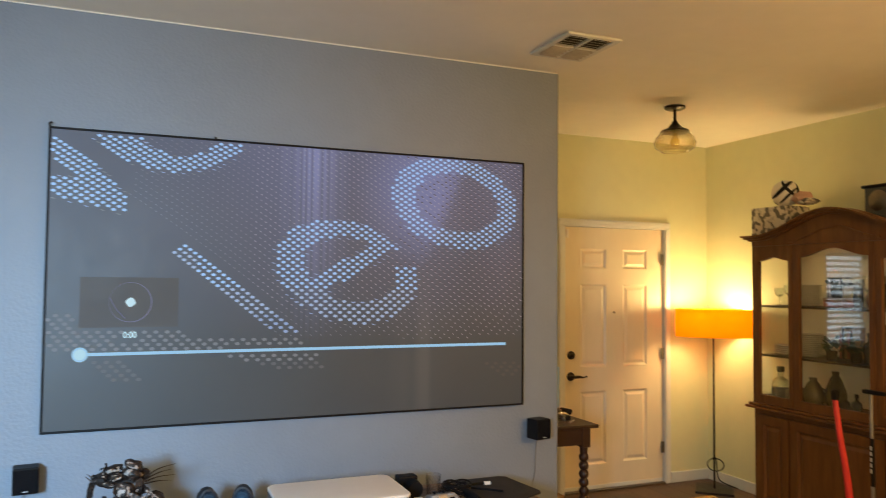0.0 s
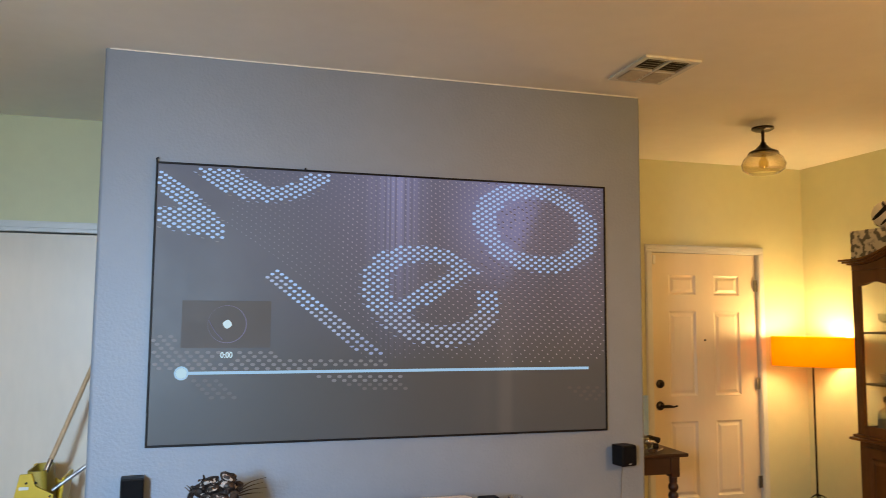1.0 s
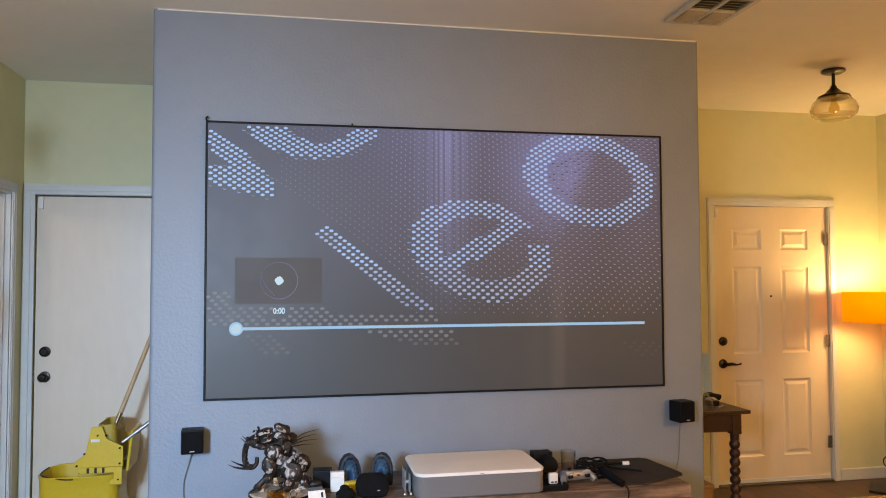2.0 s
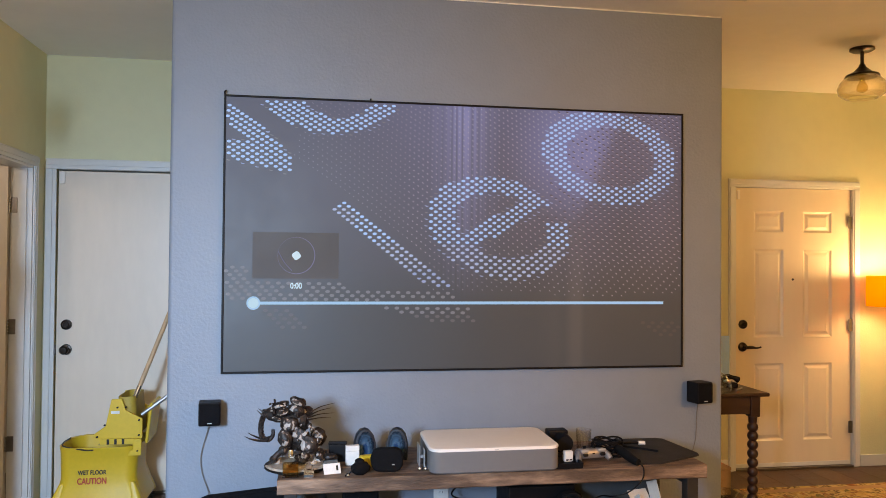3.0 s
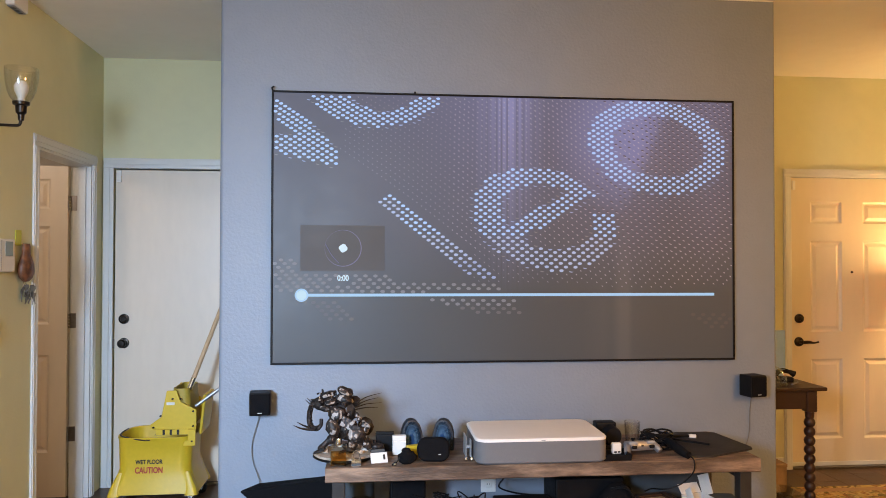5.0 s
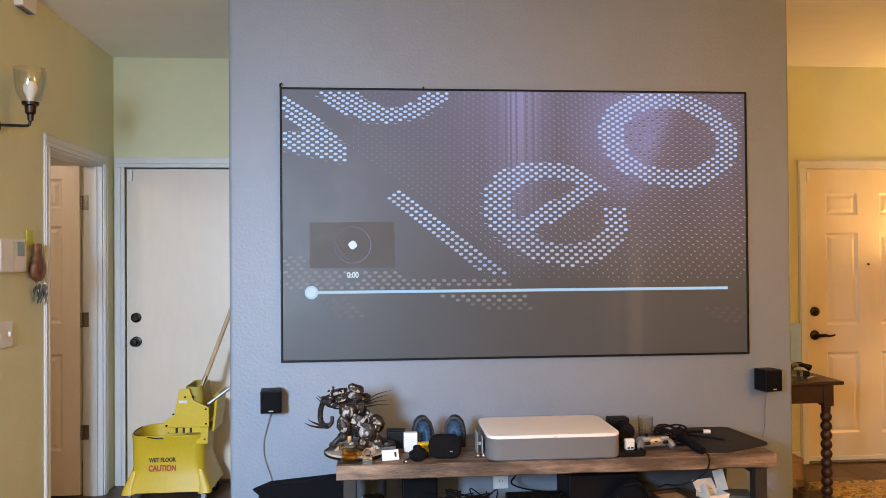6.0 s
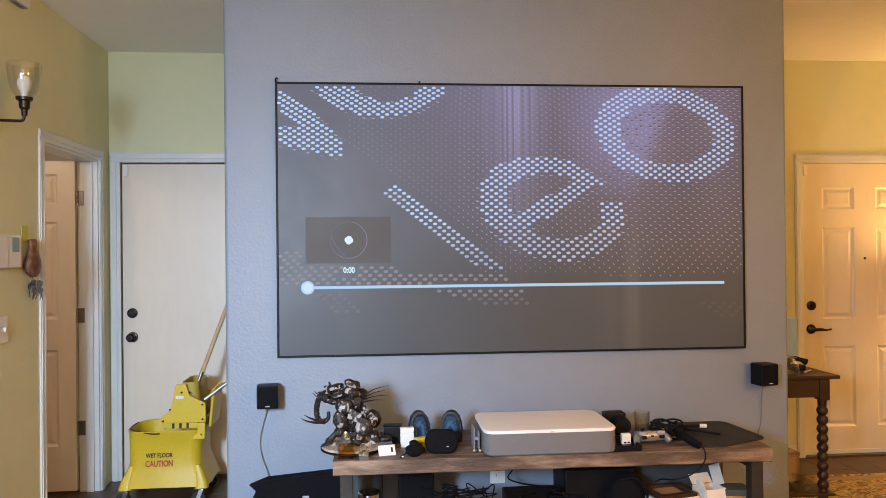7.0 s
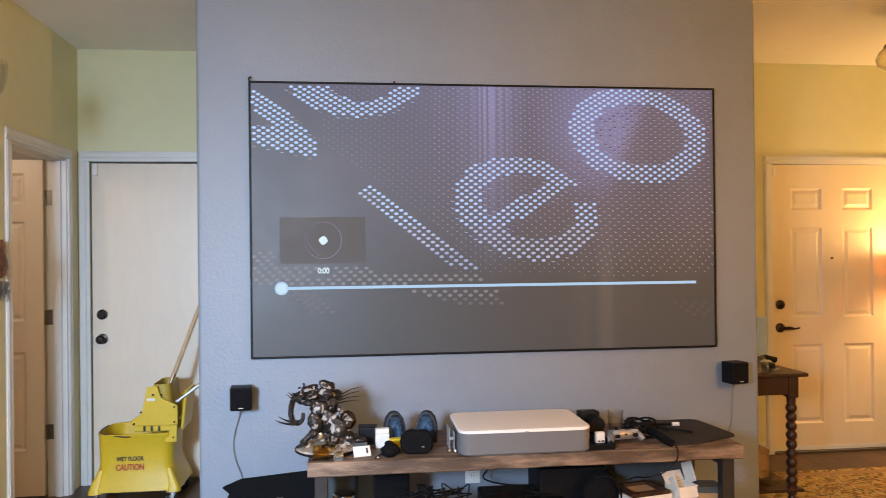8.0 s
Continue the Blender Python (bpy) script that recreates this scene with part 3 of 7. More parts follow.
# windows: one with blinds in the entry, one in the rear wall
for nm, x0, x1, z0, z1, yf, sgn in (("window_1", WIN0, WIN1, 1.05, 1.95, FAR, 1), ("window_2", -2.28, -1.6, 1.2, 2.1, REAR, -1)):
    win = thing(nm, "white-framed window in daylight", "window", (x0, yf, z0), kind="structure")
    w, hgt = x1 - x0, z1 - z0
    bm = B()
    for a in ((0.001, 0.001, 0.04, hgt - 0.001), (w - 0.04, 0.001, w - 0.001, hgt - 0.001), (0.04, 0.001, w - 0.04, 0.04), (0.04, hgt - 0.04, w - 0.04, hgt - 0.001), (0.04, hgt / 2 - 0.02, w - 0.04, hgt / 2 + 0.02)):
        box(bm, a[0], sgn * 0.08, a[1], a[2], sgn * 0.12, a[3], 0.003)
    part("window_frame", bm, "trim", win)
    for a in ((0.042, hgt / 2 - 0.022), (hgt / 2 + 0.022, hgt - 0.042)):
        p = part("pane", box(B(), 0.042, sgn * 0.097, a[0], w - 0.042, sgn * 0.101, a[1]), "pane", win)
        p.visible_shadow = False
    part("window_sill", box(B(), -0.03, -0.03 if sgn > 0 else 0.03, -0.02, w + 0.03, sgn * 0.079, -0.001, 0.004), "trim", win)
    if sgn > 0:
        me = None
        for k in range(16):
            if me is None:
                sl = part("slat", box(B(), 0.02, -0.025, -0.0015, w - 0.02, 0.025, 0.0015), "blind", win)
                me = sl.data
            else:
                sl = new("slat", me)
                sl.parent = win
            sl.location, sl.rotation_euler = (0, 0.045, 0.04 + k * 0.053), (radians(25), 0, 0)


# ---- projection screen ----
SW, SH, SZ = 2.245, 1.276, 1.604     # outer size and centre height
screen = thing("projection_screen", "large wall-mounted projection screen with thin black frame showing a dotted picture", "screen", (0, WALL_Y - 0.002, SZ))
FRM = 0.0095
for nm, a in (("frame_rail", (-SW / 2, SH / 2 - FRM, SW / 2, SH / 2)), ("frame_rail", (-SW / 2, -SH / 2, SW / 2, -SH / 2 + FRM)),
              ("frame_rail", (-SW / 2, -SH / 2 + FRM, -SW / 2 + FRM, SH / 2 - FRM)), ("frame_rail", (SW / 2 - FRM, -SH / 2 + FRM, SW / 2, SH / 2 - FRM))):
    part(nm, box(B(), a[0], -0.025, a[1], a[2], 0, a[3], 0.002), "black", screen)
part("hanging_clip", tube(B(), [(-SW / 2 + 0.004, -0.02, SH / 2 - 0.002), (-SW / 2 + 0.002, -0.022, SH / 2 + 0.012), (-SW / 2 + 0.012, -0.022, SH / 2 + 0.018)], 0.004), "black", screen)
part("hanging_clip", box(B(), -0.459, -0.024, SH / 2 + 0.0005, -0.451, -0.012, SH / 2 + 0.009, 0.001), "black", screen)
IW, IH = SW - 2 * FRM, SH - 2 * FRM


def picture_material():
    """The dark grey screen with the soft violet picture thrown on it, brighter towards the top right, in faint vertical
    streaks, plus a painted warm sheen.
    """
    m = material("screen_surface", (0.031, 0.037, 0.041), 0.5, 0, 0.05, 2)
    nt = m.node_tree
    N, L = nt.nodes.new, nt.links.new
    b = nt.nodes["Principled BSDF"]
    co, sep = N("ShaderNodeTexCoord"), N("ShaderNodeSeparateXYZ")
    L(co.outputs["Generated"], sep.inputs[0])
    up = N("ShaderNodeMapRange")
    up.inputs[1].default_value, up.inputs[2].default_value = 0.25, 1.0
    L(sep.outputs["Z"], up.inputs[0])
    bell = N("ShaderNodeValToRGB")
    e = bell.color_ramp.elements
    e[0].position, e[0].color = 0.1, (0.34, 0.34, 0.34, 1)
    e[1].position, e[1].color = 1.0, (0.50, 0.50, 0.50, 1)
    for p, v in ((0.30, 0.60), (0.40, 0.82), (0.50, 0.95), (0.58, 0.70), (0.68, 0.80), (0.78, 0.85), (0.86, 0.55), (0.95, 0.75)):
        q = e.new(p)
        q.color = (v, v, v, 1)
    L(sep.outputs["X"], bell.inputs[0])
    st, mp = N("ShaderNodeTexNoise"), N("ShaderNodeMapping")
    mp.inputs["Scale"].default_value = (150, 0.2, 0.3)
    st.inputs["Scale"].default_value, st.inputs["Detail"].default_value = 1.0, 2
    L(co.outputs["Generated"], mp.inputs[0]), L(mp.outputs[0], st.inputs[0])
    band = N("ShaderNodeValToRGB")
    g = band.color_ramp.elements
    g[0].position, g[0].color = 0.42, (0, 0, 0, 1)
    g[1].position, g[1].color = 0.58, (0, 0, 0, 1)
    q = g.new(0.5)
    q.color = (0.75, 0.75, 0.75, 1)
    L(sep.outputs["X"], band.inputs[0])
    streak = N("ShaderNodeMath")
    streak.operation = "MULTIPLY_ADD"
    fine = N("ShaderNodeMapRange")
    fine.inputs[1].default_value, fine.inputs[2].default_value = 0.38, 0.62
    L(st.outputs[0], fine.inputs[0])
    L(fine.outputs[0], streak.inputs[0]), L(band.outputs[0], streak.inputs[1])
    streak.inputs[2].default_value = 0.55
    k = N("ShaderNodeMath")
    k.operation = "MULTIPLY"
    L(up.outputs[0], k.inputs[0]), L(bell.outputs[0], k.inputs[1])
    k2 = N("ShaderNodeMath")
    k2.operation = "MULTIPLY"
    L(k.outputs[0], k2.inputs[0]), L(streak.outputs[0], k2.inputs[1])
    mix = N("ShaderNodeMix")
    mix.data_type = "RGBA"
    mix.inputs[6].default_value, mix.inputs[7].default_value = rgb((0.023, 0.024, 0.029)), rgb((0.200, 0.208, 0.43))
    L(k2.outputs[0], mix.inputs[0])
    # a violet glow left of a slanting edge inside the upper ring
    off, far, fall, slant, cut, glowing_, lit = N("ShaderNodeVectorMath"), N("ShaderNodeVectorMath"), N("ShaderNodeMapRange"), N("ShaderNodeMath"), N("ShaderNodeMapRange"), N("ShaderNodeMath"), N("ShaderNodeMix")
    off.operation, off.inputs[1].default_value, off.inputs[2].default_value = "MULTIPLY_ADD", (1.78, 0.0, 1.0), (-1.78 * 0.765, 0.0, -0.84)
    L(co.outputs["Generated"], off.inputs[0])
    far.operation = "LENGTH"
    L(off.outputs[0], far.inputs[0])
    fall.interpolation_type = "SMOOTHSTEP"
    fall.inputs[1].default_value, fall.inputs[2].default_value, fall.inputs[3].default_value, fall.inputs[4].default_value = 0.05, 0.34, 1.0, 0.0
    L(far.outputs[1], fall.inputs[0])
    slant.operation, slant.inputs[1].default_value = "MULTIPLY_ADD", -0.24
    L(sep.outputs["Z"], slant.inputs[0]), L(sep.outputs["X"], slant.inputs[2])
    cut.interpolation_type = "SMOOTHSTEP"
    cut.inputs[1].default_value, cut.inputs[2].default_value, cut.inputs[3].default_value, cut.inputs[4].default_value = 0.595, 0.635, 1.0, 0.12
    L(slant.outputs[0], cut.inputs[0])
    glowing_.operation, lit.data_type, lit.blend_type = "MULTIPLY", "RGBA", "ADD"
    L(fall.outputs[0], glowing_.inputs[0]), L(cut.outputs[0], glowing_.inputs[1]), L(glowing_.outputs[0], lit.inputs[0])
    lit.inputs[7].default_value = rgb((0.060, 0.075, 0.20))
    L(mix.outputs[2], lit.inputs[6])
    # warm pale bands low on the right: a sheen painted into the emission
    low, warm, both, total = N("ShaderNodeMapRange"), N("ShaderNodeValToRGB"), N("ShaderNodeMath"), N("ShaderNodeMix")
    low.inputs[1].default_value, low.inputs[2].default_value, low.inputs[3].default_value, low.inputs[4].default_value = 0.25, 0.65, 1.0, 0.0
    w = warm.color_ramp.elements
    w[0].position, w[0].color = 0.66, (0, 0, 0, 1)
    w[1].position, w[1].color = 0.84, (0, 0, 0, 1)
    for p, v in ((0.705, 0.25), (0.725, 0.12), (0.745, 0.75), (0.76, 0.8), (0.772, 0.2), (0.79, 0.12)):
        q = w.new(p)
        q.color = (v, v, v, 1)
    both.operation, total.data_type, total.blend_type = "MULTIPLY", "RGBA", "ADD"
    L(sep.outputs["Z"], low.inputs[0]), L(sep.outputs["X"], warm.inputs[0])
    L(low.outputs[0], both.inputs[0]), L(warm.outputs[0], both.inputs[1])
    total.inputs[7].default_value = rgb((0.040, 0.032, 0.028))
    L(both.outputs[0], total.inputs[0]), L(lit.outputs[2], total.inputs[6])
    L(total.outputs[2], b.inputs["Emission Color"])
    b.inputs["Emission Strength"].default_value = 1.0
    return m


def glowing(name, colour, strength=1.0):
    return material(name, (0.035, 0.035, 0.036), 0.6, glow=colour, glow_strength=strength)


M["picture"] = picture_material()
M["dot_bright"] = glowing("bright_dot_light", (0.39, 0.60, 1.0))
M["dot_mid"] = glowing("violet_dot_light", (0.28, 0.37, 0.64))
M["dot_soft"] = glowing("soft_dot_light", (0.37, 0.47, 0.72))
M["dot_dim"] = glowing("dim_dot_light", (0.165, 0.168, 0.20))
M["dot_speck"] = glowing("speck_light", (0.36, 0.35, 0.47))
M["dot_grain"] = glowing("grain_light", (0.23, 0.225, 0.31))
M["dot_dark"] = glowing("dimple_light", (0.050, 0.043, 0.076))
M["dot_faint"] = glowing("faint_dot_light", (0.085, 0.083, 0.098))
M["dot_ghost"] = glowing("ghost_dot_light", (0.043, 0.040, 0.044))
M["bar"] = glowing("playback_bar_light", (0.34, 0.60, 0.88))
M["thumb"] = glowing("thumbnail_light", (0.036, 0.031, 0.030))
M["thumb_ring"] = glowing("thumbnail_ring_light", (0.13, 0.12, 0.24))
M["knob_light"] = glowing("playback_knob_light", (0.50, 0.74, 0.90))
M["white_light"] = glowing("white_picture_light", (0.62, 0.82, 0.95))

part("screen_surface", box(B(), -IW / 2 - 0.001, -0.020, -IH / 2 - 0.001, IW / 2 + 0.001, -0.002, IH / 2 + 0.001), "picture", screen, "dark grey screen with violet picture light and painted warm sheen")


def spot(u, v):
    """Picture fractions (from the left, from the top) to the screen's own metres."""
    return -IW / 2 + u * IW, IH / 2 - v * IH


def thrown(x, y):
    """The picture's drawing sheet to picture fractions: the projector throws it with a slight keystone."""
    w = -0.00004731 * x + 0.00001846 * y + 1
    return (0.00114988 * x + -0.00000241 * y + -0.573418) / w, (-0.00000758 * x + 0.00206699 * y + -0.314533) / w


UNIT = IW / 822     # one unit of the drawing sheet, in metres


def add_dot(bm, x, y, rx, ry, depth, seg=8, tilt=0.0, arc=(0, 360)):
    """A flat oval of light at a place of the sheet, or the part of it between two angles."""
    u, v = thrown(x, y)
    px, pz = spot(u, v)
    if abs(px) > IW / 2 - 0.004 or abs(pz) > IH / 2 - 0.004:
        return
    c, s = math.cos(tilt), math.sin(tilt)
    whole = arc[1] - arc[0] >= 360
    ring = []
    for i in range(seg if whole else seg + 1):
        a = radians(arc[0] + (arc[1] - arc[0]) * i / seg)
        ring.append((rx * UNIT * math.cos(a), ry * UNIT * math.sin(a)))
    bm.faces.new([bm.verts.new((px + c * ex - s * ez, depth, pz + s * ex + c * ez)) for ex, ez in ring])


def ring_margin(x, y, cx, cy, rx, ry, lean, hx, hy, hrx, hry):
    """How far inside a leaning oval ring a place lies, negative outside."""
    r = math.hypot((x - cx - lean * (y - cy)) / rx, (y - cy) / ry)
    h = math.hypot((x - hx - lean * (y - hy)) / hrx, (y - hy) / hry)
    return min((1 - r) * (rx + ry) / 2, (h - 1) * (hrx + hry) / 2)


def band_margin(y, up, low):
    return 0.8 * min(y - up, low - y)


def letter_margin(x, y):
    """How far inside the bright letters a place lies."""
    best = ring_margin(x, y, 1182, 239, 122, 84.5, 0.22, 1185, 238, 85, 56)
    e = ring_margin(x, y, 980, 371.5, 125.5, 90.5, 0.276, 986, 366, 83, 59)
    bar_up, bar_low = 365 - 0.58 * (x - 947), 386.5 - 0.62 * (x - 972)
    if x > 1030:
        e = min(e, max(bar_low - y, y - 362))
    best = max(best, e)
    if math.hypot((x - 980 - 0.276 * (y - 371.5)) / 125.5, (y - 371.5) / 90.5) < 1:
        best = max(best, band_margin(y, bar_up, bar_low) if x > 905 else -99)
    best = max(best, ring_margin(x, y, 675, 127, 124.5, 83.5, 0.09, 689, 128, 71, 57))
    if x < 616:
        end = (569 + 0.95 * min(44, max(-60, y - 211)) - x) * 0.7
        best = max(best, min(band_margin(y, 166 + 0.70 * (x - 504), 197 + 0.76 * (x - 500) if x < 548 else 256 + 0.24 * (x - 500)), end))
        best = max(best, min(band_margin(y, 229, 256 + 0.24 * (x - 500)), end))
    stroke = min(band_margin(y, 344 + 0.75 * (x - 719), 355 + 0.75 * (x - 697)), (x - 688) * 0.6 + (y - 345) * 0.8)
    return max(best, stroke if y < 479 else -99) + 1.5


def haze_kind(x, y):
    """The dim grey letters low in the picture."""
    left_low, left_high = 486 + 0.81 * (x - 507), 503 + 0.875 * (x - 590)
    if y > 447 and x < 640 and y < left_low and y > left_high and not (546 < x and y < 473):
        return "dot_dim" if y < 510 else "dot_faint" if y < 556 else None
    top = 447 if x < 545 else 473 if x < 706 else 483
    low = 506 if x < 750 else 514 + 0.26 * (x - 752)
    if 507 < x < 886 + 0.86 * (y - 466) and top < y < low and y < 545:
        return "dot_dim" if y < 526 else "dot_faint"
    if 538 < y < 562 and x > 1240 + 1.6 * (y - 538):
        return "dot_ghost"
    return None


def between(y, table):
    for (y0, d0), (y1, d1) in zip(table, table[1:]):
        if y <= y1:
            return d0 + (d1 - d0) * (y - y0) / (y1 - y0)
    return table[-1][1]


# a punched sheet seen in perspective: staggered rows, closer together towards the top
kinds = {k: B() for k in ("dot_bright", "dot_soft", "dot_mid", "dot_dim", "dot_speck", "dot_grain", "dot_dark", "dot_faint", "dot_ghost")}
PITCH = ((150, 15.65), (225, 16.1), (300, 16.1), (350, 16.25), (427, 16.8), (490, 17.75), (560, 18.8))
rows_y = [350.7]
while rows_y[-1] < 560:
    rows_y.append(rows_y[-1] + 5.86 + 0.0071 * (rows_y[-1] - 350.7))
while rows_y[0] > 158:
    rows_y.insert(0, rows_y[0] - 5.84 - 0.0070 * (rows_y[0] - 350.7))
middle = rows_y.index(350.7)
dice = random.Random(11)
for n_row, y in enumerate(rows_y):
    step = between(y, PITCH)
    first = 890.8 + (step / 2 if (n_row - middle) % 2 else 0)
    x = first - int((first - 497) / step) * step
    while x < 1328:
        covered = 538 < x < 694 and 386 < y < 474 or 530 < x < 1295 and abs(y - 512.6 + 0.0115 * (x - 545)) < 6.5 or 600 < x < 636 and abs(y - 485) < 8 or math.hypot(x - 545, y - 512) < 14
        m = letter_margin(x, y)
        haze = haze_kind(x, y)
        sx, sy = step * 0.235, step * (0.145 + 0.00003 * (y - 160))
        if covered:
            pass
        elif m > 0:
            low_e = x > 840 and y > 400 or x < 880 and y > 400
            kind = "dot_mid" if x < 910 and y > 446 else "dot_soft" if low_e or x < 720 and y > 340 else "dot_bright"
            if m < 1.0 and dice.random() < 0.3:
                add_dot(kinds["dot_mid"], x, y + 0.8, sx * 0.95, sy * 0.9, -0.0212, 8, 0, (165, 375))
            else:
                add_dot(kinds[kind], x, y, sx, sy, -0.0212)
        elif m > -3.6 and y < 470:
            add_dot(kinds["dot_mid" if dice.random() < 0.65 else "dot_dim"], x, y + 1, sx * 0.9, sy * 0.75, -0.0212, 7, -0.15, (180, 350))
        elif haze:
            add_dot(kinds[haze], x, y, sx, sy, -0.0212)
        elif 604 < x < 645 and abs(y - 227 - 0.74 * (x - 606)) < 3:
            add_dot(kinds["dot_bright"], x, y, sx * 0.8, sy * 0.6, -0.0212, 7, -0.3, (180, 360))
        elif x > 640 - 0.25 * (y - 155) + (70 if y > 330 else 0) and y < 492 - 0.03 * abs(x - 1150) and not (x < 850 and y > 330 + 0.75 * (x - 720)):
            strong = min(1.0, max(0.0, (x - 640) / 500)) * (1.0 if y < 400 else 1 - (y - 400) / 140)
            if dice.random() < (x + 0.15 * y - 1090) / 130 and y < 430:
                add_dot(kinds["dot_dark"], x - 0.6, y - 0.8, 2.7, 1.5, -0.0209, 8, -0.3)
                add_dot(kinds["dot_speck"], x + 0.9, y + 0.9, 2.5, 1.2, -0.0212, 6, -0.35, (175, 365))
            else:
                add_dot(kinds["dot_speck" if strong > 0.35 else "dot_grain"], x, y, 1.45 + 0.8 * strong, 0.62 + 0.2 * strong, -0.0212, 6, -0.75)
        x += step
for k, lab in (("dot_bright", "bright blue-white dots of light in ring shapes"), ("dot_soft", "softer blue-white dots of light"), ("dot_mid", "violet-white dots in a slanting stroke"), ("dot_dim", "faint grey dots"), ("dot_speck", "tiny pale specks in rows"),
               ("dot_grain", "fainter tiny specks in rows"), ("dot_dark", "small dark dimples in rows"), ("dot_faint", "very faint grey dots"), ("dot_ghost", "barely visible grey dots")):
    tagged(part("dots", kinds[k], k, screen, lab), kind="stuff")
x0, z0 = spot(0.056, 0.492)
x1, z1 = spot(0.232, 0.662)
part("thumbnail", box(B(), x0, -0.0216, z1, x1, -0.0206, z0), "thumb", screen, "dark preview picture")
cx, cz = spot(0.145, 0.577)
bm = B()
for i in range(40):
    a0, a1 = 2 * math.pi * i / 40, 2 * math.pi * (i + 1) / 40
    wd = 0.0025 + 0.0018 * math.sin(a0 + 2.2)
    bm.faces.new([bm.verts.new((cx + r * math.cos(a), -0.0219, cz + r * math.sin(a))) for a, r in ((a0, 0.086), (a1, 0.086), (a1, 0.086 - wd), (a0, 0.086 - wd))])
part("preview_ring", bm, "thumb_ring", screen)
core = rounded(0, 0, 0.036, 0.036, 0.012, 0, 4)
part("preview_core", loft(B(), [[(p[0], p[1], d) for p in core] for d in (0.0217, 0.0225)], (False, True)), "white_light", screen, "bright white rounded square").matrix_local = Matrix.Translation((cx, 0, cz)) @ pose(0, 0, 0, 90) @ pose(0, 0, 0, 0, 0, 35)
part("preview_chord", tube(B(), [(cx - 0.083, -0.0222, cz + 0.02), (cx - 0.055, -0.0222, cz - 0.03), (cx - 0.02, -0.0222, cz - 0.07)], 0.0018, 5), "thumb_ring", screen, "thin violet curve")
words("time_text", "0:00", 0.037, (cx, -0.0225, spot(0, 0.689)[1]), "white_light", screen, label="white time figures", width=0.85)
xa, zb = spot(0.059, 0.7515)
xb = spot(0.957, 0.75)[0]
part("playback_bar", box(B(), xa, -0.0222, zb - 0.0068, xb, -0.0212, zb + 0.0068), "bar", screen, "thin pale-blue playback bar")
part("playback_knob", lathe(B(), [(0, 0.0236), (0.023, 0.0236), (0.023, 0.0230)], 28, Matrix.Translation((xa, 0, zb)) @ pose(0, 0, 0, 90)), "knob_light", screen, "round playback knob")
part("knob_ring", lathe(B(), [(0.0232, 0.0223), (0.0232, 0.0230), (0.031, 0.0230), (0.031, 0.0223)], 32, Matrix.Translation((xa, 0, zb)) @ pose(0, 0, 0, 90)), "bar", screen, "pale blue ring round the knob")


# ---- speakers with their wires ----
def satellite_speaker(place, turn, wire, group="satellite speakers"):
    s = thing("satellite_speaker", "small black cube speaker mounted on the grey wall", "speaker", place, turn, group)
    part("cabinet", box(B(), -0.047, -0.085, -0.052, 0.047, 0, 0.052, 0.006), "black", s)
    part("grille", box(B(), -0.042, -0.089, -0.046, 0.042, -0.0851, 0.047, 0.003), "black_cloth", s, "black cloth grille")
    part("badge", box(B(), -0.010, -0.0905, -0.041, 0.010, -0.0892, -0.037, 0.0004), "ink_grey", s, "small pale badge")
    part("bracket", box(B(), -0.015, 0.0, -0.02, 0.015, 0.02, 0.02, 0.003), "black", s)
    w = part("wire", tube(B(), wire, 0.002), "wire", None)
    tagged(w, "thin grey speaker wire hanging down the wall", "cable", "speaker wires")
    w.name = "speaker_wire"


satellite_speaker((-1.166, WALL_Y - 0.022, 0.80), 6, [(-1.165, 0.01, 0.755), (-1.18, 0.018, 0.70), (-1.205, 0.02, 0.60), (-1.20, 0.02, 0.52), (-1.17, 0.015, 0.43), (-1.15, 0.0, 0.33)])
satellite_speaker((1.184, WALL_Y - 0.022, 0.846), 12, [(1.210, 0.01, 0.80), (1.205, 0.018, 0.72), (1.20, 0.02, 0.60), (1.17, 0.016, 0.50), (1.14, 0.01, 0.38), (1.12, 0.0, 0.30)])

# wall outlet
outlet = thing("wall_outlet", "white duplex power outlet on the grey wall", "outlet", (-0.10, WALL_Y - 0.001, 0.405))
part("plate", box(B(), -0.036, -0.006, -0.058, 0.036, 0, 0.058, 0.003), "white_plastic", outlet)
for z in (-0.02, 0.02):
    part("socket", box(B(), -0.016, -0.008, z - 0.014, 0.016, -0.0061, z + 0.014, 0.004), "white_plastic", outlet)
    bm = B()
    for x in (-0.006, 0.006):
        box(bm, x - 0.001, -0.0086, z - 0.004, x + 0.001, -0.0081, z + 0.006)
    part("slots", bm, "black", outlet)


# ---- media table ----
TT, TX0, TX1, TY0, TY1 = 0.646, -0.834, 0.922, -0.60, -0.14
table = thing("media_table", "long rustic wooden media table on dark square steel legs", "table", ((TX0 + TX1) / 2, (TY0 + TY1) / 2, 0))
hw, hd = (TX1 - TX0) / 2, (TY1 - TY0) / 2
bm = B()
n = 60
ringsets = []
for i in range(n + 1):
    x = -hw + 2 * hw * i / n
    f = -hd + 0.004 * noise.noise(Vector((x * 3, 0, 1))) + 0.002 * noise.noise(Vector((x * 13, 3, 1)))
    bt = TT - 0.055 + 0.003 * noise.noise(Vector((x * 5, 7, 1)))
    ringsets.append([(x, f + 0.004, TT), (x, hd, TT), (x, hd, bt), (x, f + 0.004, bt), (x, f, bt + 0.004), (x, f, TT - 0.004)])
loft(bm, ringsets)
part("tabletop", bm, "table_wood", table, "worn brown wooden top with a live edge")
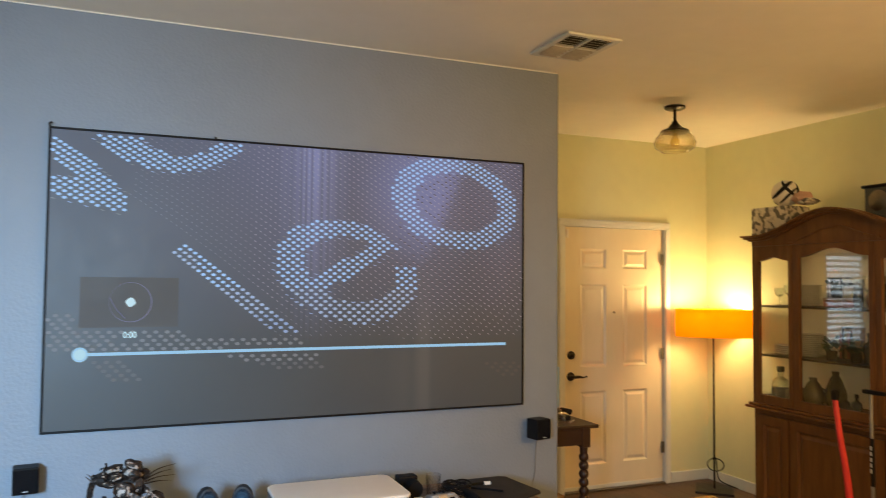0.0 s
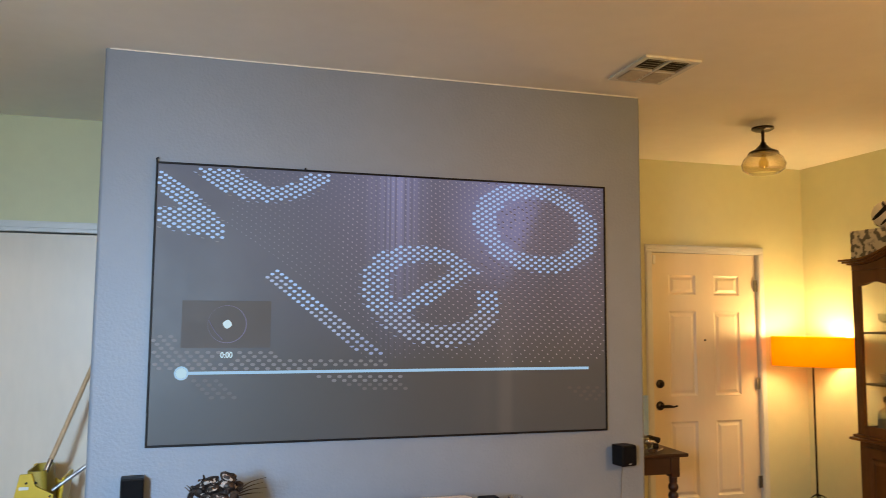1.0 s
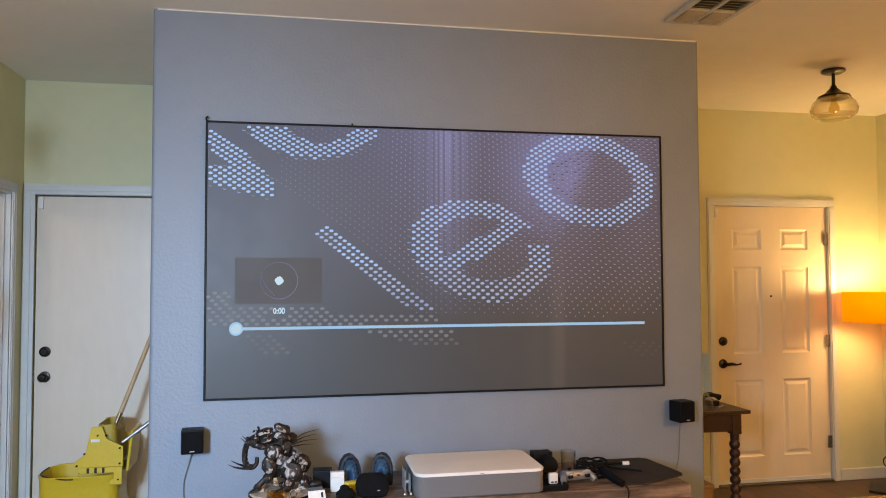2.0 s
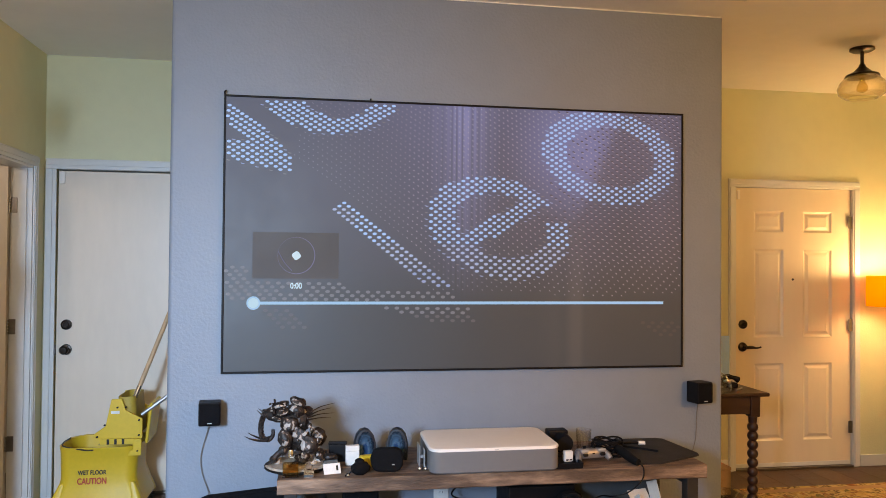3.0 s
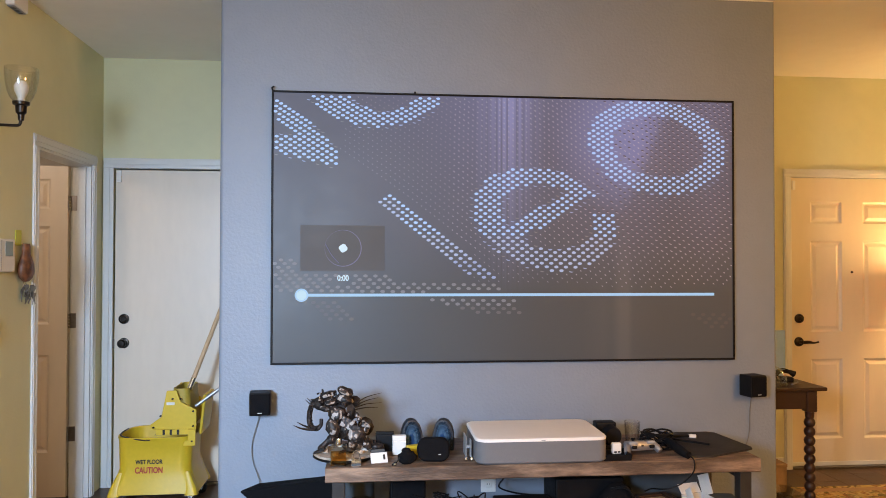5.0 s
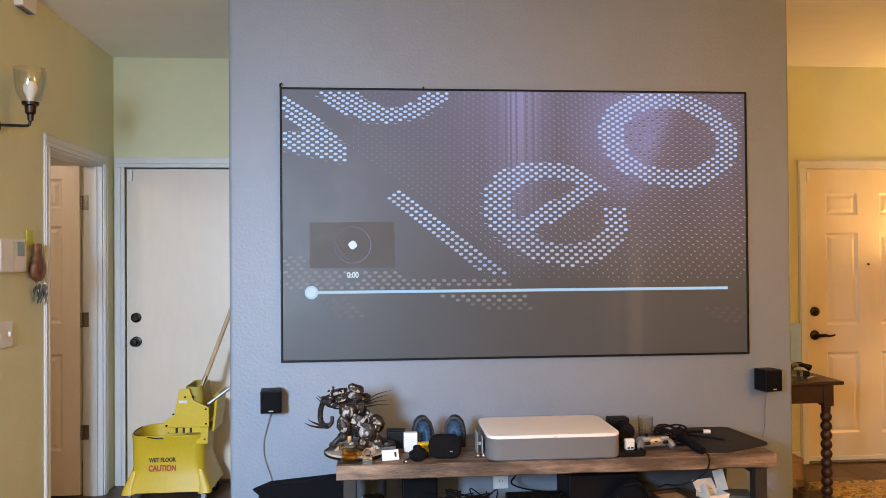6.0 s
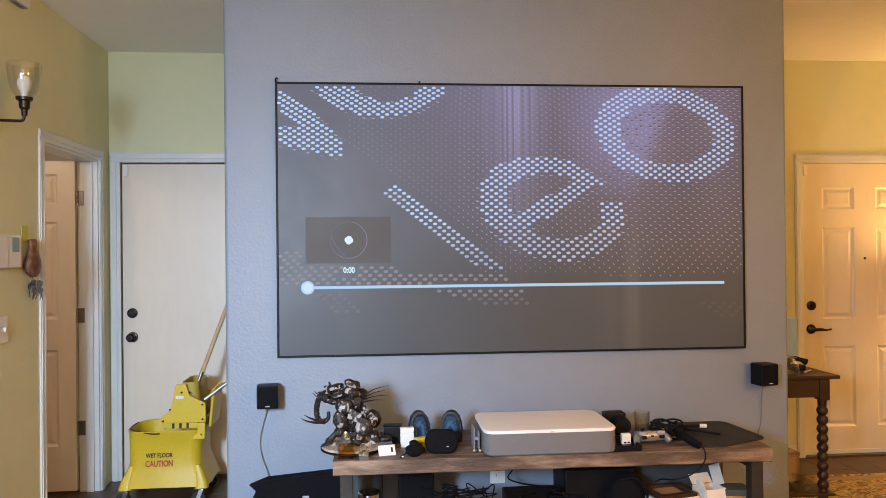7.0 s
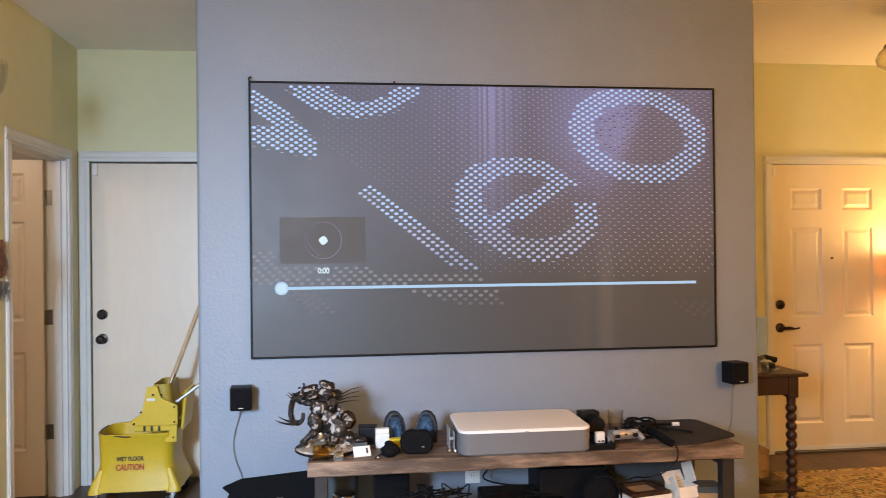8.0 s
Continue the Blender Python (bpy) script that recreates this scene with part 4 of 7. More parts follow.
for sx in (-1, 1):
    for sy in (-1, 1):
        part("leg", box(B(), sx * (hw - 0.05) - 0.025, sy * (hd - 0.05) - 0.025, 0, sx * (hw - 0.05) + 0.025, sy * (hd - 0.05) + 0.025, TT - 0.056, 0.003), "steel_dark", table)
    part("side_rail", box(B(), sx * (hw - 0.05) - 0.02, -hd + 0.0755, TT - 0.095, sx * (hw - 0.05) + 0.02, hd - 0.0755, TT - 0.057, 0.003), "steel_dark", table)
part("shelf", box(B(), -hw + 0.08, -hd + 0.02, 0.27, hw - 0.08, hd - 0.02, 0.30, 0.003), "dark_wood", table, "dark lower shelf")

# projector
pj = thing("projector", "low white-topped projector with grey cloth front and rounded corners", "projector", (0.018, -0.440, TT + 0.004))
PW, PD, PH = 0.53, 0.345, 0.099
bm = B()
loft(bm, [rounded(0, 0, PW - 0.012, PD - 0.012, 0.04, 0.0), rounded(0, 0, PW, PD, 0.045, 0.006), rounded(0, 0, PW, PD, 0.045, PH - 0.012)])
part("cloth_body", bm, "proj_cloth", pj, "grey speaker-cloth body", True)
bm = B()
loft(bm, [rounded(0, 0, PW + 0.002, PD + 0.002, 0.046, PH - 0.0118), rounded(0, 0, PW + 0.003, PD + 0.003, 0.046, PH - 0.004), rounded(0, 0, PW - 0.004, PD - 0.004, 0.044, PH),
          rounded(0, 0, PW - 0.014, PD - 0.014, 0.040, PH + 0.0006)])
part("top_cover", bm, "proj_top", pj, "white satin top", True)
part("logo_mark", box(B(), -0.008, -PD / 2 - 0.0015, PH - 0.010, 0.008, -PD / 2 + 0.001, PH - 0.007), "grey_plastic", pj)
for sx in (-1, 1):
    for sy in (-1, 1):
        part("foot", lathe(B(), [(0, 0), (0.014, 0), (0.014, -0.004), (0, -0.004)], 12, Matrix.Translation((sx * 0.2, sy * 0.12, 0))), "rubber", pj)


# ---- figurine: one mesh ----
def figurine():
    bm = B()
    rnd = random.Random(4)
    # faceted armour plates: shoulder, upper arm, thigh, flank, brow, neck, snout, jaw, forearm, feet, far side
    plates = (((-0.024, -0.060, 0.155), (0.034, 0.018, 0.027), 15), ((-0.040, -0.066, 0.102), (0.025, 0.018, 0.037), -12), ((0.056, -0.062, 0.074), (0.036, 0.020, 0.035), 20), ((0.004, -0.035, 0.212), (0.030, 0.026, 0.018), 25),
              ((-0.054, -0.035, 0.200), (0.028, 0.022, 0.013), -10), ((-0.072, -0.01, 0.222), (0.036, 0.024, 0.010), -18), ((-0.082, -0.022, 0.172), (0.026, 0.014, 0.009), 10), ((-0.048, -0.066, 0.056), (0.014, 0.013, 0.016), 30),
              ((0.042, -0.06, 0.034), (0.017, 0.014, 0.018), -20), ((0.100, -0.03, 0.034), (0.016, 0.014, 0.016), 10), ((0.085, 0.05, 0.085), (0.032, 0.02, 0.034), 0), ((-0.03, 0.06, 0.15), (0.034, 0.02, 0.03), 0),
              ((0.03, 0.03, 0.19), (0.03, 0.03, 0.02), 0), ((0.006, -0.03, 0.238), (0.032, 0.020, 0.013), 30))
    for p, s, turn in plates:
        blob(bm, p, [0.86 * q for q in s], (rnd.uniform(-12, 12), turn, rnd.uniform(-12, 12)), 0.26, 2)
    box(bm, -0.021, -0.006, -0.020, 0.021, 0.006, 0.020, 0.003, 1, pose(0.028, -0.058, 0.118, 0, 28, 0))
    box(bm, -0.008, -0.006, -0.022, 0.008, 0.006, 0.022, 0.003, 1, pose(0.006, -0.060, 0.128, 0, 22, 0))
    for p in ((0.062, -0.045, 0.150), (0.072, -0.045, 0.134), (0.092, -0.045, 0.113), (0.108, -0.04, 0.103), (0.098, -0.045, 0.090)):
        blob(bm, p, (0.011, 0.011, 0.011), sub=2)
    for k in range(22):
        hgt = rnd.uniform(0.05, 0.235)
        cx_ = 0.075 - 0.15 * (hgt - 0.03) / 0.2 + rnd.uniform(-0.05, 0.055)
        m = Matrix.LocRotScale((cx_, rnd.uniform(-0.06, -0.04), hgt), Euler((rnd.uniform(-0.6, 0.6), rnd.uniform(-1.5, 1.5), rnd.uniform(-0.6, 0.6))), (1, 1, 1))
        s = rnd.uniform(0.003, 0.007)
        box(bm, -s, -s * 0.4, -s * 0.6, s, s * 0.4, s * 0.6, s * 0.15, 1, m)
    lumps = len(bm.faces)
    # dark backing under each plate, inner frame, hoses, jaws and claws
    for p, s, turn in plates:
        blob(bm, (p[0] + 0.002, p[1] + 0.010, p[2] - 0.001), (s[0] + 0.006, s[1], s[2] + 0.006), (0, turn, 0), 0.2, 2)
    rod(bm, (-0.045, -0.06, 0.06), (-0.080, -0.062, 0.030), 0.013, 0.012, 8)
    rod(bm, (0.05, -0.055, 0.06), (0.035, -0.058, 0.010), 0.014, 0.012, 8)
    rod(bm, (0.085, -0.03, 0.07), (0.115, -0.025, 0.012), 0.012, 0.012, 8)
    rod(bm, (-0.002, -0.02, 0.235), (-0.004, -0.02, 0.262), 0.007, 0.003, 6)
    rod(bm, (0.022, -0.02, 0.244), (0.042, -0.02, 0.226), 0.010, 0.004, 6)
    for k in range(9):
        z = 0.20 - 0.014 * k
        blob(bm, (-0.132 - 0.016 * math.sin(math.pi * k / 9), 0, z), (0.015 - 0.0005 * k, 0.016, 0.006), (0, 20 - 6 * k, 0), 0.1, 1)
    for p, s in (((0.0, 0, 0.155), (0.055, 0.035, 0.05)), ((0.02, -0.01, 0.08), (0.045, 0.035, 0.04)), ((-0.105, 0, 0.185), (0.03, 0.026, 0.024)), ((-0.086, -0.062, 0.022), (0.018, 0.018, 0.014)),
                 ((0.03, -0.055, 0.02), (0.03, 0.02, 0.014)), ((0.148, -0.02, 0.02), (0.03, 0.022, 0.014)), ((0.010, 0.0, 0.226), (0.032, 0.026, 0.020)), ((-0.03, 0.06, 0.06), (0.02, 0.02, 0.05))):
        blob(bm, p, s, (rnd.uniform(-40, 40), rnd.uniform(-40, 40), 0), 0.35)
    for k in range(80):
        hgt = rnd.uniform(0.04, 0.235)
        cx_ = 0.085 - 0.16 * (hgt - 0.03) / 0.2 + rnd.uniform(-0.045, 0.055)
        m = Matrix.LocRotScale((cx_, rnd.uniform(-0.055, 0.02), hgt), Euler((rnd.uniform(0, 3), rnd.uniform(0, 3), rnd.uniform(0, 3))), (1, 1, 1))
        s = rnd.uniform(0.004, 0.010)
        box(bm, -s, -s * 0.7, -s * 0.35, s, s * 0.7, s * 0.35, s * 0.12, 1, m)
    tube(bm, [(-0.10, 0, 0.205), (-0.135, 0, 0.185), (-0.150, 0, 0.14), (-0.145, 0, 0.10), (-0.12, 0, 0.085), (-0.10, 0, 0.10), (-0.098, 0, 0.125)], lambda t: 0.014 - 0.006 * t, 8)
    for dy in (-0.02, 0.02):
        tube(bm, [(-0.115, dy, 0.088), (-0.15, dy, 0.086), (-0.185, dy * 1.5, 0.094), (-0.212, dy * 1.7, 0.106)], lambda t: 0.007 * (1 - t) + 0.001, 6)
        tube(bm, [(-0.14, dy, 0.185), (-0.155, dy, 0.198), (-0.165, dy, 0.206)], lambda t: 0.003 * (1 - t) + 0.001, 5)
    for k in range(4):
        z = 0.165 + 0.008 * k
        tube(bm, [(0.05, -0.01, z), (0.10, -0.02 + 0.008 * k, z + 0.010 + 0.005 * k), (0.15 + 0.015 * (k % 2), -0.03 + 0.01 * k, z + 0.012 + 0.010 * k)], lambda t: 0.0028 * (1 - t) + 0.0006, 5)
    for fx, fy in ((-0.09, -0.062), (0.02, -0.055), (0.15, -0.02)):
        for k in range(3):
            rod(bm, (fx, fy + 0.01 * (k - 1), 0.014), (fx - 0.032, fy + 0.016 * (k - 1), 0.002), 0.007, 0.001, 6)
    bm.faces.ensure_lookup_table()
    for f in bm.faces[lumps:]:
        f.material_index = 1
    ob = part("figurine", bm, "camo")
    ob.data.materials.append(M["figure_dark"])
    ob.location, ob.scale = (-0.770, -0.40, TT + 0.022), (0.95, 0.95, 1.02)
    ob.rotation_euler = (0, 0, radians(-6))
    return tagged(ob, "camouflage-painted mechanical beast figurine with tusks and spines", "figurine")


figurine()
base = thing("display_plinth", "round cork-coloured display base with dark rim", "base", (-0.765, -0.415, TT + 0.0005))
part("rim", lathe(B(), [(0, 0), (0.118, 0), (0.130, 0.006), (0.128, 0.013), (0, 0.013)], 40), "black", base, "", True)
bm = B()
lathe(bm, [(0, 0.0135), (0.126, 0.0135), (0.120, 0.020), (0, 0.0205)], 40)
part("terrain", bm, "cork", base, "tan textured ground", True)
for k in range(9):
    a = k * 2.4
    part("rubble", blob(B(), (0.08 * math.cos(a), 0.08 * math.sin(a), 0.022), (0.018, 0.014, 0.008), (10 * k, 20 * k, 30 * k), 0.4, 1), "paper" if k % 3 == 0 else "cork", base)


# ---- small things on the table ----
bottle = thing("perfume_bottle", "square glass perfume bottle half full of amber liquid", "bottle", (-0.785, -0.552, TT))
part("glass_body", box(B(), -0.033, -0.016, 0, 0.033, 0.016, 0.082, 0.005), "bottle_glass", bottle)
part("collar", lathe(B(), [(0.013, 0.0822), (0.013, 0.087), (0, 0.087)], 16), "chrome", bottle, "", True)
part("liquid", box(B(), -0.029, -0.012, 0.008, 0.029, 0.012, 0.056, 0.003), "amber", bottle, "amber liquid")
part("base_tint", box(B(), -0.030, -0.0125, 0.001, 0.030, 0.0125, 0.007, 0.002), "amber", bottle)
part("neck", lathe(B(), [(0.010, 0.0872), (0.010, 0.098), (0.008, 0.106), (0, 0.106)], 16), "chrome", bottle, "silver spray neck", True)

lock = thing("padlock", "small laminated steel padlock with a chrome shackle", "padlock", (-0.716, -0.565, TT))
bm = B()
for k in range(6):
    box(bm, -0.019, -0.010, k * 0.0052, 0.019, 0.010, k * 0.0052 + 0.0046, 0.001, 1)
part("body", bm, "chrome", lock)
part("label_band", box(B(), -0.017, -0.0112, 0.004, 0.017, -0.0101, 0.012), "slate", lock)
part("shackle", tube(B(), [(-0.012, 0, 0.031), (-0.012, 0, 0.048), (-0.006, 0, 0.057), (0.006, 0, 0.057), (0.012, 0, 0.048), (0.012, 0, 0.031)], 0.0032), "chrome", lock, "", True)

pack = thing("blister_pack", "small white and navy blister packet leaning back", "package", (-0.624, -0.535, TT), 8)
for nm, mt, a in (("card", "paper", (-0.034, -0.003, 0.0, 0.034, 0.003, 0.042)), ("hanger", "slate", (-0.030, -0.002, 0.042, 0.026, 0.003, 0.056)), ("print", "ink_black", (0.016, -0.0042, 0.012, 0.024, -0.0031, 0.032))):
    part(nm, box(B(), *a, 0.001, 1, pose(0, 0, 0.001, -32, 0, 4)), mt, pack)

bx = thing("small_speaker", "small square black box standing upright", "box", (-0.60, -0.335, TT), -4)
part("body", box(B(), -0.037, -0.02, 0, 0.037, 0.02, 0.072, 0.004), "black", bx)
part("lid", box(B(), -0.0385, -0.0215, 0.0725, 0.0385, 0.0215, 0.078, 0.002), "black", bx)
wb = thing("earphone_case", "small white upright plastic case", "case", (-0.542, -0.405, TT), 3)
part("body", box(B(), -0.028, -0.013, 0, 0.028, 0.013, 0.058, 0.003, 3), "white_plastic", wb)
part("lid", box(B(), -0.028, -0.013, 0.0582, 0.028, 0.013, 0.080, 0.003, 3), "white_plastic", wb)

ye = thing("tape_measure", "yellow and black hand tool lying among the cases", "tool", (-0.475, -0.44, TT), 20)
part("body", box(B(), -0.04, -0.018, 0.0, 0.035, 0.018, 0.048, 0.009, 3), "yellow", ye, "bright yellow shell")
part("grip", box(B(), -0.062, -0.014, 0.0, -0.0405, 0.014, 0.022, 0.005), "black", ye)
pk = thing("earphone_pouch", "soft black drawstring pouch with a small silver bead", "pouch", (-0.515, -0.55, TT))
part("pouch_body", blob(B(), (0, 0, 0.025), (0.04, 0.026, 0.026), (0, 0, 20), 0.15, 3), "black_cloth", pk, "", True)
part("pouch_neck", blob(B(), (-0.004, 0.0, 0.05), (0.02, 0.016, 0.014), (0, 10, 0), 0.2), "black_cloth", pk, "", True)
part("cord", tube(B(), [(-0.02, -0.01, 0.04), (-0.04, -0.02, 0.015), (-0.055, -0.012, 0.006), (-0.06, -0.03, 0.005)], 0.003), "black", pk)
part("bead", blob(B(), (-0.05, -0.032, 0.007), (0.007, 0.007, 0.007)), "chrome", pk, "", True)

hc = thing("headphone_case", "black zipped hard case standing on the table", "case", (-0.408, -0.515, TT), -6)
bm = B()
t = bmesh.new()
loft(t, [rounded(0, 0, 0.115, 0.08, 0.03, -0.026), rounded(0, 0, 0.128, 0.092, 0.036, -0.018), rounded(0, 0, 0.13, 0.094, 0.037, 0.018), rounded(0, 0, 0.115, 0.08, 0.03, 0.027)])
merge(bm, t, Matrix.Translation((0, 0, 0.047)) @ pose(0, 0, 0, 82))
part("shell", bm, "black_cloth", hc, "", True)
part("zip", tube(B(), [(0.066 * math.cos(a / 20 * 6.283), -0.001, 0.047 + 0.047 * math.sin(a / 20 * 6.283)) for a in range(1, 20)], 0.0022, 5, 2), "black", hc)
part("logo_tab", box(B(), 0.02, -0.0295, 0.03, 0.03, -0.0275, 0.034), "ink_grey", hc)


def agate_bookend(place, turn):
    """A half-round slab of polished agate with a dark rind and a flat foot."""
    a = thing("agate_bookend", "polished blue agate bookend with a dark rind", "bookend", place, turn, "agate bookends")
    out = [(0.044, 0.0), (0.046, 0.04), (0.043, 0.075), (0.034, 0.105), (0.018, 0.124), (0.0, 0.130), (-0.02, 0.125), (-0.036, 0.105), (-0.045, 0.072), (-0.047, 0.035), (-0.044, 0.0)]
    part("rind", prism(B(), out, -0.012, 0.035, 0.003), "agate_rim", a, "", True)
    part("face", prism(B(), [(x * 0.80, 0.002 + z * 0.90) for x, z in out], -0.0142, -0.0122), "agate", a, "banded blue and grey polished face").location = (0, 0, 0.003)
    return a


agate_bookend((-0.485, -0.335, TT), 6)
agate_bookend((-0.352, -0.345, TT), -10)

br = thing("screen_bracket", "grey metal clamp with two chrome ball feet", "bracket", (-0.268, -0.50, TT))
part("plate", box(B(), -0.012, -0.03, 0.014, -0.008, 0.05, 0.098, 0.002), "grey_plastic", br)
part("plate", box(B(), 0.006, -0.04, 0.012, 0.010, 0.0, 0.085, 0.002), "grey_plastic", br)
part("crossbar", box(B(), -0.0075, -0.03, 0.05, 0.0055, -0.02, 0.062, 0.002), "grey_plastic", br)
for x in (-0.012, 0.012):
    part("ball_foot", blob(B(), (x, -0.042, 0.0105), (0.010, 0.010, 0.010), sub=3), "chrome", br, "", True)

cam_ = thing("camera_box", "black boxy device with a rounded lens barrel", "camera", (0.375, -0.30, TT))
part("body", box(B(), -0.055, -0.03, 0, 0.035, 0.03, 0.098, 0.006), "black", cam_)
part("barrel", lathe(B(), [(0, 0.055), (0.034, 0.055), (0.038, 0.045), (0.04, 0), (0, 0)], 24, Matrix.Translation((0.004, -0.031, 0.05)) @ pose(0, 0, 0, 90)), "black", cam_, "", True)
tb = thing("tumbler", "clear empty drinking glass on the table", "glass", (0.455, -0.40, TT))
part("glass_wall", lathe(B(), [(0, 0), (0.028, 0), (0.034, 0.118), (0.032, 0.118), (0.0265, 0.008), (0, 0.008)], 28), "thin_glass", tb, "", True)
ch = thing("usb_charger", "small white two-port plug charger", "charger", (0.352, -0.495, TT + 0.0065), 6)
part("body", box(B(), -0.020, -0.012, 0, 0.020, 0.012, 0.045, 0.006, 3), "white_plastic", ch)
for x in (-0.008, 0.008):
    part("port", box(B(), x - 0.0055, -0.0128, 0.006, x + 0.0055, -0.0121, 0.012), "black", ch)
tr = thing("tray", "shallow black plastic tray on the table", "tray", (0.325, -0.505, TT))
bm = B()
loft(bm, [rounded(0, 0, 0.125, 0.16, 0.006, 0), rounded(0, 0, 0.13, 0.165, 0.006, 0.023), rounded(0, 0, 0.122, 0.157, 0.005, 0.023), rounded(0, 0, 0.120, 0.155, 0.005, 0.006)])
part("tray_shell", bm, "black", tr)
gp = thing("game_controller", "silver-grey gamepad with dark buttons", "controller", (0.458, -0.478, TT), 8)
TIP = pose(0, 0, 0.012, -10, 0, 0)
t = bmesh.new()
loft(t, [rounded(0, 0, 0.118, 0.050, 0.018, 0.002), rounded(0, 0, 0.134, 0.062, 0.024, 0.012), rounded(0, 0, 0.134, 0.062, 0.024, 0.030), rounded(0, 0, 0.118, 0.048, 0.018, 0.040)])
part("shell", merge(B(), t, TIP), "silver", gp, "", True)
for s in (-1, 1):
    part("grip", tube(B(), [(s * 0.050, -0.002, 0.034), (s * 0.064, -0.018, 0.030), (s * 0.074, -0.038, 0.014)], lambda t: 0.019 - 0.006 * t, 10), "silver", gp, "", True)
    part("shoulder_button", box(B(), s * 0.040 - 0.019, -0.036, 0.026, s * 0.040 + 0.019, -0.026, 0.040, 0.005, 3, TIP), "grey_plastic", gp, "pale shoulder button", True)
    part("trigger", box(B(), s * 0.040 - 0.012, -0.041, 0.010, s * 0.040 + 0.012, -0.032, 0.024, 0.005, 3, TIP), "black", gp, "black trigger", True)
    part("thumbstick", lathe(B(), [(0, 0.012), (0.009, 0.012), (0.008, 0.008), (0.005, 0)], 14, TIP @ Matrix.Translation((s * 0.022, 0.006, 0.040))), "black", gp, "", True)
part("port", box(B(), -0.006, -0.0325, 0.018, 0.006, -0.0310, 0.024, 0.001, 1, TIP), "black", gp)
bm = B()
pts = []
rnd = random.Random(9)
for k in range(130):
    a = k * 0.55
    pts.append((0.555 + (0.058 + 0.014 * math.sin(k * 1.3)) * math.cos(a), -0.42 + 0.05 * math.sin(a), TT + 0.007 + 0.062 * (0.5 + 0.5 * math.sin(k * 0.47)) + 0.008 * rnd.random()))
tube(bm, pts, 0.0042, 6, 4)
tagged(part("coiled_cable", bm, "black", None, "", True), "tangled black cable in loose coils", "cable")
cl = thing("hair_clipper", "black handheld clipper lying with its cord hanging over the edge", "clipper", (0.585, -0.50, TT))
part("body", tube(B(), [(0.035, -0.095, 0.018), (0.022, -0.055, 0.026), (0.006, 0.0, 0.04), (-0.004, 0.03, 0.05)], lambda t: 0.015 + 0.005 * math.sin(3.1 * t), 12), "black", cl, "", True)
part("cord", tube(B(), [(0.036, -0.098, 0.02), (0.05, -0.112, 0.0), (0.045, -0.115, -0.045), (0.0, -0.10, -0.095), (-0.06, -0.08, -0.12), (-0.09, -0.02, -0.135), (-0.10, 0.03, -0.16)], 0.003), "black", cl)
mt = thing("black_mat", "flat charcoal board with cut corners overhanging the table", "board", (0, 0, TT + 0.001))
outline = [(0.62, -0.565), (0.735, -0.572), (0.955, -0.47), (0.965, -0.44), (0.93, -0.17), (0.90, -0.15), (0.70, -0.15), (0.64, -0.18)]
bm = B()
loft(bm, [[(x, y, 0) for x, y in outline], [(x, y, 0.007) for x, y in outline]])
part("board", bm, "charcoal", mt)
mt2 = thing("plug_leads", "two black leads with white and black plugs", "cable", (0.70, -0.33, TT + 0.008))
part("lead", tube(B(), [(-0.05, 0.02, 0.012), (-0.01, -0.01, 0.01), (0.04, -0.04, 0.008), (0.09, -0.09, 0.008)], 0.005, 8), "black", mt2, "", True)
part("lead", tube(B(), [(-0.03, 0.045, 0.012), (0.02, 0.045, 0.014), (0.055, 0.04, 0.014)], 0.006, 8), "black", mt2, "", True)
part("plug", rod(B(), (0.056, 0.04, 0.014), (0.085, 0.035, 0.014), 0.009, 0.009, 12), "white_plastic", mt2, "white plug end")

# ---- things under and beside the table ----
SH_Z = 0.30
jar = thing("steel_jar", "dark storage jar with a brushed steel lid", "jar", (-0.698, -0.45, SH_Z))
part("body", lathe(B(), [(0, 0), (0.04, 0), (0.042, 0.01), (0.042, 0.15), (0, 0.15)], 28), "black", jar, "", True)
part("lid", lathe(B(), [(0.0, 0.1505), (0.045, 0.1505), (0.046, 0.178), (0.042, 0.182), (0.0, 0.180)], 28), "chrome", jar, "brushed steel lid", True)
vs = thing("blue_grey_canister", "tall blue-grey cylinder against the wall", "canister", (-0.72, -0.235, SH_Z))
part("body", lathe(B(), [(0, 0), (0.075, 0), (0.078, 0.01), (0.078, 0.26), (0.07, 0.268), (0, 0.268)], 32), "slate", vs, "", True)
sb = thing("subwoofer", "tall black speaker box under the table", "speaker", (-0.50, -0.25, SH_Z))
part("cabinet", box(B(), -0.075, -0.08, 0, 0.075, 0.08, 0.262, 0.006), "black", sb)
part("grille", box(B(), -0.068, -0.085, 0.01, 0.068, -0.0805, 0.25, 0.003), "black_cloth", sb)
for nm, lab, x0, x1, y0, y1, h in (("media_player", "black electronics box with cables piled on it", -0.12, 0.22, -0.50, -0.22, 0.11), ("game_console", "large black electronics unit standing on the shelf", 0.12, 0.42, -0.40, -0.18, 0.225)):
    eb = thing(nm, lab, "electronics", ((x0 + x1) / 2, (y0 + y1) / 2, SH_Z))
    w, d = (x1 - x0) / 2, (y1 - y0) / 2
    part("case", box(B(), -w, -d, 0, w, d, h, 0.008, 3), "black", eb)
    part("vent_strip", box(B(), -w + 0.02, -d - 0.003, h * 0.3, w - 0.02, -d - 0.0005, h * 0.36), "grey_plastic", eb)
wh = thing("set_top_box", "flat grey-white box under a heap of black cable", "electronics", (-0.34, -0.42, SH_Z))
part("case", box(B(), -0.10, -0.08, 0, 0.12, 0.08, 0.105, 0.006), "grey_plastic", wh)
bm = B()
rnd = random.Random(21)
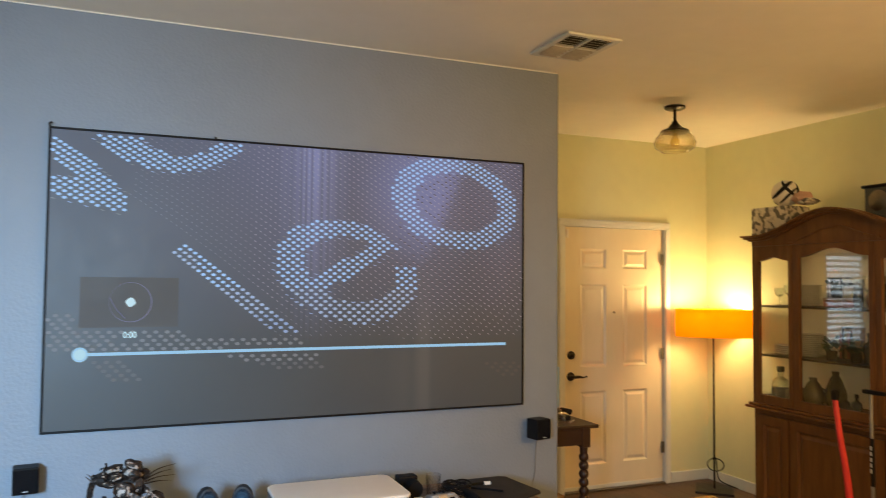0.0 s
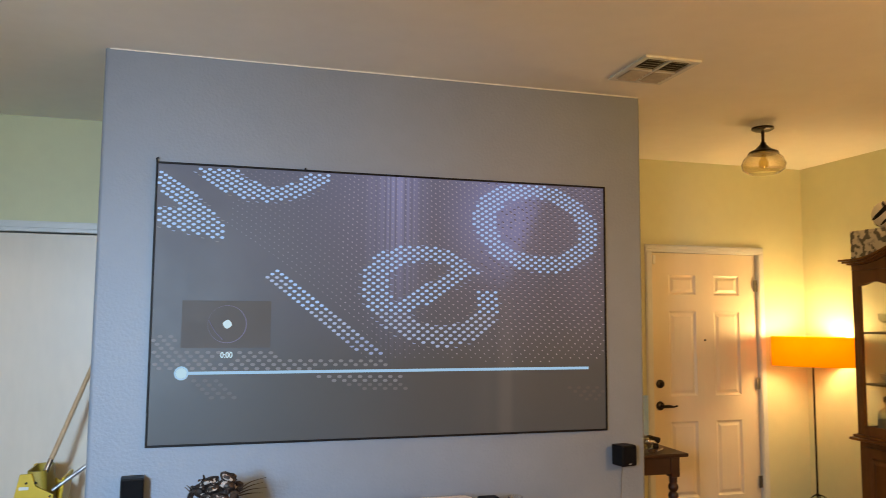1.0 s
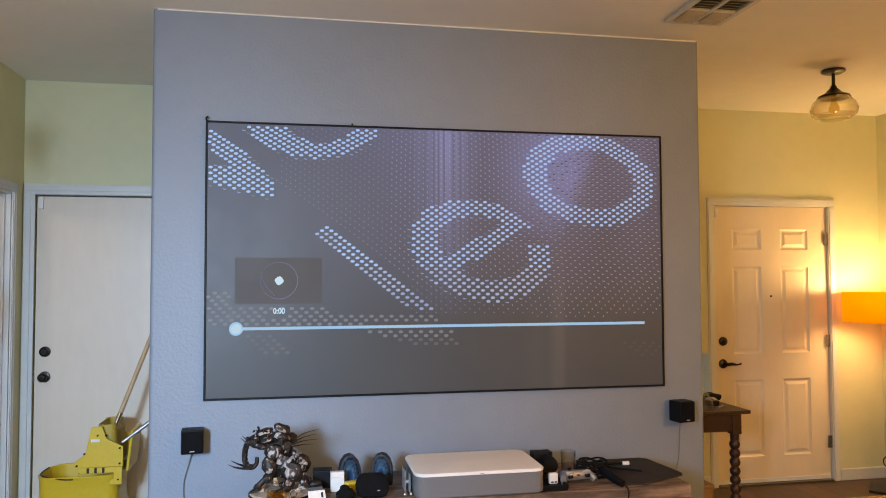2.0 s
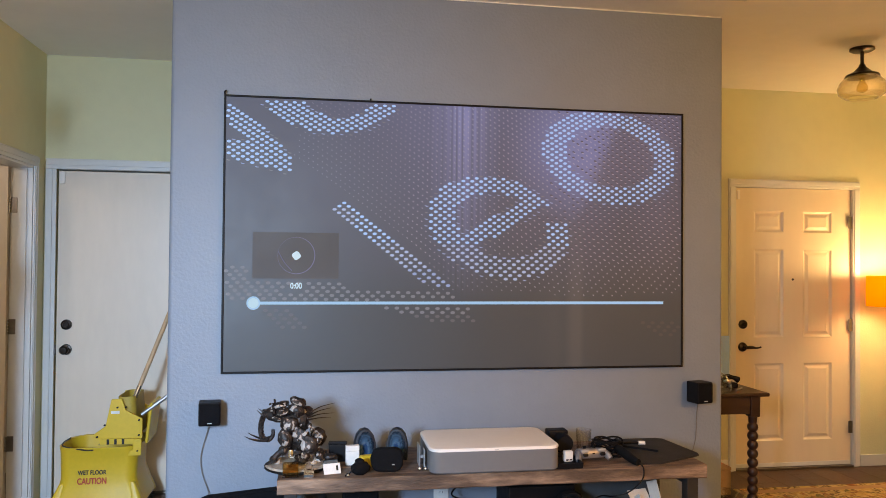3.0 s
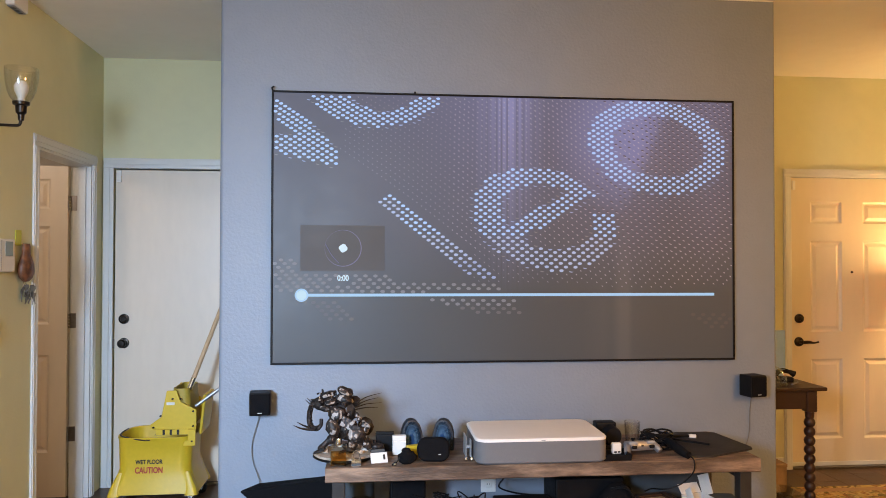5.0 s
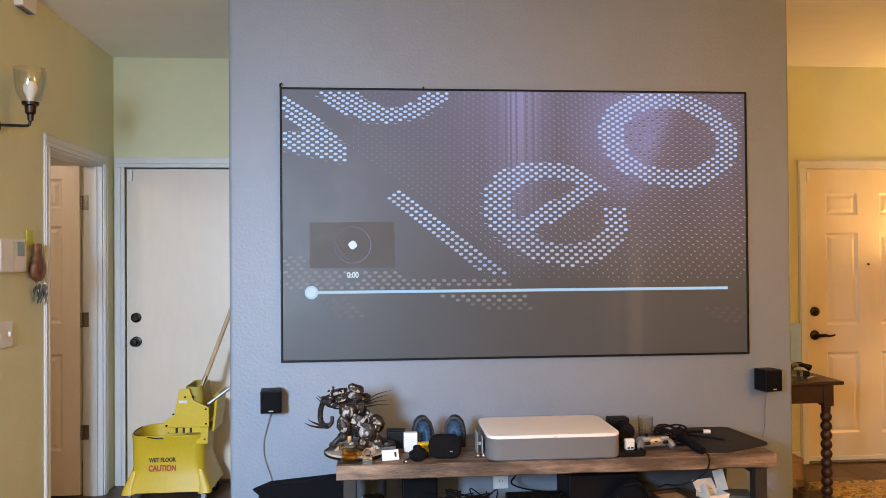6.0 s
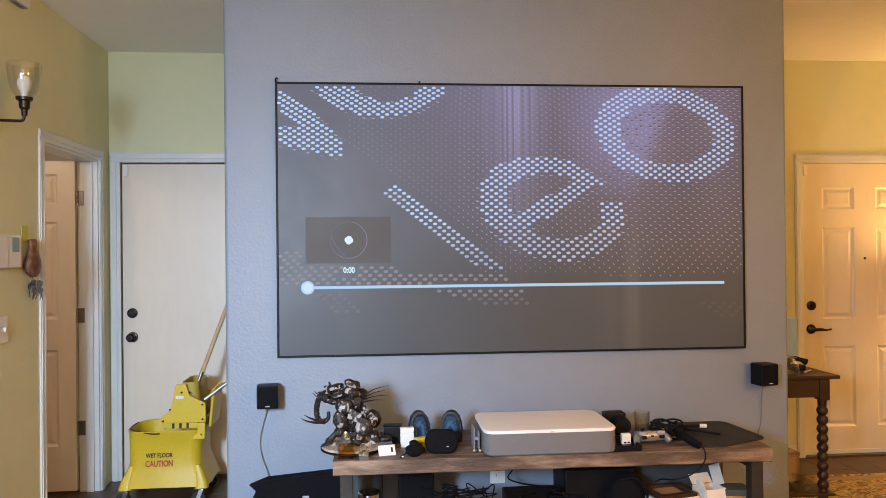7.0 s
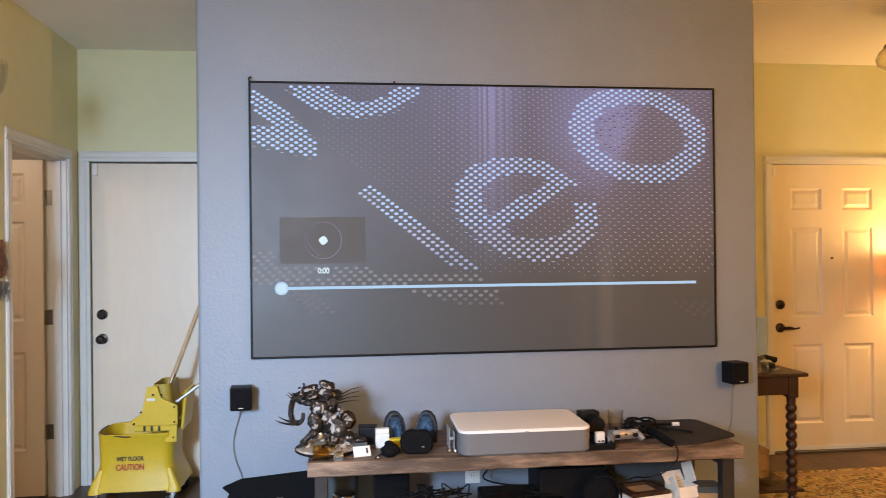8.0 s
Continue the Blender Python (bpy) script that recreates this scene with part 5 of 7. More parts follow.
for q in range(9):
    cx_, cy_ = rnd.uniform(-0.42, -0.24), rnd.uniform(-0.46, -0.38)
    tube(bm, [(cx_ + rnd.uniform(-0.10, 0.10), cy_ + rnd.uniform(-0.05, 0.05), SH_Z + 0.11 + rnd.uniform(0, 0.07)) for k in range(7)], 0.003, 6, 7)
for q in range(3):
    cx_ = -0.06 + 0.10 * q
    tube(bm, [(cx_ + rnd.uniform(-0.09, 0.09), -0.40 + rnd.uniform(-0.06, 0.06), SH_Z + 0.116 + rnd.uniform(0, 0.03)) for k in range(6)], 0.003, 6, 7)
tube(bm, [(-0.14, 0.0, 0.425), (-0.19, -0.05, 0.46), (-0.25, -0.10, 0.50), (-0.30, -0.18, 0.52)], 0.0035)
tube(bm, [(-0.06, 0.005, 0.43), (-0.04, -0.06, 0.44), (-0.07, -0.12, 0.41), (0.05, -0.20, 0.40), (0.25, -0.3, 0.43)], 0.004)
tagged(part("loose_cables", bm, "black", None, "", True), "tangle of black cables under the table", "cable", kind="stuff")
tub = thing("storage_tub", "dark slate-blue plastic tub with rounded corners", "tub", (0.655, -0.175, SH_Z))
bm = B()
loft(bm, [rounded(0, 0, 0.36, 0.13, 0.03, 0.0), rounded(0, 0, 0.39, 0.15, 0.035, 0.014), rounded(0, 0, 0.435, 0.165, 0.04, 0.075), rounded(0, 0, 0.445, 0.17, 0.04, 0.19)])
part("tub_body", bm, "slate", tub, "", True)
bm = B()
loft(bm, [rounded(0, 0, 0.450, 0.178, 0.04, 0.1905), rounded(0, 0, 0.455, 0.182, 0.04, 0.198), rounded(0, 0, 0.455, 0.182, 0.04, 0.208), rounded(0, 0, 0.44, 0.17, 0.035, 0.214)])
part("lid", bm, "slate", tub, "", True)
bg = thing("black_bag", "soft rounded black bag slumped under the table", "bag", (0.365, -0.455, SH_Z))
part("bag_body", blob(B(), (0, 0, 0.112), (0.085, 0.045, 0.112), (0, 8, 0), 0.08, 3), "black_cloth", bg, "", True)
part("strap", tube(B(), [(-0.03, -0.02, 0.20), (0.03, -0.045, 0.21), (0.075, -0.04, 0.14), (0.085, -0.02, 0.05)], 0.006, 8), "black", bg, "", True)
bk = thing("picture_frames", "stack of framed pictures and books lying flat", "stack", (0.54, -0.46, SH_Z), 12)
for k, (mtl, w, d, h0, h1) in enumerate((("paper", 0.10, 0.09, 0, 0.06), ("card_brown", 0.095, 0.085, 0.0605, 0.10), ("paper", 0.10, 0.08, 0.1005, 0.135))):
    part("book", box(B(), -w, -d, h0, w, d, h1, 0.003), mtl, bk)
bm = B()
for a in ((-0.09, -0.08, -0.06, 0.08), (0.06, -0.08, 0.09, 0.08), (-0.06, -0.08, 0.06, -0.05), (-0.06, 0.05, 0.06, 0.08)):
    box(bm, a[0], a[1], 0.1355, a[2], a[3], 0.150, 0.002)
part("frame", bm, "dark_wood", bk)
part("picture", box(B(), -0.0595, -0.0495, 0.1355, 0.0595, 0.0495, 0.140), "card_brown", bk)
ob_ = thing("open_box", "white cardboard box with its flaps open", "box", (0.715, -0.47, SH_Z), 15)
for a in ((-0.052, -0.042, 0.0, 0.052, -0.0395, 0.158), (-0.052, 0.0395, 0.0, 0.052, 0.042, 0.158), (-0.052, -0.039, 0.0, -0.0495, 0.039, 0.158), (0.0495, -0.039, 0.0, 0.052, 0.039, 0.158), (-0.049, -0.039, 0.0, 0.049, 0.039, 0.003)):
    part("carton_wall", box(B(), *a, 0.0006, 1), "paper", ob_)
for a, m in (((-0.035, -0.0012, 0, 0.035, 0.0012, 0.085), pose(0.052, 0, 0.159, 0, 24, 90)), ((-0.050, -0.0012, 0, 0.050, 0.0012, 0.045), pose(0, 0.042, 0.159, -40, 0, 0)), ((-0.030, -0.0012, 0, 0.030, 0.0012, 0.04), pose(-0.053, 0, 0.159, 0, -55, 90)), ((-0.050, -0.0012, -0.045, 0.050, 0.0012, 0), pose(0, -0.0435, 0.159, -14, 0, 0))):
    part("flap", box(B(), *a, 0.0004, 1, m), "paper", ob_)
for i in range(3):
    for j in range(4):
        part("print_bar", box(B(), -0.042 + i * 0.022, -0.0432, 0.06 + j * 0.012, -0.030 + i * 0.022 + 0.003 * (j % 2), -0.0422, 0.065 + j * 0.012), "ink_black", ob_)
part("print_ring", lathe(B(), [(0.007, 0), (0.0075, 0.0008), (0.010, 0.0008), (0.0105, 0)], 16, Matrix.Translation((0.036, -0.0422, 0.085)) @ pose(0, 0, 0, 90) @ Matrix.Diagonal((1, 1.6, 1, 1))), "ink_black", ob_)
db = thing("boxed_game", "small slate-blue box with a pale yellow side", "box", (0.825, -0.475, SH_Z), -10)
part("lid", box(B(), -0.05, -0.05, 0.13, 0.05, 0.05, 0.155, 0.003), "slate", db)
part("tray", box(B(), -0.048, -0.048, 0, 0.048, 0.048, 0.1295, 0.003), "card_brown", db)
# black slab leaning beside the table
sl = thing("black_stand", "black angular board leaning on clutter against the wall", "board", (-1.02, -0.12, 0))
part("board", prism(B(), [(-0.215, 0.423), (0.18, 0.468), (0.22, 0.47), (0.22, 0.0), (-0.19, 0.0), (-0.21, 0.34), (-0.185, 0.395)], 0.0, 0.022, 0.003), "black_cloth", sl)
part("top_ledge", loft(B(), [[(-0.21, 0.0225, 0.424), (0.21, 0.0225, 0.468), (0.21, 0.12, 0.455), (-0.15, 0.12, 0.425)], [(-0.21, 0.0225, 0.416), (0.21, 0.0225, 0.460), (0.21, 0.12, 0.447), (-0.15, 0.12, 0.417)]]), "black_cloth", sl)
part("connector", box(B(), 0.02, -0.012, 0.345, 0.05, -0.0005, 0.37, 0.003), "grey_plastic", sl)
part("connector", box(B(), -0.10, -0.012, 0.32, -0.03, -0.0005, 0.335, 0.003), "grey_plastic", sl)


# ---- hall: mop bucket ----
bkt = thing("mop_bucket", "yellow wheeled mop bucket with wringer and warning print", "bucket", (-1.925, 1.13, 0))
bkt.scale = (1.06, 1.06, 1.0)
bm = B()
TUB = 0.014     # the tub reaches further under the wringer
loft(bm, [rounded(TUB, 0, 0.475, 0.345, 0.05, 0.10), rounded(TUB, 0, 0.462, 0.335, 0.05, 0.125), rounded(TUB, 0, 0.415, 0.315, 0.055, 0.185), rounded(TUB, 0, 0.388, 0.30, 0.06, 0.24), rounded(TUB, 0, 0.398, 0.31, 0.07, 0.40), rounded(TUB, 0, 0.418, 0.33, 0.10, 0.413),
          rounded(TUB, 0, 0.418, 0.33, 0.10, 0.425), rounded(TUB, 0, 0.395, 0.305, 0.09, 0.423), rounded(TUB, 0, 0.36, 0.275, 0.06, 0.2), rounded(TUB, 0, 0.34, 0.25, 0.05, 0.13)])
part("tub", bm, "yellow", bkt, "yellow plastic tub", True)
for sx in (-1, 1):
    for sy in (-1, 1):
        bm = B()
        loft(bm, [rounded(TUB + sx * 0.205, sy * 0.150, 0.07, 0.06, 0.02, 0.092), rounded(TUB + sx * 0.200, sy * 0.145, 0.06, 0.05, 0.02, 0.13), rounded(TUB + sx * 0.175, sy * 0.130, 0.03, 0.03, 0.01, 0.22)])
        part("foot", bm, "yellow", bkt, "", True)
        cst = part("caster", rod(B(), (sx * 0.20, sy * 0.155 - 0.012, 0.036), (sx * 0.20, sy * 0.155 + 0.012, 0.036), 0.036, None, 24), "rubber", bkt, "black rubber caster", True)
        bm = B()
        for oy in (-0.016, 0.016):
            t = bmesh.new()
            box(t, -0.012, -0.002, 0.0, 0.012, 0.002, 0.062, 0.0015)
            merge(bm, t, pose(sx * 0.20, sy * 0.155 + oy, 0.028, 0, 18, 0))
        box(bm, sx * 0.20 - 0.018, sy * 0.155 - 0.02, 0.0855, sx * 0.20 + 0.018, sy * 0.155 + 0.02, 0.092, 0.002)
        part("caster_fork", bm, "chrome", bkt)
part("bail_wire", tube(B(), [(-0.183, 0.06, 0.430), (-0.185, -0.05, 0.431), (-0.155, -0.138, 0.430), (-0.05, -0.168, 0.414), (0.0, -0.169, 0.412)], 0.004), "steel_dark", bkt)
words("warning_text", "WET FLOOR", 0.034, (-0.008, -0.1560, 0.283), "ink_black", bkt, (88, 0, 0), "black printed letters", 0.74)
words("warning_text", "CAUTION", 0.048, (-0.008, -0.1575, 0.235), "ink_red", bkt, (86, 0, 0), "red printed letters", 0.68)
# wringer
WX = 1.925
side_out = [(-1.920, 0.4715), (-1.923, 0.501), (-1.888, 0.528), (-1.867, 0.544), (-1.840, 0.693), (-1.787, 0.695), (-1.766, 0.629), (-1.681, 0.581), (-1.681, 0.4715)]
side_out = [(x + WX, z) for x, z in side_out]
for y in (-0.165, 0.12):
    part("wringer_side", prism(B(), side_out, y, y + 0.012, 0.003), "yellow", bkt, "yellow wringer side plate")
part("wringer_ear", prism(B(), [(0.20, 0.4705), (0.242, 0.4705), (0.240, 0.375), (0.175, 0.375), (0.180, 0.40), (0.20, 0.41)], -0.172, -0.160, 0.003), "yellow", bkt)
bm = B()
for k in range(3):
    rod(bm, (0.06 + 0.035 * k, -0.155, 0.452), (0.06 + 0.035 * k, 0.12, 0.452), 0.009, None, 12)
part("wringer_rollers", bm, "rubber", bkt)
part("wringer_front", box(B(), 0.03, -0.1655, 0.4402, 0.20, -0.1600, 0.4710, 0.001), "yellow", bkt)
# three dark bars set proud, standing in for the shade inside the slots
for k in range(3):
    part("slot", box(B(), 0.065 + 0.038 * k, -0.1668, 0.4405, 0.078 + 0.038 * k, -0.1657, 0.4700, 0.0004), "rubber", bkt)
part("wringer_base", box(B(), 0.02, -0.163, 0.437, 0.235, 0.13, 0.4395, 0.001), "yellow_in", bkt)
bm = B()
loft(bm, [rounded(0.165, -0.02, 0.10, 0.24, 0.035, 0.48), rounded(0.150, -0.01, 0.088, 0.25, 0.035, 0.700), rounded(0.150, -0.01, 0.076, 0.238, 0.03, 0.700), rounded(0.165, -0.02, 0.08, 0.22, 0.025, 0.50)])
part("wringer_hopper", bm, "yellow_in", bkt, "yellow wringer hopper", True)
part("wringer_back", box(B(), 0.246, -0.10, 0.42, 0.262, 0.12, 0.65, 0.006, 2, pose(0, 0, 0, 0, 6, 0) @ pose(-0.05, 0, 0.03)), "yellow", bkt)
part("press_lever", rod(B(), (0.225, -0.10, 0.59), (0.52, -0.05, 0.82), 0.011, 0.011, 14), "steel", bkt, "steel press lever", True)
for x, z in ((-0.895 + 1.055, 0.648), (0.118, 0.648), (0.055, 0.55), (0.228, 0.575), (0.228, 0.49), (0.018, 0.485), (0.222, 0.402)):
    part("bolt", rod(B(), (x, -0.1755, z), (x, -0.1655, z), 0.005, 0.005, 10), "black", bkt)
part("sticker", box(B(), 0.085, -0.1668, 0.612, 0.128, -0.1655, 0.628), "paper", bkt, "small white sticker")
part("back_leg", prism(B(), [(0.17, 0.10), (0.25, 0.10), (0.19, 0.28), (0.165, 0.28)], 0.10, 0.15, 0.004), "yellow", bkt)
mop = thing("mop", "mop with a pale wooden handle standing in the wringer", "mop", (-1.745, 1.02, 0.53))
part("handle", rod(B(), (0.038, 0.042, 0.22), (0.27, 0.30, 0.95), 0.0135, 0.0135, 14), "handle_wood", mop, "pale wooden handle", True)
part("ferrule", rod(B(), (-0.032, -0.0355, 0.0), (0.0376, 0.0416, 0.2195), 0.0125, 0.015, 14), "chrome", mop, "steel ferrule", True)


# ---- left wall: sconce, thermostat, key holder, switch ----
sc = thing("wall_sconce", "bronze wall sconce with a clear bell glass shade", "sconce", (LEFT, -0.03, 2.050))
part("back_plate", lathe(B(), [(0, 0.022), (0.028, 0.02), (0.034, 0.008), (0.034, 0.001), (0, 0.001)], 28, pose(0, 0, 0, 0, 90, 0)), "bronze", sc, "", True)
part("arm", tube(B(), [(0.01, 0, 0.002), (0.06, 0, 0.001), (0.12, 0, -0.001), (0.148, 0, 0.0), (0.156, 0, 0.010), (0.159, 0, 0.03)], 0.0065, 10), "bronze", sc, "", True)
CUP = Matrix.Translation((0.159, 0, 0.03)) @ Matrix.Diagonal((1, 1, 0.87, 1))
part("socket", lathe(B(), [(0, -0.012), (0.012, -0.01), (0.014, 0.02), (0.022, 0.03), (0.024, 0.065), (0.034, 0.07), (0.036, 0.085), (0, 0.085)], 20, CUP), "bronze", sc, "", True)
part("bulb", lathe(B(), [(0, 0.086), (0.014, 0.087), (0.016, 0.11), (0.028, 0.14), (0.03, 0.165), (0.02, 0.19), (0, 0.198)], 20, CUP), "bulb", sc, "white frosted bulb", True)
g = part("shade", lathe(B(), [(0.034, 0.086), (0.048, 0.108), (0.058, 0.14), (0.065, 0.18), (0.069, 0.22), (0.0695, 0.258), (0.0675, 0.258), (0.067, 0.22), (0.063, 0.18), (0.056, 0.14), (0.046, 0.109), (0.032, 0.0865)], 32, CUP), "glass", sc, "clear bell-shaped glass", True)
th = thing("thermostat", "white wall thermostat with a grey display", "thermostat", (LEFT, 0.098, 1.47), 90)
part("case", box(B(), -0.125, -0.028, -0.078, 0.125, -0.001, 0.078, 0.008, 3), "white_plastic", th)
part("display", box(B(), 0.025, -0.031, -0.002, 0.095, -0.0285, 0.066, 0.001), "lcd", th, "grey display")
part("seam", box(B(), -0.012, -0.0292, -0.07, -0.010, -0.0285, 0.07), "grey_plastic", th)
kh = thing("key_holder", "carved dark wooden key holder with a bunch of keys", "key holder", (LEFT, 0.325, 1.43), 90)
bm = B()
t = bmesh.new()
prof = [(0, 0.10), (0.022, 0.10), (0.026, 0.085), (0.026, 0.05), (0.046, 0.0), (0.05, -0.035), (0.042, -0.065), (0.02, -0.085), (0, -0.088)]
lathe(t, prof, 24)
merge(bm, t, Matrix.Translation((0, -0.032, 0)) @ Matrix.Diagonal((1.25, 0.62, 1, 1)))
part("carved_body", bm, "hook_wood", kh, "", True)
part("tape_strip", box(B(), -0.05, -0.004, 0.09, 0.012, -0.001, 0.165), "sticky", kh, "yellow-green tape strip")
bm = B()
rnd = random.Random(3)
for k in range(17):
    m = pose(rnd.uniform(-0.03, 0.035), -0.02 - 0.003 * k, -0.11 - rnd.uniform(0.0, 0.045), rnd.uniform(-12, 12), rnd.uniform(-40, 40), 0)
    t = bmesh.new()
    rod(t, (0, -0.001, 0), (0, 0.001, 0), 0.013, None, 12)
    box(t, -0.004, -0.001, -0.05, 0.004, 0.001, -0.008)
    merge(bm, t, m)
part("keys", bm, "hinge", kh, "bunch of steel keys")
bm = B()
tube(bm, [(0.0, -0.022, -0.08), (0.018, -0.026, -0.10), (0.012, -0.026, -0.125), (-0.010, -0.026, -0.12), (-0.008, -0.024, -0.095), (0.0, -0.022, -0.08)], 0.002, 6)
part("key_ring", bm, "chrome", kh)
part("key_tag", box(B(), 0.012, -0.055, -0.175, 0.03, -0.050, -0.145, 0.003), "white_plastic", kh)
sw = thing("light_switch", "white wall switch plate with two toggles", "switch", (LEFT, 0.045, 1.11), 90)
part("plate", box(B(), -0.085, -0.006, -0.06, 0.085, -0.001, 0.06, 0.003), "white_plastic", sw)
for x in (-0.045, 0.045):
    part("toggle", box(B(), x - 0.005, -0.017, -0.012, x + 0.005, -0.0061, 0.012, 0.002, 1, pose(0, 0, 0, 0, 0, 0)), "white_plastic", sw)

# ---- ceiling: vent and light ----
vt = thing("ceiling_vent", "white louvred air vent in the ceiling", "vent", (1.166, -0.418, CEIL))
vw, vd = 0.147, 0.18
for nm, a in (("frame_side", (-vw, -vd, vw, -vd + 0.028)), ("frame_side", (-vw, vd - 0.028, vw, vd)), ("frame_side", (-vw, -vd + 0.028, -vw + 0.028, vd - 0.028)), ("frame_side", (vw - 0.028, -vd + 0.028, vw, vd - 0.028)),
              ("centre_bar", (-0.008, -vd + 0.028, 0.008, vd - 0.028)), ("centre_bar", (-vw + 0.028, -0.008, -0.009, 0.008)), ("centre_bar", (0.009, -0.008, vw - 0.028, 0.008))):
    part(nm, box(B(), a[0], a[1], -0.014, a[2], a[3], -0.001, 0.003), "trim", vt)
# flat black sheet in place of the shaded hollow above the louvres
part("duct_shade", box(B(), -vw + 0.03, -vd + 0.03, -0.003, vw - 0.03, vd - 0.03, -0.001), "black", vt, "flat black sheet standing in for the shaded hollow behind the louvres")
for sx in (-1, 1):
    for k in range(10):
        y = -vd + 0.044 + k * 0.0302
        if abs(y) < 0.014:
            continue
        part("slat", box(B(), -0.049, -0.0125, -0.0008, 0.049, 0.0125, 0.0008, 0, 1, pose(sx * 0.0635, y, -0.011, 22 if y < 0 else -40)), "vent_white", vt)
cl_ = thing("ceiling_light", "bronze semi-flush ceiling light with a clear glass bowl", "ceiling light", (2.436, 0.385, CEIL))
part("canopy", lathe(B(), [(0, -0.001), (0.066, -0.001), (0.068, -0.012), (0.05, -0.022), (0, -0.022)], 32), "bronze", cl_, "", True)
part("stem", lathe(B(), [(0.010, -0.0221), (0.010, -0.09), (0.016, -0.098), (0.02, -0.11), (0.05, -0.14), (0.088, -0.158), (0.094, -0.17), (0.088, -0.172), (0, -0.172)], 32), "bronze", cl_, "bronze stem and flared cap", True)
part("glass_bowl", lathe(B(), [(0.090, -0.173), (0.118, -0.20), (0.133, -0.235), (0.125, -0.27), (0.09, -0.295), (0.087, -0.295), (0.122, -0.27), (0.130, -0.235), (0.115, -0.20), (0.087, -0.173)], 36), "bowl_glass", cl_, "clear glass bowl", True)
part("bulb", lathe(B(), [(0, -0.173), (0.013, -0.174), (0.014, -0.195), (0.03, -0.225), (0.028, -0.25), (0, -0.265)], 20), "yellow_glass", cl_, "amber filament bulb", True)
sd = thing("door_chime", "white plastic door chime box high on the wall", "chime", (LEFT, 0.22, 2.645), 90)
part("case", box(B(), -0.072, -0.045, 0.006, 0.072, -0.001, 0.096, 0.006, 3), "white_plastic", sd)
part("grille", box(B(), -0.064, -0.038, 0.0, 0.064, -0.006, 0.0055, 0.002), "grey_plastic", sd, "grey slotted underside")
for k in range(5):
    part("slot", box(B(), -0.05 + k * 0.022, -0.032, -0.0012, -0.042 + k * 0.022, -0.012, -0.0004), "black", sd)

# rods and canopies behind the walk, added for two unseen bulbs warming the room
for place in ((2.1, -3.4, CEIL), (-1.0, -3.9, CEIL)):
    rl = thing("unseen_room_fixture", "bronze rod and canopy added for an unseen warm bulb", "ceiling light", place, group="room ceiling lights")
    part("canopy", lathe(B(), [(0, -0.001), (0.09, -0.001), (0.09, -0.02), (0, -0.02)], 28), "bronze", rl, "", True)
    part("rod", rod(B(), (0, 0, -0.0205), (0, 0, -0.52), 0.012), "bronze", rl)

# ---- entry: floor lamp ----
fl = thing("floor_lamp", "floor lamp with glowing oval orange shade on thin dark pole", "floor lamp", (LAMP_XY[0], LAMP_XY[1], 0), math.degrees(TURNED))
part("base_plate", box(B(), -0.14, -0.14, 0, 0.14, 0.14, 0.018, 0.004), "bronze", fl)
part("pole", rod(B(), (0, 0, 0.0185), (0, 0, 1.30), 0.0075, None, 14), "bronze", fl, "", True)


def oval(a, b, z, n=48):
    return [(a * math.cos(2 * math.pi * i / n), b * math.sin(2 * math.pi * i / n), z) for i in range(n)]


part("shade", loft(B(), [oval(0.285, 0.14, 1.19), oval(0.287, 0.142, 1.30), oval(0.285, 0.14, 1.41), oval(0.282, 0.137, 1.41), oval(0.284, 0.139, 1.30), oval(0.282, 0.137, 1.19), oval(0.285, 0.14, 1.19)], (False, False)), "shade", fl, "glowing orange fabric shade", True)
part("bulb_arm", rod(B(), (-0.13, 0, 1.212), (0.13, 0, 1.212), 0.006), "bronze", fl)
for s in (-1, 1):
    part("bulb", lathe(B(), [(0, 1.219), (0.012, 1.220), (0.013, 1.262), (0.020, 1.278), (0.022, 1.296), (0.014, 1.312), (0, 1.318)], 16, Matrix.Translation((s * 0.09, 0, 0))), "bulb_lit", fl, "lit bulb", True)
pts = [(0.06 * math.sin(a * 0.6) + 0.01, -0.03 * math.cos(a * 0.6), 0.20 + 0.055 * math.cos(a * 0.6)) for a in range(22)]
part("cord", tube(B(), pts + [(0.03, 0, 0.1), (0.10, 0.02, 0.05), (0.17, 0.10, 0.01)], 0.004), "black", fl, "coiled black cord")

# ---- entry: side table with bead-turned legs ----
st = thing("side_table", "dark wooden console table with bead-turned legs and a lower shelf", "table", (1.20, 0.49, 0))
sx0, sx1, sy0, sy1, sz = -0.55, 0.555, -0.25, 0.11, 0.781
part("tabletop", box(B(), sx0, sy0, sz - 0.02, sx1, sy1, sz, 0.005), "dark_wood", st)
for nm, a in (("apron", (sx0 + 0.05, sy0 + 0.03, sx1 - 0.10, sy0 + 0.05)), ("apron", (sx0 + 0.05, sy1 - 0.05, sx1 - 0.10, sy1 - 0.03)), ("apron", (sx1 - 0.075, sy0 + 0.085, sx1 - 0.055, sy1 - 0.085))):
    part(nm, box(B(), a[0], a[1], sz - 0.118, a[2], a[3], sz - 0.0205, 0.003), "dark_wood", st)
prof = [(0.0, 0.645), (0.024, 0.645), (0.022, 0.612)]
z = 0.612
for k in range(9):
    prof += [(0.018, z), (0.026, z - 0.011), (0.0295, z - 0.0245), (0.026, z - 0.038), (0.018, z - 0.049)]
    z -= 0.049
prof += [(0.02, z - 0.004), (0.0, z - 0.004)]
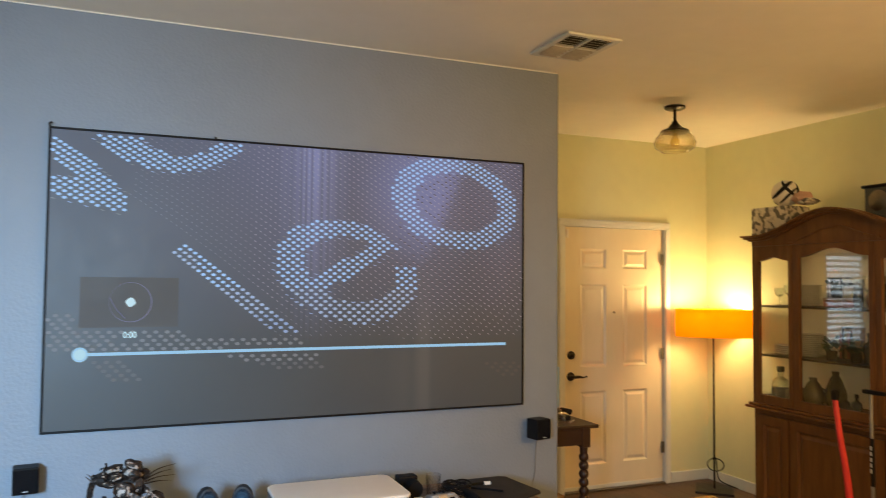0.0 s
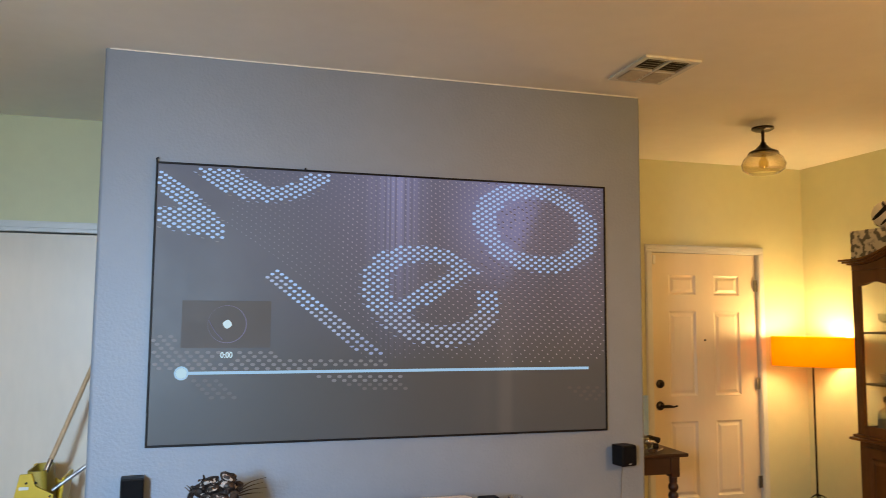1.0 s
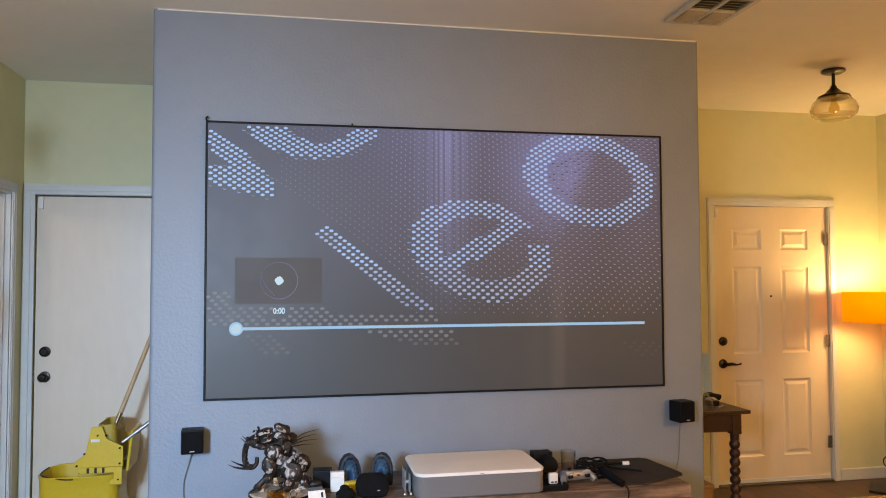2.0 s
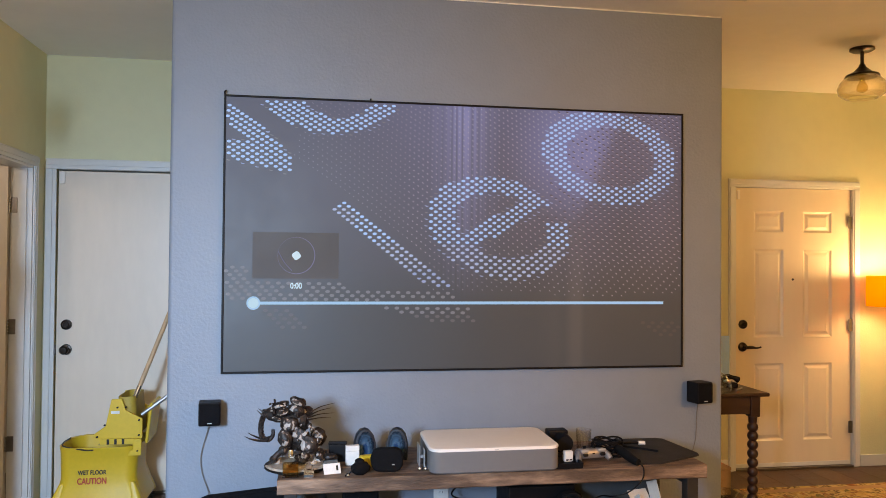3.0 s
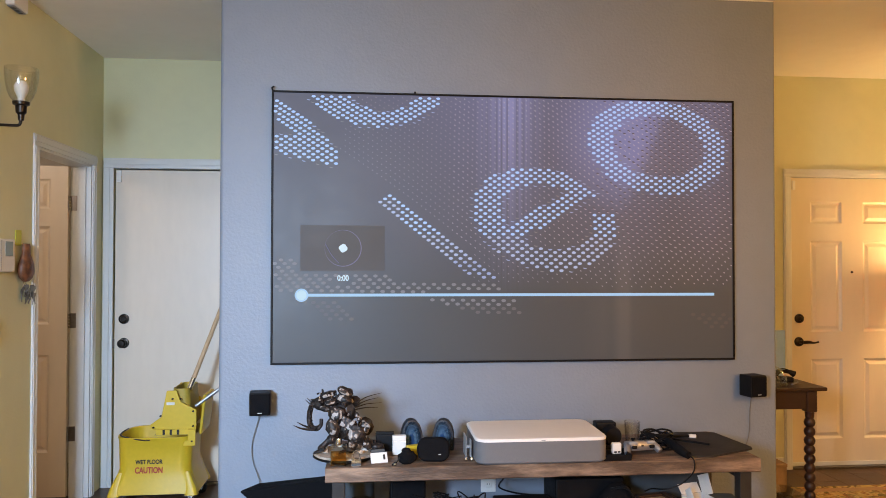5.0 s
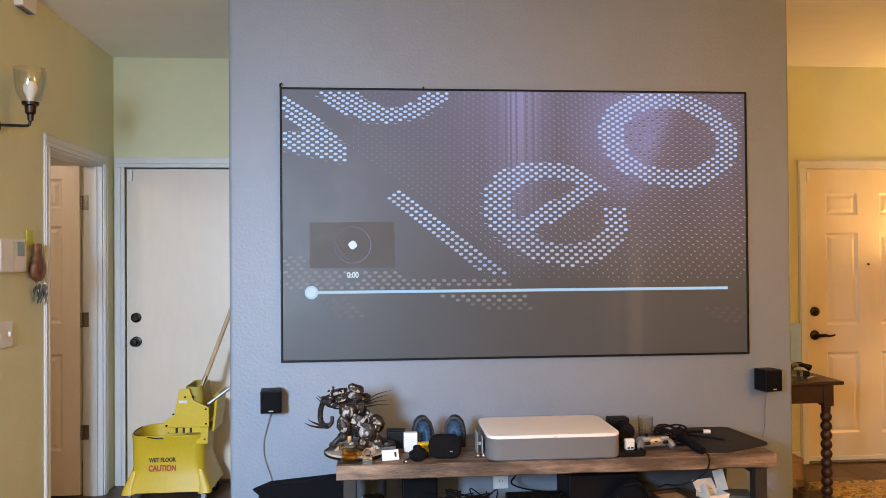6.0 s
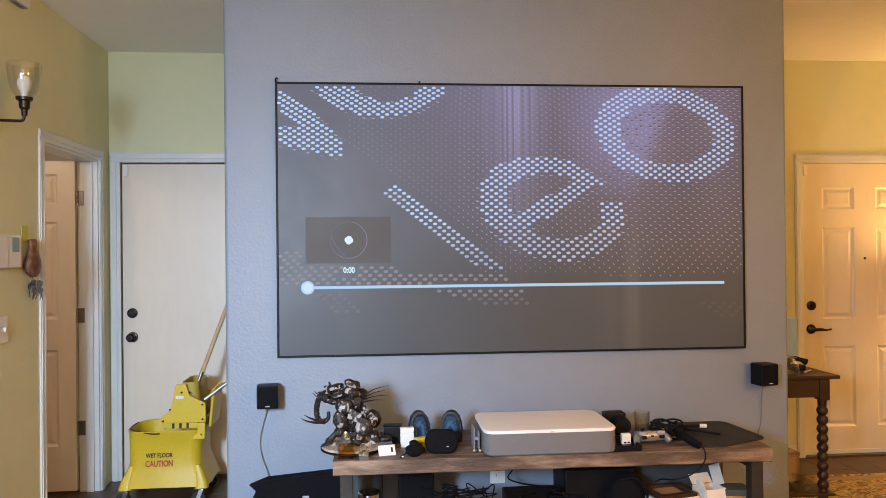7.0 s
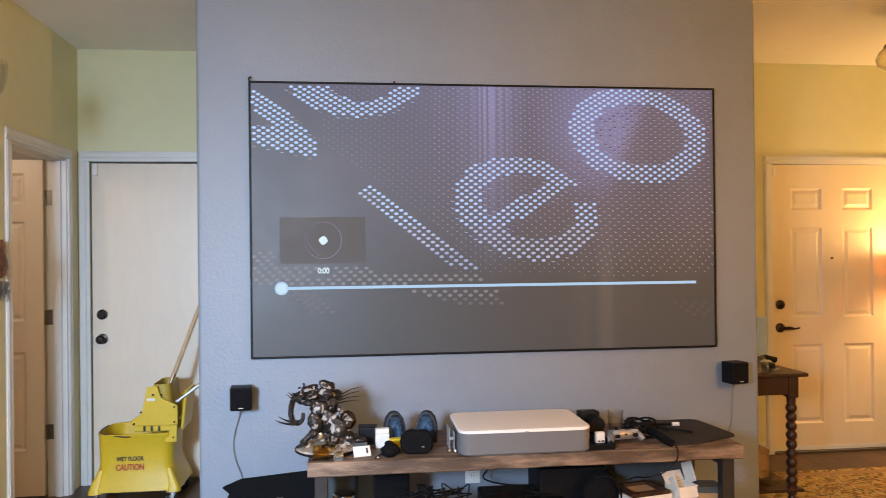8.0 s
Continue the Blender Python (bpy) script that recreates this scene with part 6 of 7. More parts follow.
foot = [(0, z - 0.005), (0.024, z - 0.005), (0.025, 0.125), (0.018, 0.115), (0.026, 0.09), (0.027, 0.06), (0.018, 0.03), (0.022, 0.012), (0.020, 0), (0, 0)]
for px, py in ((sx0 + 0.07, sy0 + 0.055), (sx1 - 0.07, sy0 + 0.055), (sx0 + 0.345, sy1 - 0.055), (sx1 - 0.37, sy1 - 0.055)):
    lg = part("leg", lathe(B(), prof, 20, Matrix.Translation((px, py, 0))), "dark_wood", st, "bead-turned leg", True)
    part("leg_block", box(B(), px - 0.029, py - 0.029, 0.6455, px + 0.029, py + 0.029, sz - 0.0205, 0.006), "dark_wood", lg)
    part("leg_foot", lathe(B(), foot, 20, Matrix.Translation((px, py, 0))), "dark_wood", lg, "turned foot", True)
SHELF = 0.1585
part("shelf", box(B(), sx0 + 0.02, sy0 + 0.02, SHELF - 0.0165, sx1 - 0.02, sy1 - 0.02, SHELF, 0.004), "dark_wood", st)
dm = thing("glass_dome", "clear glass dome on the console table", "dome", (1.487, 0.36, sz))
part("dome", lathe(B(), [(0.10, 0), (0.10, 0.012), (0.094, 0.05), (0.07, 0.085), (0.035, 0.105), (0, 0.11)], 32), "thin_glass", dm, "", True)
part("foot", lathe(B(), [(0, 0.001), (0.105, 0.001), (0.106, 0.012), (0.101, 0.013)], 32), "glass", dm, "", True)
ph = thing("black_phone", "black handset device with a looped cord", "phone", (1.625, 0.44, sz))
ph.scale = (0.85, 0.85, 0.85)
part("base", box(B(), -0.05, -0.04, 0, 0.05, 0.04, 0.035, 0.010, 3), "black", ph)
part("handset", tube(B(), [(-0.06, 0, 0.05), (-0.03, 0, 0.066), (0.03, 0, 0.066), (0.07, 0, 0.05)], lambda t: 0.022 - 0.01 * math.sin(3.14 * t), 12), "black", ph, "", True)
part("cord", tube(B(), [(-0.05, -0.03, 0.03), (-0.07, -0.03, 0.075), (-0.02, -0.03, 0.09), (0.03, -0.02, 0.075)], 0.004), "black", ph)
pn = thing("pen", "small silver pen on the console", "pen", (1.645, 0.36, sz + 0.004), 40)
part("barrel", rod(B(), (-0.05, 0, 0.001), (0.04, 0, 0.001), 0.0045), "silver", pn)
wb2 = thing("wooden_box", "plain tan box on the lower shelf", "box", (1.548, 0.525, SHELF))
part("body", box(B(), -0.113, -0.053, 0, 0.113, 0.053, 0.14, 0.004), "card_brown", wb2)
part("lid", box(B(), -0.115, -0.055, 0.1405, 0.115, 0.055, 0.16, 0.004), "card_brown", wb2)
gb = thing("glass_bowl", "shallow clear glass bowl on the lower shelf", "bowl", (1.585, 0.365, SHELF))
part("bowl", lathe(B(), [(0, 0.001), (0.05, 0.001), (0.10, 0.05), (0.097, 0.05), (0.048, 0.006), (0, 0.006)], 32), "glass", gb, "", True)

rug = thing("rug", "patterned gold and brown woven rug in the entry", "rug", (2.45, 0.10, 0))
part("woven_field", box(B(), -0.85, -1.2, 0.001, 0.85, 0.93, 0.012, 0.003), "rug", rug)
part("border", loft(B(), [[(-0.80, -1.15, 0.0123), (0.80, -1.15, 0.0123), (0.80, 0.88, 0.0123), (-0.80, 0.88, 0.0123)], [(-0.74, -1.09, 0.0124), (0.74, -1.09, 0.0124), (0.74, 0.82, 0.0124), (-0.74, 0.82, 0.0124)]], (False, False)), "card_brown", rug)
# unidentified pale panel on the wall left of the door, blued against amber light
pp = thing("pale_panel", "pale blue-grey panel on the wall beside the front door", "panel", (2.142, FAR - 0.001, 0.80))
part("panel", box(B(), -0.06, -0.02, -0.17, 0.075, 0, 0.17, 0.004), "panel_blue", pp)

# ---- entry: oak hutch ----
HX, HY, HW = 3.22, -0.13, 0.645      # front plane, centre along the wall, half width
hutch = thing("china_cabinet", "tall stained-oak china cabinet with arched top and glass doors", "cabinet", (HX, HY, 0), -90)
# own axes: x along the front (to the camera's right), y into the wall, front at y = 0
D = RIGHT - 0.016 - HX
part("lower_case", box(B(), -HW, 0.0, 0.0, HW, D, 0.755, 0.004), "hutch_wood", hutch)
part("plinth", box(B(), -HW - 0.012, -0.014, 0, HW + 0.012, -0.0005, 0.08, 0.004), "hutch_wood", hutch)
bm = B()
box(bm, -HW - 0.045, -0.045, 0.757, HW + 0.045, D, 0.775, 0.006)
box(bm, -HW - 0.028, -0.028, 0.7755, HW + 0.028, D, 0.795, 0.006)
part("waist_moulding", bm, "hutch_wood", hutch, "moulded oak ledge")
for x0, x1 in ((-HW + 0.03, -0.345), (-0.335, 0.335), (0.345, HW - 0.03)):
    d = part("lower_door", panel_leaf(x1 - x0 - 0.006, 0.62, 0.012, [(0.055, 0.06, x1 - x0 - 0.061, 0.56)]), "hutch_wood", hutch)
    d.location = (x0 + 0.003, -0.0125, 0.10)
# upper case: back, sides, top, posts, arch
U0, U1 = 0.796, 1.90
part("back_panel", box(B(), -HW + 0.02, D - 0.015, U0, HW - 0.02, D, U1), "hutch_wood", hutch)
part("back_lining", box(B(), -HW + 0.03, D - 0.019, U0 + 0.01, HW - 0.03, D - 0.0155, U1 - 0.04), "cream", hutch, "cream lining")
for s in (-1, 1):
    bm = B()
    for a in ((0.0, U0, 0.05, U1), (D - 0.05, U0, D - 0.0005, U1), (0.0505, U0, D - 0.0505, U0 + 0.05), (0.0505, U1 - 0.10, D - 0.0505, U1)):
        box(bm, s * HW - (0.022 if s > 0 else 0), a[0], a[1], s * HW + (0.022 if s < 0 else 0), a[2], a[3], 0.002)
    part("end_frame", bm, "hutch_wood", hutch)
    part("end_glass", box(B(), s * (HW - 0.012) - 0.002, 0.051, U0 + 0.051, s * (HW - 0.012) + 0.002, D - 0.051, U1 - 0.101), "pane", hutch)
part("case_top", box(B(), -HW + 0.023, 0.02, U1 - 0.03, HW - 0.023, D - 0.0155, U1), "hutch_wood", hutch)


def arch(x, low, high, half):
    return low + (high - low) * (0.5 + 0.5 * math.cos(math.pi * min(1, abs(x) / half)))


# arched frieze over the doors
n = 36
bm = B()
loft(bm, [[(x, -0.012, 1.87), (x, 0.02, 1.87), (x, 0.02, arch(x, 1.905, 2.05, 0.58)), (x, -0.012, arch(x, 1.905, 2.05, 0.58))]
          for x in [-HW + 2 * HW * i / n for i in range(n + 1)]])
part("arched_frieze", bm, "hutch_wood", hutch)
bm = B()
for up, out in ((0.0, 0.02), (0.012, 0.04), (0.026, 0.055)):
    loft(bm, [[(x, -0.012 - out, arch(x, 1.9055, 2.0505, 0.58) + up), (x, 0.03, arch(x, 1.9055, 2.0505, 0.58) + up), (x, 0.03, arch(x, 1.9055, 2.0505, 0.58) + up + 0.012), (x, -0.012 - out, arch(x, 1.9055, 2.0505, 0.58) + up + 0.012)]
              for x in [-HW - out + 2 * (HW + out) * i / n for i in range(n + 1)]])
for s in (-1, 1):
    for up, out in ((0.0, 0.02), (0.0125, 0.04), (0.0255, 0.055)):
        box(bm, s * HW - (0.02 if s > 0 else out), 0.031, 1.9055 + up, s * HW + (out if s > 0 else 0.02), D, 1.9175 + up, 0.001, 1)
part("crown_moulding", bm, "hutch_wood", hutch, "stepped oak crown following the arch")
bm = B()
loft(bm, [[(x, -0.020, z), (x, -0.0125, z), (x, -0.0125, z + 0.016), (x, -0.020, z + 0.016)] for x, z in [(-0.33 + 0.66 * i / 24, arch(-0.33 + 0.66 * i / 24, 1.885, 1.965, 0.33)) for i in range(25)]])
part("arch_bead", bm, "hutch_wood", hutch)
posts = ((-HW, -HW + 0.0295), (-0.3045, -0.2855), (0.2855, 0.3045), (HW - 0.0295, HW))
for x0, x1 in posts:
    part("post", box(B(), x0, -0.012, U0, x1, 0.018, 1.869, 0.004), "hutch_wood", hutch)
for x0, x1, nm in ((-HW + 0.03, -0.305, "side_light"), (-0.285, 0.285, "glass_door"), (0.305, HW - 0.03, "side_light")):
    wst = 0.03 if nm == "side_light" else 0.036
    lo_, hi_ = (1.765, 1.79) if nm == "side_light" else (1.785, 1.838)
    k = 16
    inner = x1 - x0 - 2 * wst
    mid = (x0 + x1) / 2
    dd = part(nm, loft(B(), [[(mid + inner * (i / k - 0.5), y, zz) for y, zz in ((-0.016, arch(inner * (i / k - 0.5), lo_, hi_, inner * 0.5)), (0.012, arch(inner * (i / k - 0.5), lo_, hi_, inner * 0.5)), (0.012, 1.868), (-0.016, 1.868))] for i in range(k + 1)]), "hutch_wood", hutch)
    for a in ((x0, U0 + 0.001, x0 + wst, 1.868), (x1 - wst, U0 + 0.001, x1, 1.868), (x0 + wst, U0 + 0.001, x1 - wst, U0 + 0.06)):
        part("rail", box(B(), a[0], -0.016, a[1], a[2], 0.012, a[3], 0.003), "hutch_wood", dd)
    part("pane", box(B(), x0 + wst - 0.004, -0.003, U0 + 0.056, x1 - wst + 0.004, 0.001, 1.862), "pane", dd)
for z in (1.113, 1.45):
    part("shelf", box(B(), -HW + 0.024, 0.04, z, HW - 0.024, D - 0.03, z + 0.014, 0.002), "dark_wood", hutch)


def in_hutch(x, y, z):
    """A place in the cabinet's own axes, as one of the room."""
    return (HX + y, HY - x, z)


FLOOR_H, SHELF1, SHELF2 = U0 + 0.003, 1.128, 1.465
part("case_floor", box(B(), -HW + 0.023, 0.02, U0 - 0.0005, HW - 0.023, D - 0.02, U0 + 0.0025), "hutch_wood", hutch)


def liquor(place, h, r, mat, cap, label, fill=False):
    b_ = thing("bottle", label, "bottle", place, group="bottles in the cabinet")
    part("body", lathe(B(), [(0, 0.001), (r, 0.001), (r, h * 0.55), (r * 0.85, h * 0.64), (r * 0.35, h * 0.72), (r * 0.33, h * 0.86), (0, h * 0.86)], 24), mat, b_, "", True)
    part("cap", lathe(B(), [(0, h * 0.861), (r * 0.42, h * 0.861), (r * 0.42, h), (0, h)], 18), cap, b_, "", True)
    if fill:
        part("liquid", lathe(B(), [(0, 0.006), (r * 0.93, 0.006), (r * 0.93, h * 0.30), (0, h * 0.30)], 24), "yellow_glass", b_, "pale yellow liquid", True)
        part("paper_label", lathe(B(), [(r * 1.01, h * 0.14), (r * 1.01, h * 0.42), (r * 1.005, h * 0.42), (r * 1.005, h * 0.14)], 24), "vent_grey", b_, "grey paper label", True)


liquor(in_hutch(-0.50, 0.09, FLOOR_H), 0.25, 0.058, "bottle_glass", "black", "clear glass bottle with a dark cap", True)
for x, h, r in ((0.02, 0.13, 0.03), (0.10, 0.14, 0.03)):
    liquor(in_hutch(x - 0.03, 0.10, FLOOR_H), h, r, "china_dark", "black", "small dark bottle with black cap")
vase_prof = [(0, 0.001), (0.05, 0.001), (0.072, 0.06), (0.07, 0.10), (0.04, 0.16), (0.022, 0.18), (0.026, 0.20), (0, 0.20)]
tp = thing("teapot", "dark glazed teapot with lid", "teapot", in_hutch(-0.28, 0.14, FLOOR_H), group="crockery")
part("body", lathe(B(), vase_prof, 24), "china_dark", tp, "", True)
part("spout", tube(B(), [(0, 0.06, 0.09), (0, 0.10, 0.12), (0, 0.12, 0.17), (0, 0.13, 0.20)], lambda t: 0.014 - 0.008 * t, 8), "china_dark", tp, "", True)
part("handle", tube(B(), [(0, -0.06, 0.05), (0, -0.11, 0.07), (0, -0.11, 0.12), (0, -0.05, 0.14)], 0.006, 8), "china_dark", tp, "", True)
vz = thing("vase", "tall dark glazed vase", "vase", in_hutch(-0.16, 0.20, FLOOR_H), group="crockery")
part("body", lathe(B(), [(r * 0.9, z * 1.25) for r, z in vase_prof], 24), "china_dark", vz, "", True)
pl = thing("serving_dish", "shiny oval metal serving dish", "dish", in_hutch(-0.22, 0.08, FLOOR_H))
part("dish", lathe(B(), [(0, 0.002), (0.05, 0.002), (0.075, 0.02), (0.072, 0.022), (0.048, 0.006), (0, 0.006)], 28), "chrome", pl, "", True)


def plate_stack(place, n_, r, mat, label):
    s = thing("plate_stack", label, "plates", place, group="plate stacks")
    me = None
    for k in range(n_):
        if me is None:
            o = part("plate", lathe(B(), [(0, 0.001), (r * 0.55, 0.001), (r, 0.014), (r, 0.017), (r * 0.55, 0.005), (0, 0.005)], 24), mat, s, "", True)
            me = o.data
        else:
            o = new("plate", me)
            o.parent = s
        o.location = (0.003 * math.sin(k * 2.1), 0.003 * math.cos(k * 1.7), k * 0.0125)


plate_stack(in_hutch(-0.505, 0.16, SHELF1), 5, 0.085, "china", "stack of white china plates")
plate_stack(in_hutch(-0.32, 0.17, SHELF1), 12, 0.08, "china", "tall stack of white china plates")
plate_stack(in_hutch(-0.33, 0.17, SHELF2), 11, 0.075, "china", "tall stack of pale plates")


def bowl(place, r, mat, label):
    s = thing("bowl", label, "bowl", place, group="crockery")
    part("bowl_shell", lathe(B(), [(0, 0.001), (r * 0.4, 0.001), (r * 0.85, r * 0.5), (r, r * 0.8), (r * 0.96, r * 0.8), (r * 0.8, r * 0.5), (r * 0.3, 0.01), (0, 0.01)], 24), mat, s, "", True)


bowl(in_hutch(0.22, 0.2, FLOOR_H), 0.07, "china", "white china bowl on a shelf")
bowl(in_hutch(0.50, 0.2, SHELF1), 0.08, "china", "white china bowl on a shelf")
for place, cols_ in ((in_hutch(-0.12, 0.12, SHELF1), 40), (in_hutch(0.04, 0.14, SHELF1), 36), (in_hutch(-0.13, 0.18, SHELF2 + 0.06), 26)):
    pt = thing("potted_plant", "small dark leafy plant in a glazed pot", "plant", place, group="small plants")
    part("pot", lathe(B(), [(0, 0.001), (0.028, 0.001), (0.036, 0.06), (0.033, 0.06), (0, 0.05)], 18), "china_dark", pt, "", True)
    bm = B()
    rnd = random.Random(cols_)
    for k in range(cols_):
        d = Vector((rnd.uniform(-1, 1), rnd.uniform(-1, 1), rnd.uniform(0.1, 1.3))).normalized()
        c = Vector((0, 0, 0.06)) + d * rnd.uniform(0.03, 0.10)
        t = bmesh.new()
        bmesh.ops.create_grid(t, x_segments=2, y_segments=2, size=0.5)
        for q in t.verts:
            q.co.x *= 1 - 1.6 * abs(q.co.y)
            q.co.z -= 0.4 * q.co.y ** 2
        merge(bm, t, Matrix.LocRotScale(c, Euler((rnd.uniform(-1, 1), rnd.uniform(-1, 1), rnd.uniform(0, 6))), (0.025, 0.045, 0.03)))
    part("leaves", bm, "green_leaf", pt)
rb = thing("keepsake_box", "rose and brown keepsake box", "box", in_hutch(-0.11, 0.18, SHELF2))
part("body", box(B(), -0.06, -0.07, 0, 0.06, 0.07, 0.04, 0.004), "rose", rb)
part("lid", box(B(), -0.062, -0.072, 0.0405, 0.062, 0.072, 0.058, 0.004), "card_brown", rb)
for x, h in ((-0.49, 0.12), (-0.41, 0.14), (0.12, 0.18), (0.19, 0.2), (0.48, 0.16)):
    gl_ = thing("goblet", "clear stemmed glass on a shelf", "glass", in_hutch(x - 0.06, 0.14, SHELF2), group="goblets")
    part("goblet_glass", lathe(B(), [(0, 0.001), (0.028, 0.001), (0.006, 0.008), (0.005, h * 0.45), (0.03, h * 0.6), (0.034, h), (0.032, h), (0.028, h * 0.62), (0, h * 0.48)], 20), "glass", gl_, "", True)

# picture frame, books and jars among the china
pf = thing("display_card", "pale card on a thin dark backing on a shelf", "card", in_hutch(-0.24, 0.30, SHELF2 + 0.001), -90, group="")
part("backing", box(B(), -0.055, -0.006, 0, 0.055, 0.006, 0.19, 0.003), "china_dark", pf)
part("card", box(B(), -0.045, -0.009, 0.012, 0.045, -0.0062, 0.178), "paper", pf, "pale card")
for k, (x, h, mt_) in enumerate(((-0.02, 0.17, "china_dark"), (0.05, 0.13, "rose"), (0.17, 0.20, "china_dark"), (0.24, 0.15, "green_leaf"))):
    jr = thing("jar", "squat dark jar with a rounded lid", "jar", in_hutch(x, 0.24 + 0.03 * (k % 2), SHELF2), group="jars in the cabinet")
    part("body", lathe(B(), [(0, 0.001), (0.024, 0.001), (0.032, h * 0.3), (0.03, h * 0.6), (0.018, h * 0.75), (0, h * 0.75)], 20), mt_, jr, "", True)
    part("lid", lathe(B(), [(0, h * 0.751), (0.02, h * 0.751), (0.018, h * 0.85), (0.005, h), (0, h)], 20), "card_brown", jr, "", True)
for k, (x, h) in enumerate(((0.13, 0.19), (0.20, 0.24), (0.27, 0.17))):
    liquor(in_hutch(x, 0.14 + 0.05 * (k % 2), SHELF1), h, 0.03, "china_dark", "black", "small dark bottle with black cap")
for k in range(6):
    bkh = thing("book", "thin dark-red book standing on a shelf", "book", in_hutch(-0.19 + 0.02 * k, 0.33, SHELF1 + 0.001), -90, group="books in the cabinet")
    part("cover", box(B(), -0.008, -0.05, 0, 0.008, 0.05, 0.17 + 0.012 * ((k * 7) % 4), 0.002), ("rose", "china_dark", "card_brown")[k % 3], bkh)

# on top of the cabinet
HT = 1.945
sbx = thing("gift_box", "cream box printed with dark spots on top of the cabinet", "box", (3.40, 0.445, HT), 6)
part("carton", box(B(), -0.11, -0.15, -0.001, 0.11, 0.15, 0.20, 0.003), "spotted", sbx)
bl = thing("ball", "white ball with black panels on the spotted box", "ball", (3.40, 0.395, HT + 0.201 + 0.094))
bl.scale = (1.1, 1.1, 1.1)
bm = B()
blob(bm, (0, 0, 0), (0.085, 0.085, 0.085), (20, 10, 0), 0, 3)
part("cover", bm, "ball_white", bl, "", True)
# black bands laid round the ball, each tapering to its ends
for yaw, tilt, shift, wide, half in ((225, 35, 0.35, 0.16, 80), (225, 35, -0.28, 0.10, 60), (200, -60, 0.55, 0.12, 70), (250, 80, -0.55, 0.15, 75), (60, 20, 0.2, 0.15, 80), (100, -40, -0.4, 0.12, 70)):
    m = pose(0, 0, 0, 0, 0, yaw) @ pose(0, 0, 0, tilt, 0, 0)
    rings_ = []
    for i in range(17):
        az = radians(-half + 2 * half * i / 16)
        w_ = wide * (0.15 + 0.85 * math.cos(math.pi / 2 * (i - 8) / 8) ** 0.7 if abs(i - 8) < 8 else 0.15)
        ring = []
        for q in (-1, -0.5, 0, 0.5, 1):
            el = shift + w_ * q + 0.12 * math.sin(az * 1.5)
            ring.append((0.0858 * math.cos(el) * math.cos(az), 0.0858 * math.cos(el) * math.sin(az), 0.0858 * math.sin(el)))
        rings_.append(ring + [tuple(c * 0.975 for c in p) for p in reversed(ring)])
    t = bmesh.new()
    loft(t, rings_)
    part("panel", merge(B(), t, m), "black", bl, "", True)
sg = thing("plush_toy", "small pink and brown bundle beside the ball", "ornament", (3.40, 0.255, HT + 0.201))
part("bundle", blob(B(), (0, 0, 0.05), (0.07, 0.05, 0.045), (0, 0, 90), 0.3, 3), "pink", sg, "", True)
part("bundle_wrap", blob(B(), (0.0, -0.05, 0.02), (0.07, 0.06, 0.022), (0, 0, 30), 0.4, 3), "spotted", sg, "", True)
ck = thing("mantel_clock", "dark square mantel clock with a glazed front", "clock", (3.45, -0.31, HT + 0.09))
part("case", box(B(), -0.06, -0.09, 0, 0.06, 0.09, 0.17, 0.004), "slate", ck)
part("cornice", box(B(), -0.075, -0.105, 0.1705, 0.075, 0.105, 0.188, 0.005), "black", ck)
part("face", lathe(B(), [(0, 0.003), (0.06, 0.003), (0.065, 0)], 28, Matrix.Translation((-0.0605, 0, 0.09)) @ pose(0, 0, 0, 0, -90, 0)), "hinge", ck, "", True)
part("plinth", box(B(), -0.075, -0.105, -0.085, 0.075, 0.105, -0.0005, 0.004), "slate", ck)

